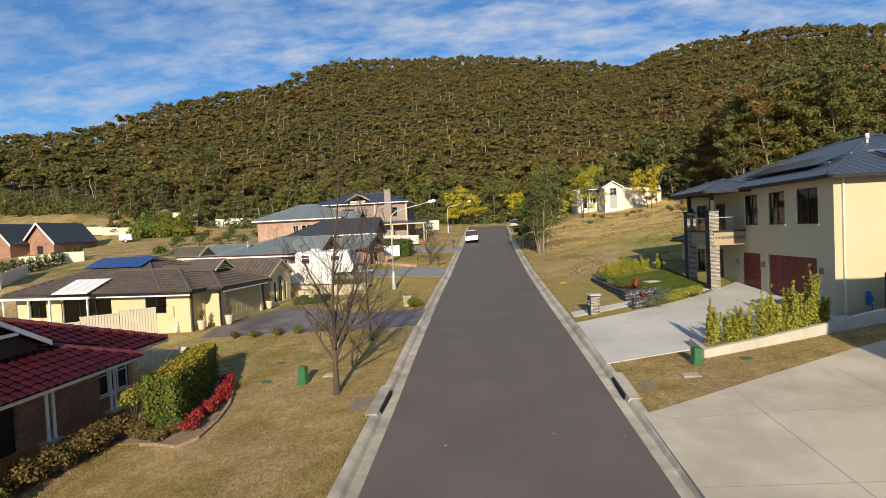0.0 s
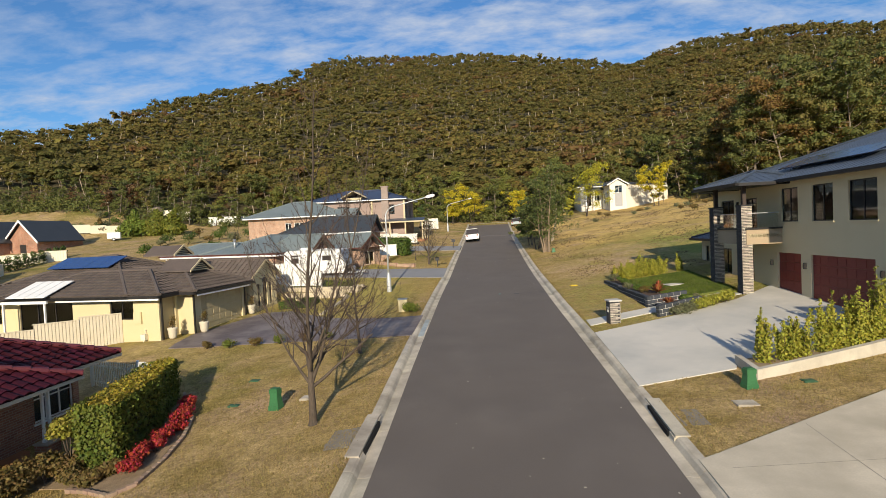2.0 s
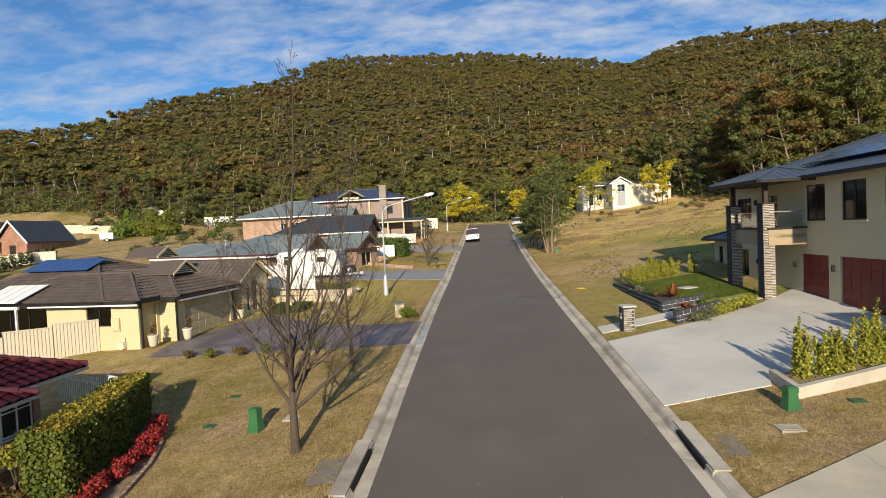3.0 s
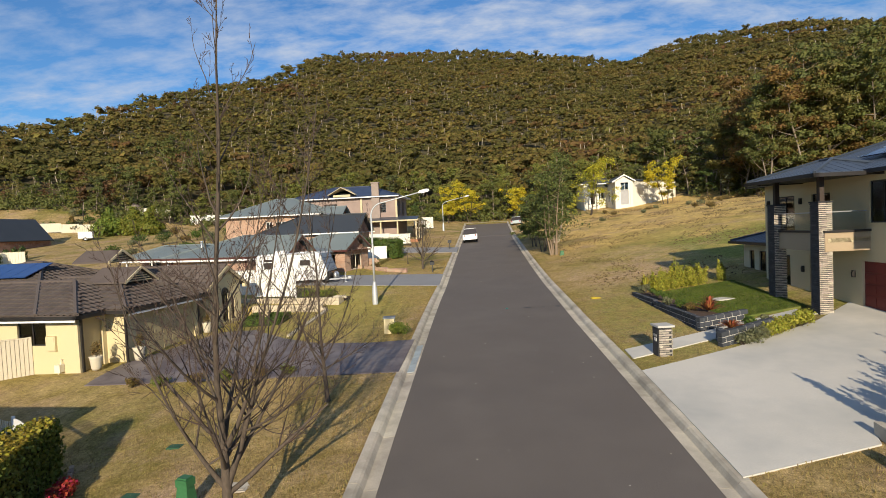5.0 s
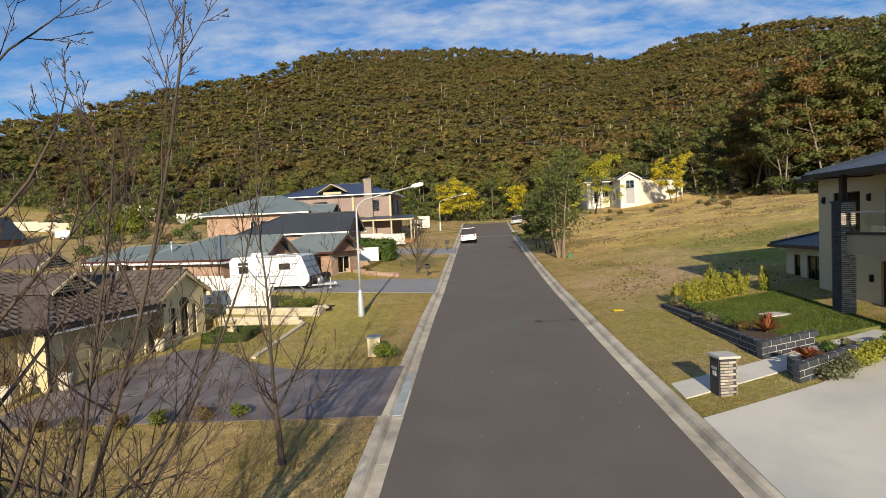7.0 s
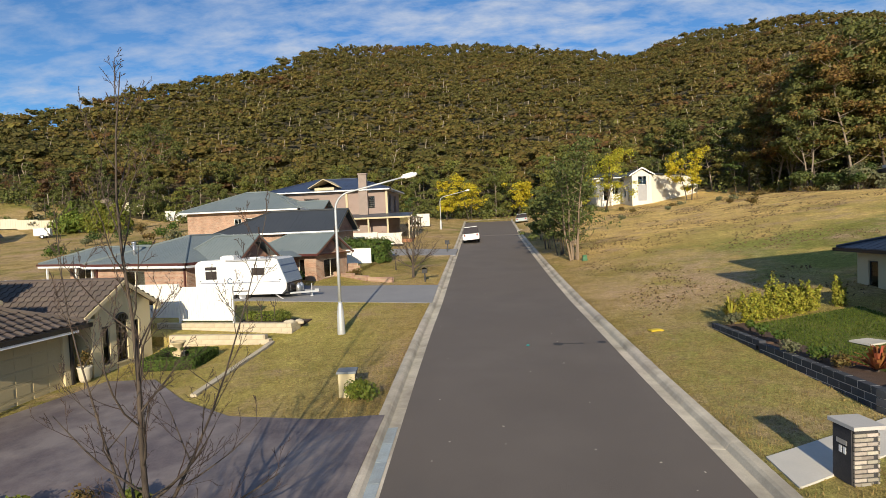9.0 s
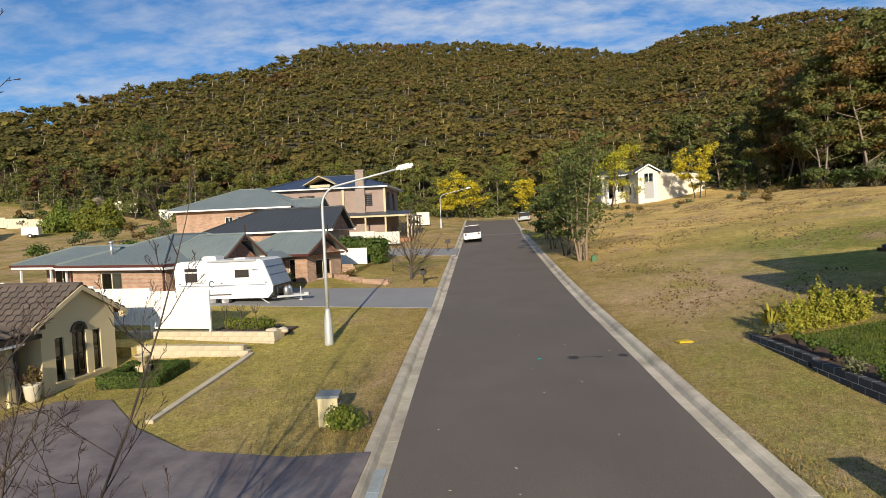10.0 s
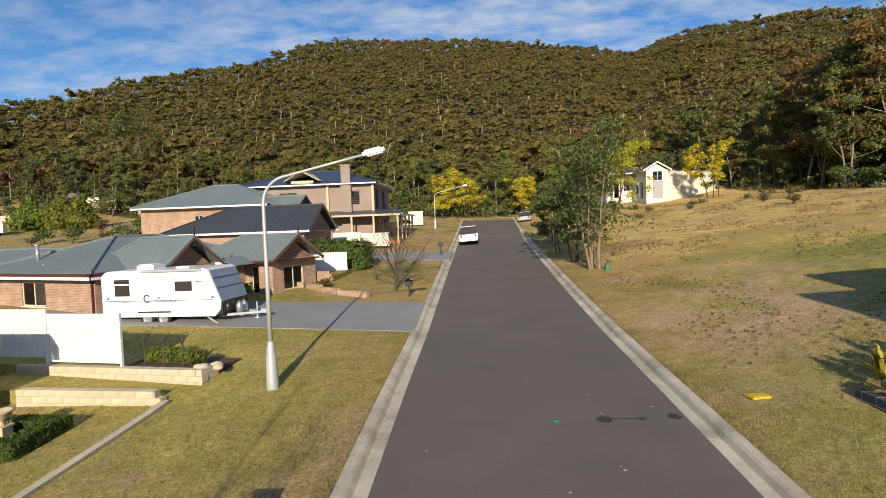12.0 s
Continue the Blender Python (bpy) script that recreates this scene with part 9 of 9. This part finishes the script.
for row in range(2):
    s = -1.05
    while s < 0.86:
        ye = lerp(s, EDGE_S, EDGE_Y) + row * 6.5 + ER.uniform(-2, 2)
        x = s * ye
        # upright young trees stand in front in the middle, older ones to both sides
        if -0.35 < s < 0.2:
            k = ER.choice((4, 6, 9, 4, 6, 9, 1, 2, 5)) if row < 2 else ER.choice((0, 5, 1, 9))
        elif s > 0.3:
            k = ER.choice((2, 0, 8, 7, 1, 5, 3, 2, 6))
        else:
            k = ER.choice((2, 1, 6, 5, 7, 0, 3, 2, 9))
        sc = ER.uniform(0.7, 1.1) * lerp(s, [-0.9, -0.4, 0.0, 0.2, 0.42, 0.6], [0.62, 0.9, 0.8, 0.85, 1.2, 1.35])
        if row < 1:
            sc *= 0.95 if -0.35 < s < 0.2 else 0.75
        place_gum(k, x, ye, sc)
        s += (3.0 + 0.6 * row) * ER.uniform(0.7, 1.3) / ye
# the tall stand on the rise above the white house, which shades the trees behind it
RUST_OLIVE = leafy("rust-olive gum foliage", (0.25, 0.155, 0.045), (0.15, 0.10, 0.032))
STAND = [gum_tree("gum_tree", 0, 0, 22.0, 140 + k, lb, lf, bk, cr, n, 0.155, st, wd_, group="tall gum trees on the rise", z=0.1, clump=cl, limbs=19, girth=0.0085, full=0.42)
         for k, (lb, lf, bk, cr, n, st, wd_, cl) in enumerate((("tall gum tree with full olive crown", OLIVE_EUC, BARK_DARK, 0.12, 7600, 1, 0.17, 0.90),
                                                             ("tall gum tree with forked pale trunk", LEAF_EUC, GREY_BARK, 0.22, 7000, 2, 0.19, 0.75),
                                                             ("tall gum tree with rust-tinged olive crown", RUST_OLIVE, GREY_BARK, 0.16, 7000, 1, 0.18, 0.85)))]
for k in range(34):
    x, y = 38.5 + 40 * ((k + ER.random()) / 34) ** 1.15, ER.uniform(84, 90) if k % 2 else ER.uniform(91, 106)
    at = pose(x, y, ground_z(x, y) - 0.15, 0, 0, ER.uniform(0, 360))
    ob = STAND[k % 3]
    if k < 3:
        ob.matrix_basis = at
    else:
        ob = copy_thing(ob, at)
    sc = ER.uniform(0.8, 1.15) * lerp(x, [38, 46, 80], [0.8, 0.9, 0.88])
    ob.scale = (sc * 1.05, sc * 1.05, sc)
for k in range(44):
    x = ER.uniform(36, 68)
    y = ER.uniform(80, 86) if k % 2 else ER.uniform(85, 91)
    round_bush("forest_shrub", x, y, ER.uniform(1.8, 3.4), ER.uniform(2.0, 4.6), 800, 0.13, (GREY_LEAF, CONIFER, ACACIA)[k % 3], ("grey-green shrub at the forest edge", "dark conifer shrub at the forest edge", "bushy green acacia at the forest edge")[k % 3], "shrubs at the forest edge", ground_z(x, y), 900 + k)
gum_tree("gum_tree", -73.0, 128.0, 16.5, 91, "old spreading gum tree with thick pale limbs", LEAF_EUC, GREY_BARK, 0.30, 5200, 0.17, 4, 0.36, z=ground_z(-73, 128), clump=0.75, limbs=9)
gum_tree("gum_tree", 43.5, 97.0, 16.0, 98, "old spreading gum tree with bare pale limbs", RUST_EUC, GREY_BARK, 0.42, 2600, 0.16, 4, 0.34, z=ground_z(43.5, 97), clump=0.6, limbs=8)
gum_tree("gum_tree", -22.0, 134.0, 14.5, 93, "old gum tree with pale forked trunk", OLIVE_EUC, BARK, 0.45, 2600, 0.17, 3, 0.24, z=ground_z(-22, 134), clump=0.7, limbs=8)

FR = np.random.default_rng(11)


def clumps(k):
    """Rounded crown of a hill tree about 6 m up: a few clumps over a fuller middle."""
    R = FR.uniform(1.6, 2.3)
    bl_ = [(0, 0, 5.6, R * 0.72)]
    for j in range(int(FR.integers(5, 8))):
        a, rr = FR.uniform(0, 6.28), R * FR.uniform(0.35, 0.95)
        bl_.append((rr * math.cos(a), rr * math.sin(a), 6.2 - 0.55 * rr * rr / R + FR.normal() * 0.35, FR.uniform(0.34, 0.52) * R))
    return bl_


near_protos, far_protos = [], []
for k in range(14):
    b = clumps(k)
    near_protos.append(np.concatenate([domes(FR, [(x_, y_, z_, r_ * 0.62) for x_, y_, z_, r_ in b]), leaf_cloud(FR, b, 210, 0.17, 0.8, 0.7, 0.5, 0.5)]))
    b = clumps(k)[:6]
    far_protos.append(np.concatenate([domes(FR, [(x_, y_, z_, r_ * 0.62) for x_, y_, z_, r_ in b[:4]]), leaf_cloud(FR, b, 66, 0.22, 0.9, 0.62, 0.6, 0.55)]))
groups = {0: [], 1: [], 2: []}
trunks = MB()
y = 96.0
while y < 520:
    big = lerp(y, [110, 180, 320, 520], [1.0, 1.05, 1.12, 1.2])
    gap = 4.35 * big
    for s in np.arange(-1.06, 0.86, gap / y):
        ss = s + FR.uniform(-0.5, 0.5) * gap / y
        yy = y + FR.uniform(-0.5, 0.5) * gap
        ye, y1 = lerp(ss, EDGE_S, EDGE_Y), lerp(ss, RIDGE_S, RIDGE_Y)
        if yy < ye + 9 or yy > y1 + 5:
            continue
        x = ss * yy
        z = ground_z(x, yy)
        near = yy < ye + 42
        p = (near_protos if near else far_protos)[int(FR.integers(14))]
        lone = yy > y1 - 9 and FR.uniform() < 0.10
        a = FR.uniform(0, 6.28)
        ca, sa = math.cos(a), math.sin(a)
        sc = FR.uniform(0.82, 1.22) * big * (1.15 if near else 1.0) * (1.2 if lone else 1.0)
        q = p * np.array([sc * 1.42, sc * 1.42, sc * FR.uniform(0.88, 1.12)])
        q = np.stack([q[..., 0] * ca - q[..., 1] * sa + x, q[..., 0] * sa + q[..., 1] * ca + yy, q[..., 2] + z + (-1.3 if lone else -1.7) * sc], -1)
        v = noise.noise((x / 45, yy / 45, 9.0)) + FR.normal() * 0.36
        groups[2 if v > 0.78 else (1 if v > 0.0 else 0)].append(q)
        if lone or FR.uniform() < 0.25:
            lx, ly = FR.normal() * 0.5, FR.normal() * 0.5
            trunks.tube([(x, yy - 0.9 * sc, z - 0.5), (x + lx * 0.5, yy - 1.9 * sc + ly * 0.5, z + 2.6 * sc), (x + lx, yy - 1.2 * sc + ly, z + 4.8 * sc)], [0.12 * sc, 0.09 * sc, 0.05 * sc], 3, cap=False)
    y += gap * 0.95
LEAF_FAR2 = mat("hill forest foliage olive", (0.198, 0.154, 0.040), (0.118, 0.098, 0.029), 0.7, 0.25, 1.6, 0.0, island=0.34, transl=0.32, spec=0.2)
LEAF_FAR3 = mat("hill forest foliage rust", (0.19, 0.115, 0.041), (0.115, 0.077, 0.030), 0.7, 0.25, 1.6, 0.0, island=0.34, transl=0.32, spec=0.2)
for k, (m, lb) in enumerate(((LEAF_FAR, "deep green"), (LEAF_FAR2, "olive"), (LEAF_FAR3, "rust-brown"))):
    tagged(new("hill_forest", quads_mesh("hill_forest", np.concatenate(groups[k]), m)), lb + " eucalypt crowns covering the hillside", "forest", kind="stuff")
tagged(new("forest_trunks", trunks.mesh("forest_trunks", BARK)), "pale eucalypt trunks among the hillside forest", "forest", kind="stuff")
# leaf litter and dark scrub below the trees
sc_ = []
for k in range(1000):
    s = FR.uniform(-1.1, 0.95)
    yy = lerp(s, EDGE_S, EDGE_Y) + FR.uniform(-4.0, 9)
    x = s * yy
    R = FR.uniform(0.7, 2.5)
    bl_ = [(x + FR.normal() * R * 0.7, yy + FR.normal() * R * 0.7, ground_z(x, yy) + R * FR.uniform(0.2, 0.9), R * 0.55) for _ in range(4)]
    sc_.append(leaf_cloud(FR, bl_, 55, 0.19, 1.0, 0.3))
tagged(new("undergrowth", quads_mesh("undergrowth", np.concatenate(sc_), LEAF_EUC)), "scrubby undergrowth below the gum trees", "undergrowth", kind="stuff")


# ---- grass blades on the verges ----
def inside(poly, x, y):
    c = False
    for (x0, y0), (x1, y1) in zip(poly, poly[1:] + poly[:1]):
        if (y0 > y) != (y1 > y) and x < (x1 - x0) * (y - y0) / (y1 - y0) + x0:
            c = not c
    return c


BR = np.random.default_rng(31)
BLADES = mat("dry grass blade", (0.36, 0.27, 0.105), (0.24, 0.185, 0.065), 0.9, 0.6, 5, 0.0, island=0.28, transl=0.3, spec=0.1)
P_ = []
boxes_ = [(min(p[0] for p in o), min(p[1] for p in o), max(p[0] for p in o), max(p[1] for p in o), o) for o in PADS]
while len(P_) < 90000:
    y = 9 + 50 * BR.uniform() ** 1.25
    u = BR.choice((-1, 1)) * (4.0 + 10.5 * BR.uniform() ** 1.3)
    x = road_mid(y) + u
    if any(a <= x <= c_ and b <= y <= d_ and inside(o, x, y) for a, b, c_, d_, o in boxes_):
        continue
    if u < 0 and 38.4 < y < 42.4 and u < -8.6 or u > 0 and u > 13 and 22 < y < 40 or u < -12.6 and y < 26:
        continue
    P_.append((x, y, lawn_z(x, y) + 0.03 * noise.noise((x / 2.2, y / 2.2, 3.0))))
P_ = np.array(P_)
n_ = len(P_)
a_ = BR.uniform(0, 6.283, n_)
w_ = BR.uniform(0.006, 0.014, n_)[:, None]
h_ = BR.uniform(0.02, 0.055, n_)[:, None]
d_ = np.stack([np.cos(a_), np.sin(a_), 0 * a_], 1)
l_ = np.stack([-np.sin(a_), np.cos(a_), 0 * a_], 1) * BR.uniform(-0.03, 0.03, n_)[:, None]
up_v = np.array([[0, 0, 1.0]])
base_ = P_ - up_v * 0.02
q_ = np.stack([base_ - d_ * w_, base_ + d_ * w_, base_ + d_ * w_ * 0.8 + l_ + up_v * (h_ + 0.02), base_ - d_ * w_ * 0.6 + l_ * 1.3 + up_v * (h_ * 0.8 + 0.02)], 1)
tagged(new("grass_blades", quads_mesh("grass_blades", q_, BLADES)), "short dry grass on the verges", "grass", kind="stuff")

# blades of the watered lawn
LAWN_BLADE = mat("green lawn blade", (0.15, 0.19, 0.035), (0.07, 0.105, 0.02), 0.9, 0.8, 5, 0.0, island=0.35, transl=0.3, spec=0.1)
lawn_out = [(7.75, 30.7), (7.75, 36.7), (11.9, 37.4), (12.1, 31.4), (9.3, 30.7)]
G_ = []
while len(G_) < 14000:
    x, y = BR.uniform(7.75, 12.1), BR.uniform(30.7, 37.4)
    if inside(lawn_out, x, y) and math.hypot(x - 9.85, y - 33.85) > 0.55:
        G_.append((x, y, lawn_z(x, y) + 0.09))
G_ = np.array(G_)
n_ = len(G_)
a_ = BR.uniform(0, 6.283, n_)
d_ = np.stack([np.cos(a_), np.sin(a_), 0 * a_], 1) * BR.uniform(0.008, 0.016, n_)[:, None]
l_ = np.stack([-np.sin(a_), np.cos(a_), 0 * a_], 1) * BR.uniform(-0.03, 0.03, n_)[:, None]
h_ = up_v * BR.uniform(0.03, 0.06, n_)[:, None]
q_ = np.stack([G_ - d_, G_ + d_, G_ + d_ * 0.7 + l_ + h_, G_ - d_ * 0.5 + l_ * 1.3 + h_ * 0.8], 1)
tagged(new("lawn_blades", quads_mesh("lawn_blades", q_, LAWN_BLADE)), "short green grass of the watered lawn", "grass", kind="stuff")
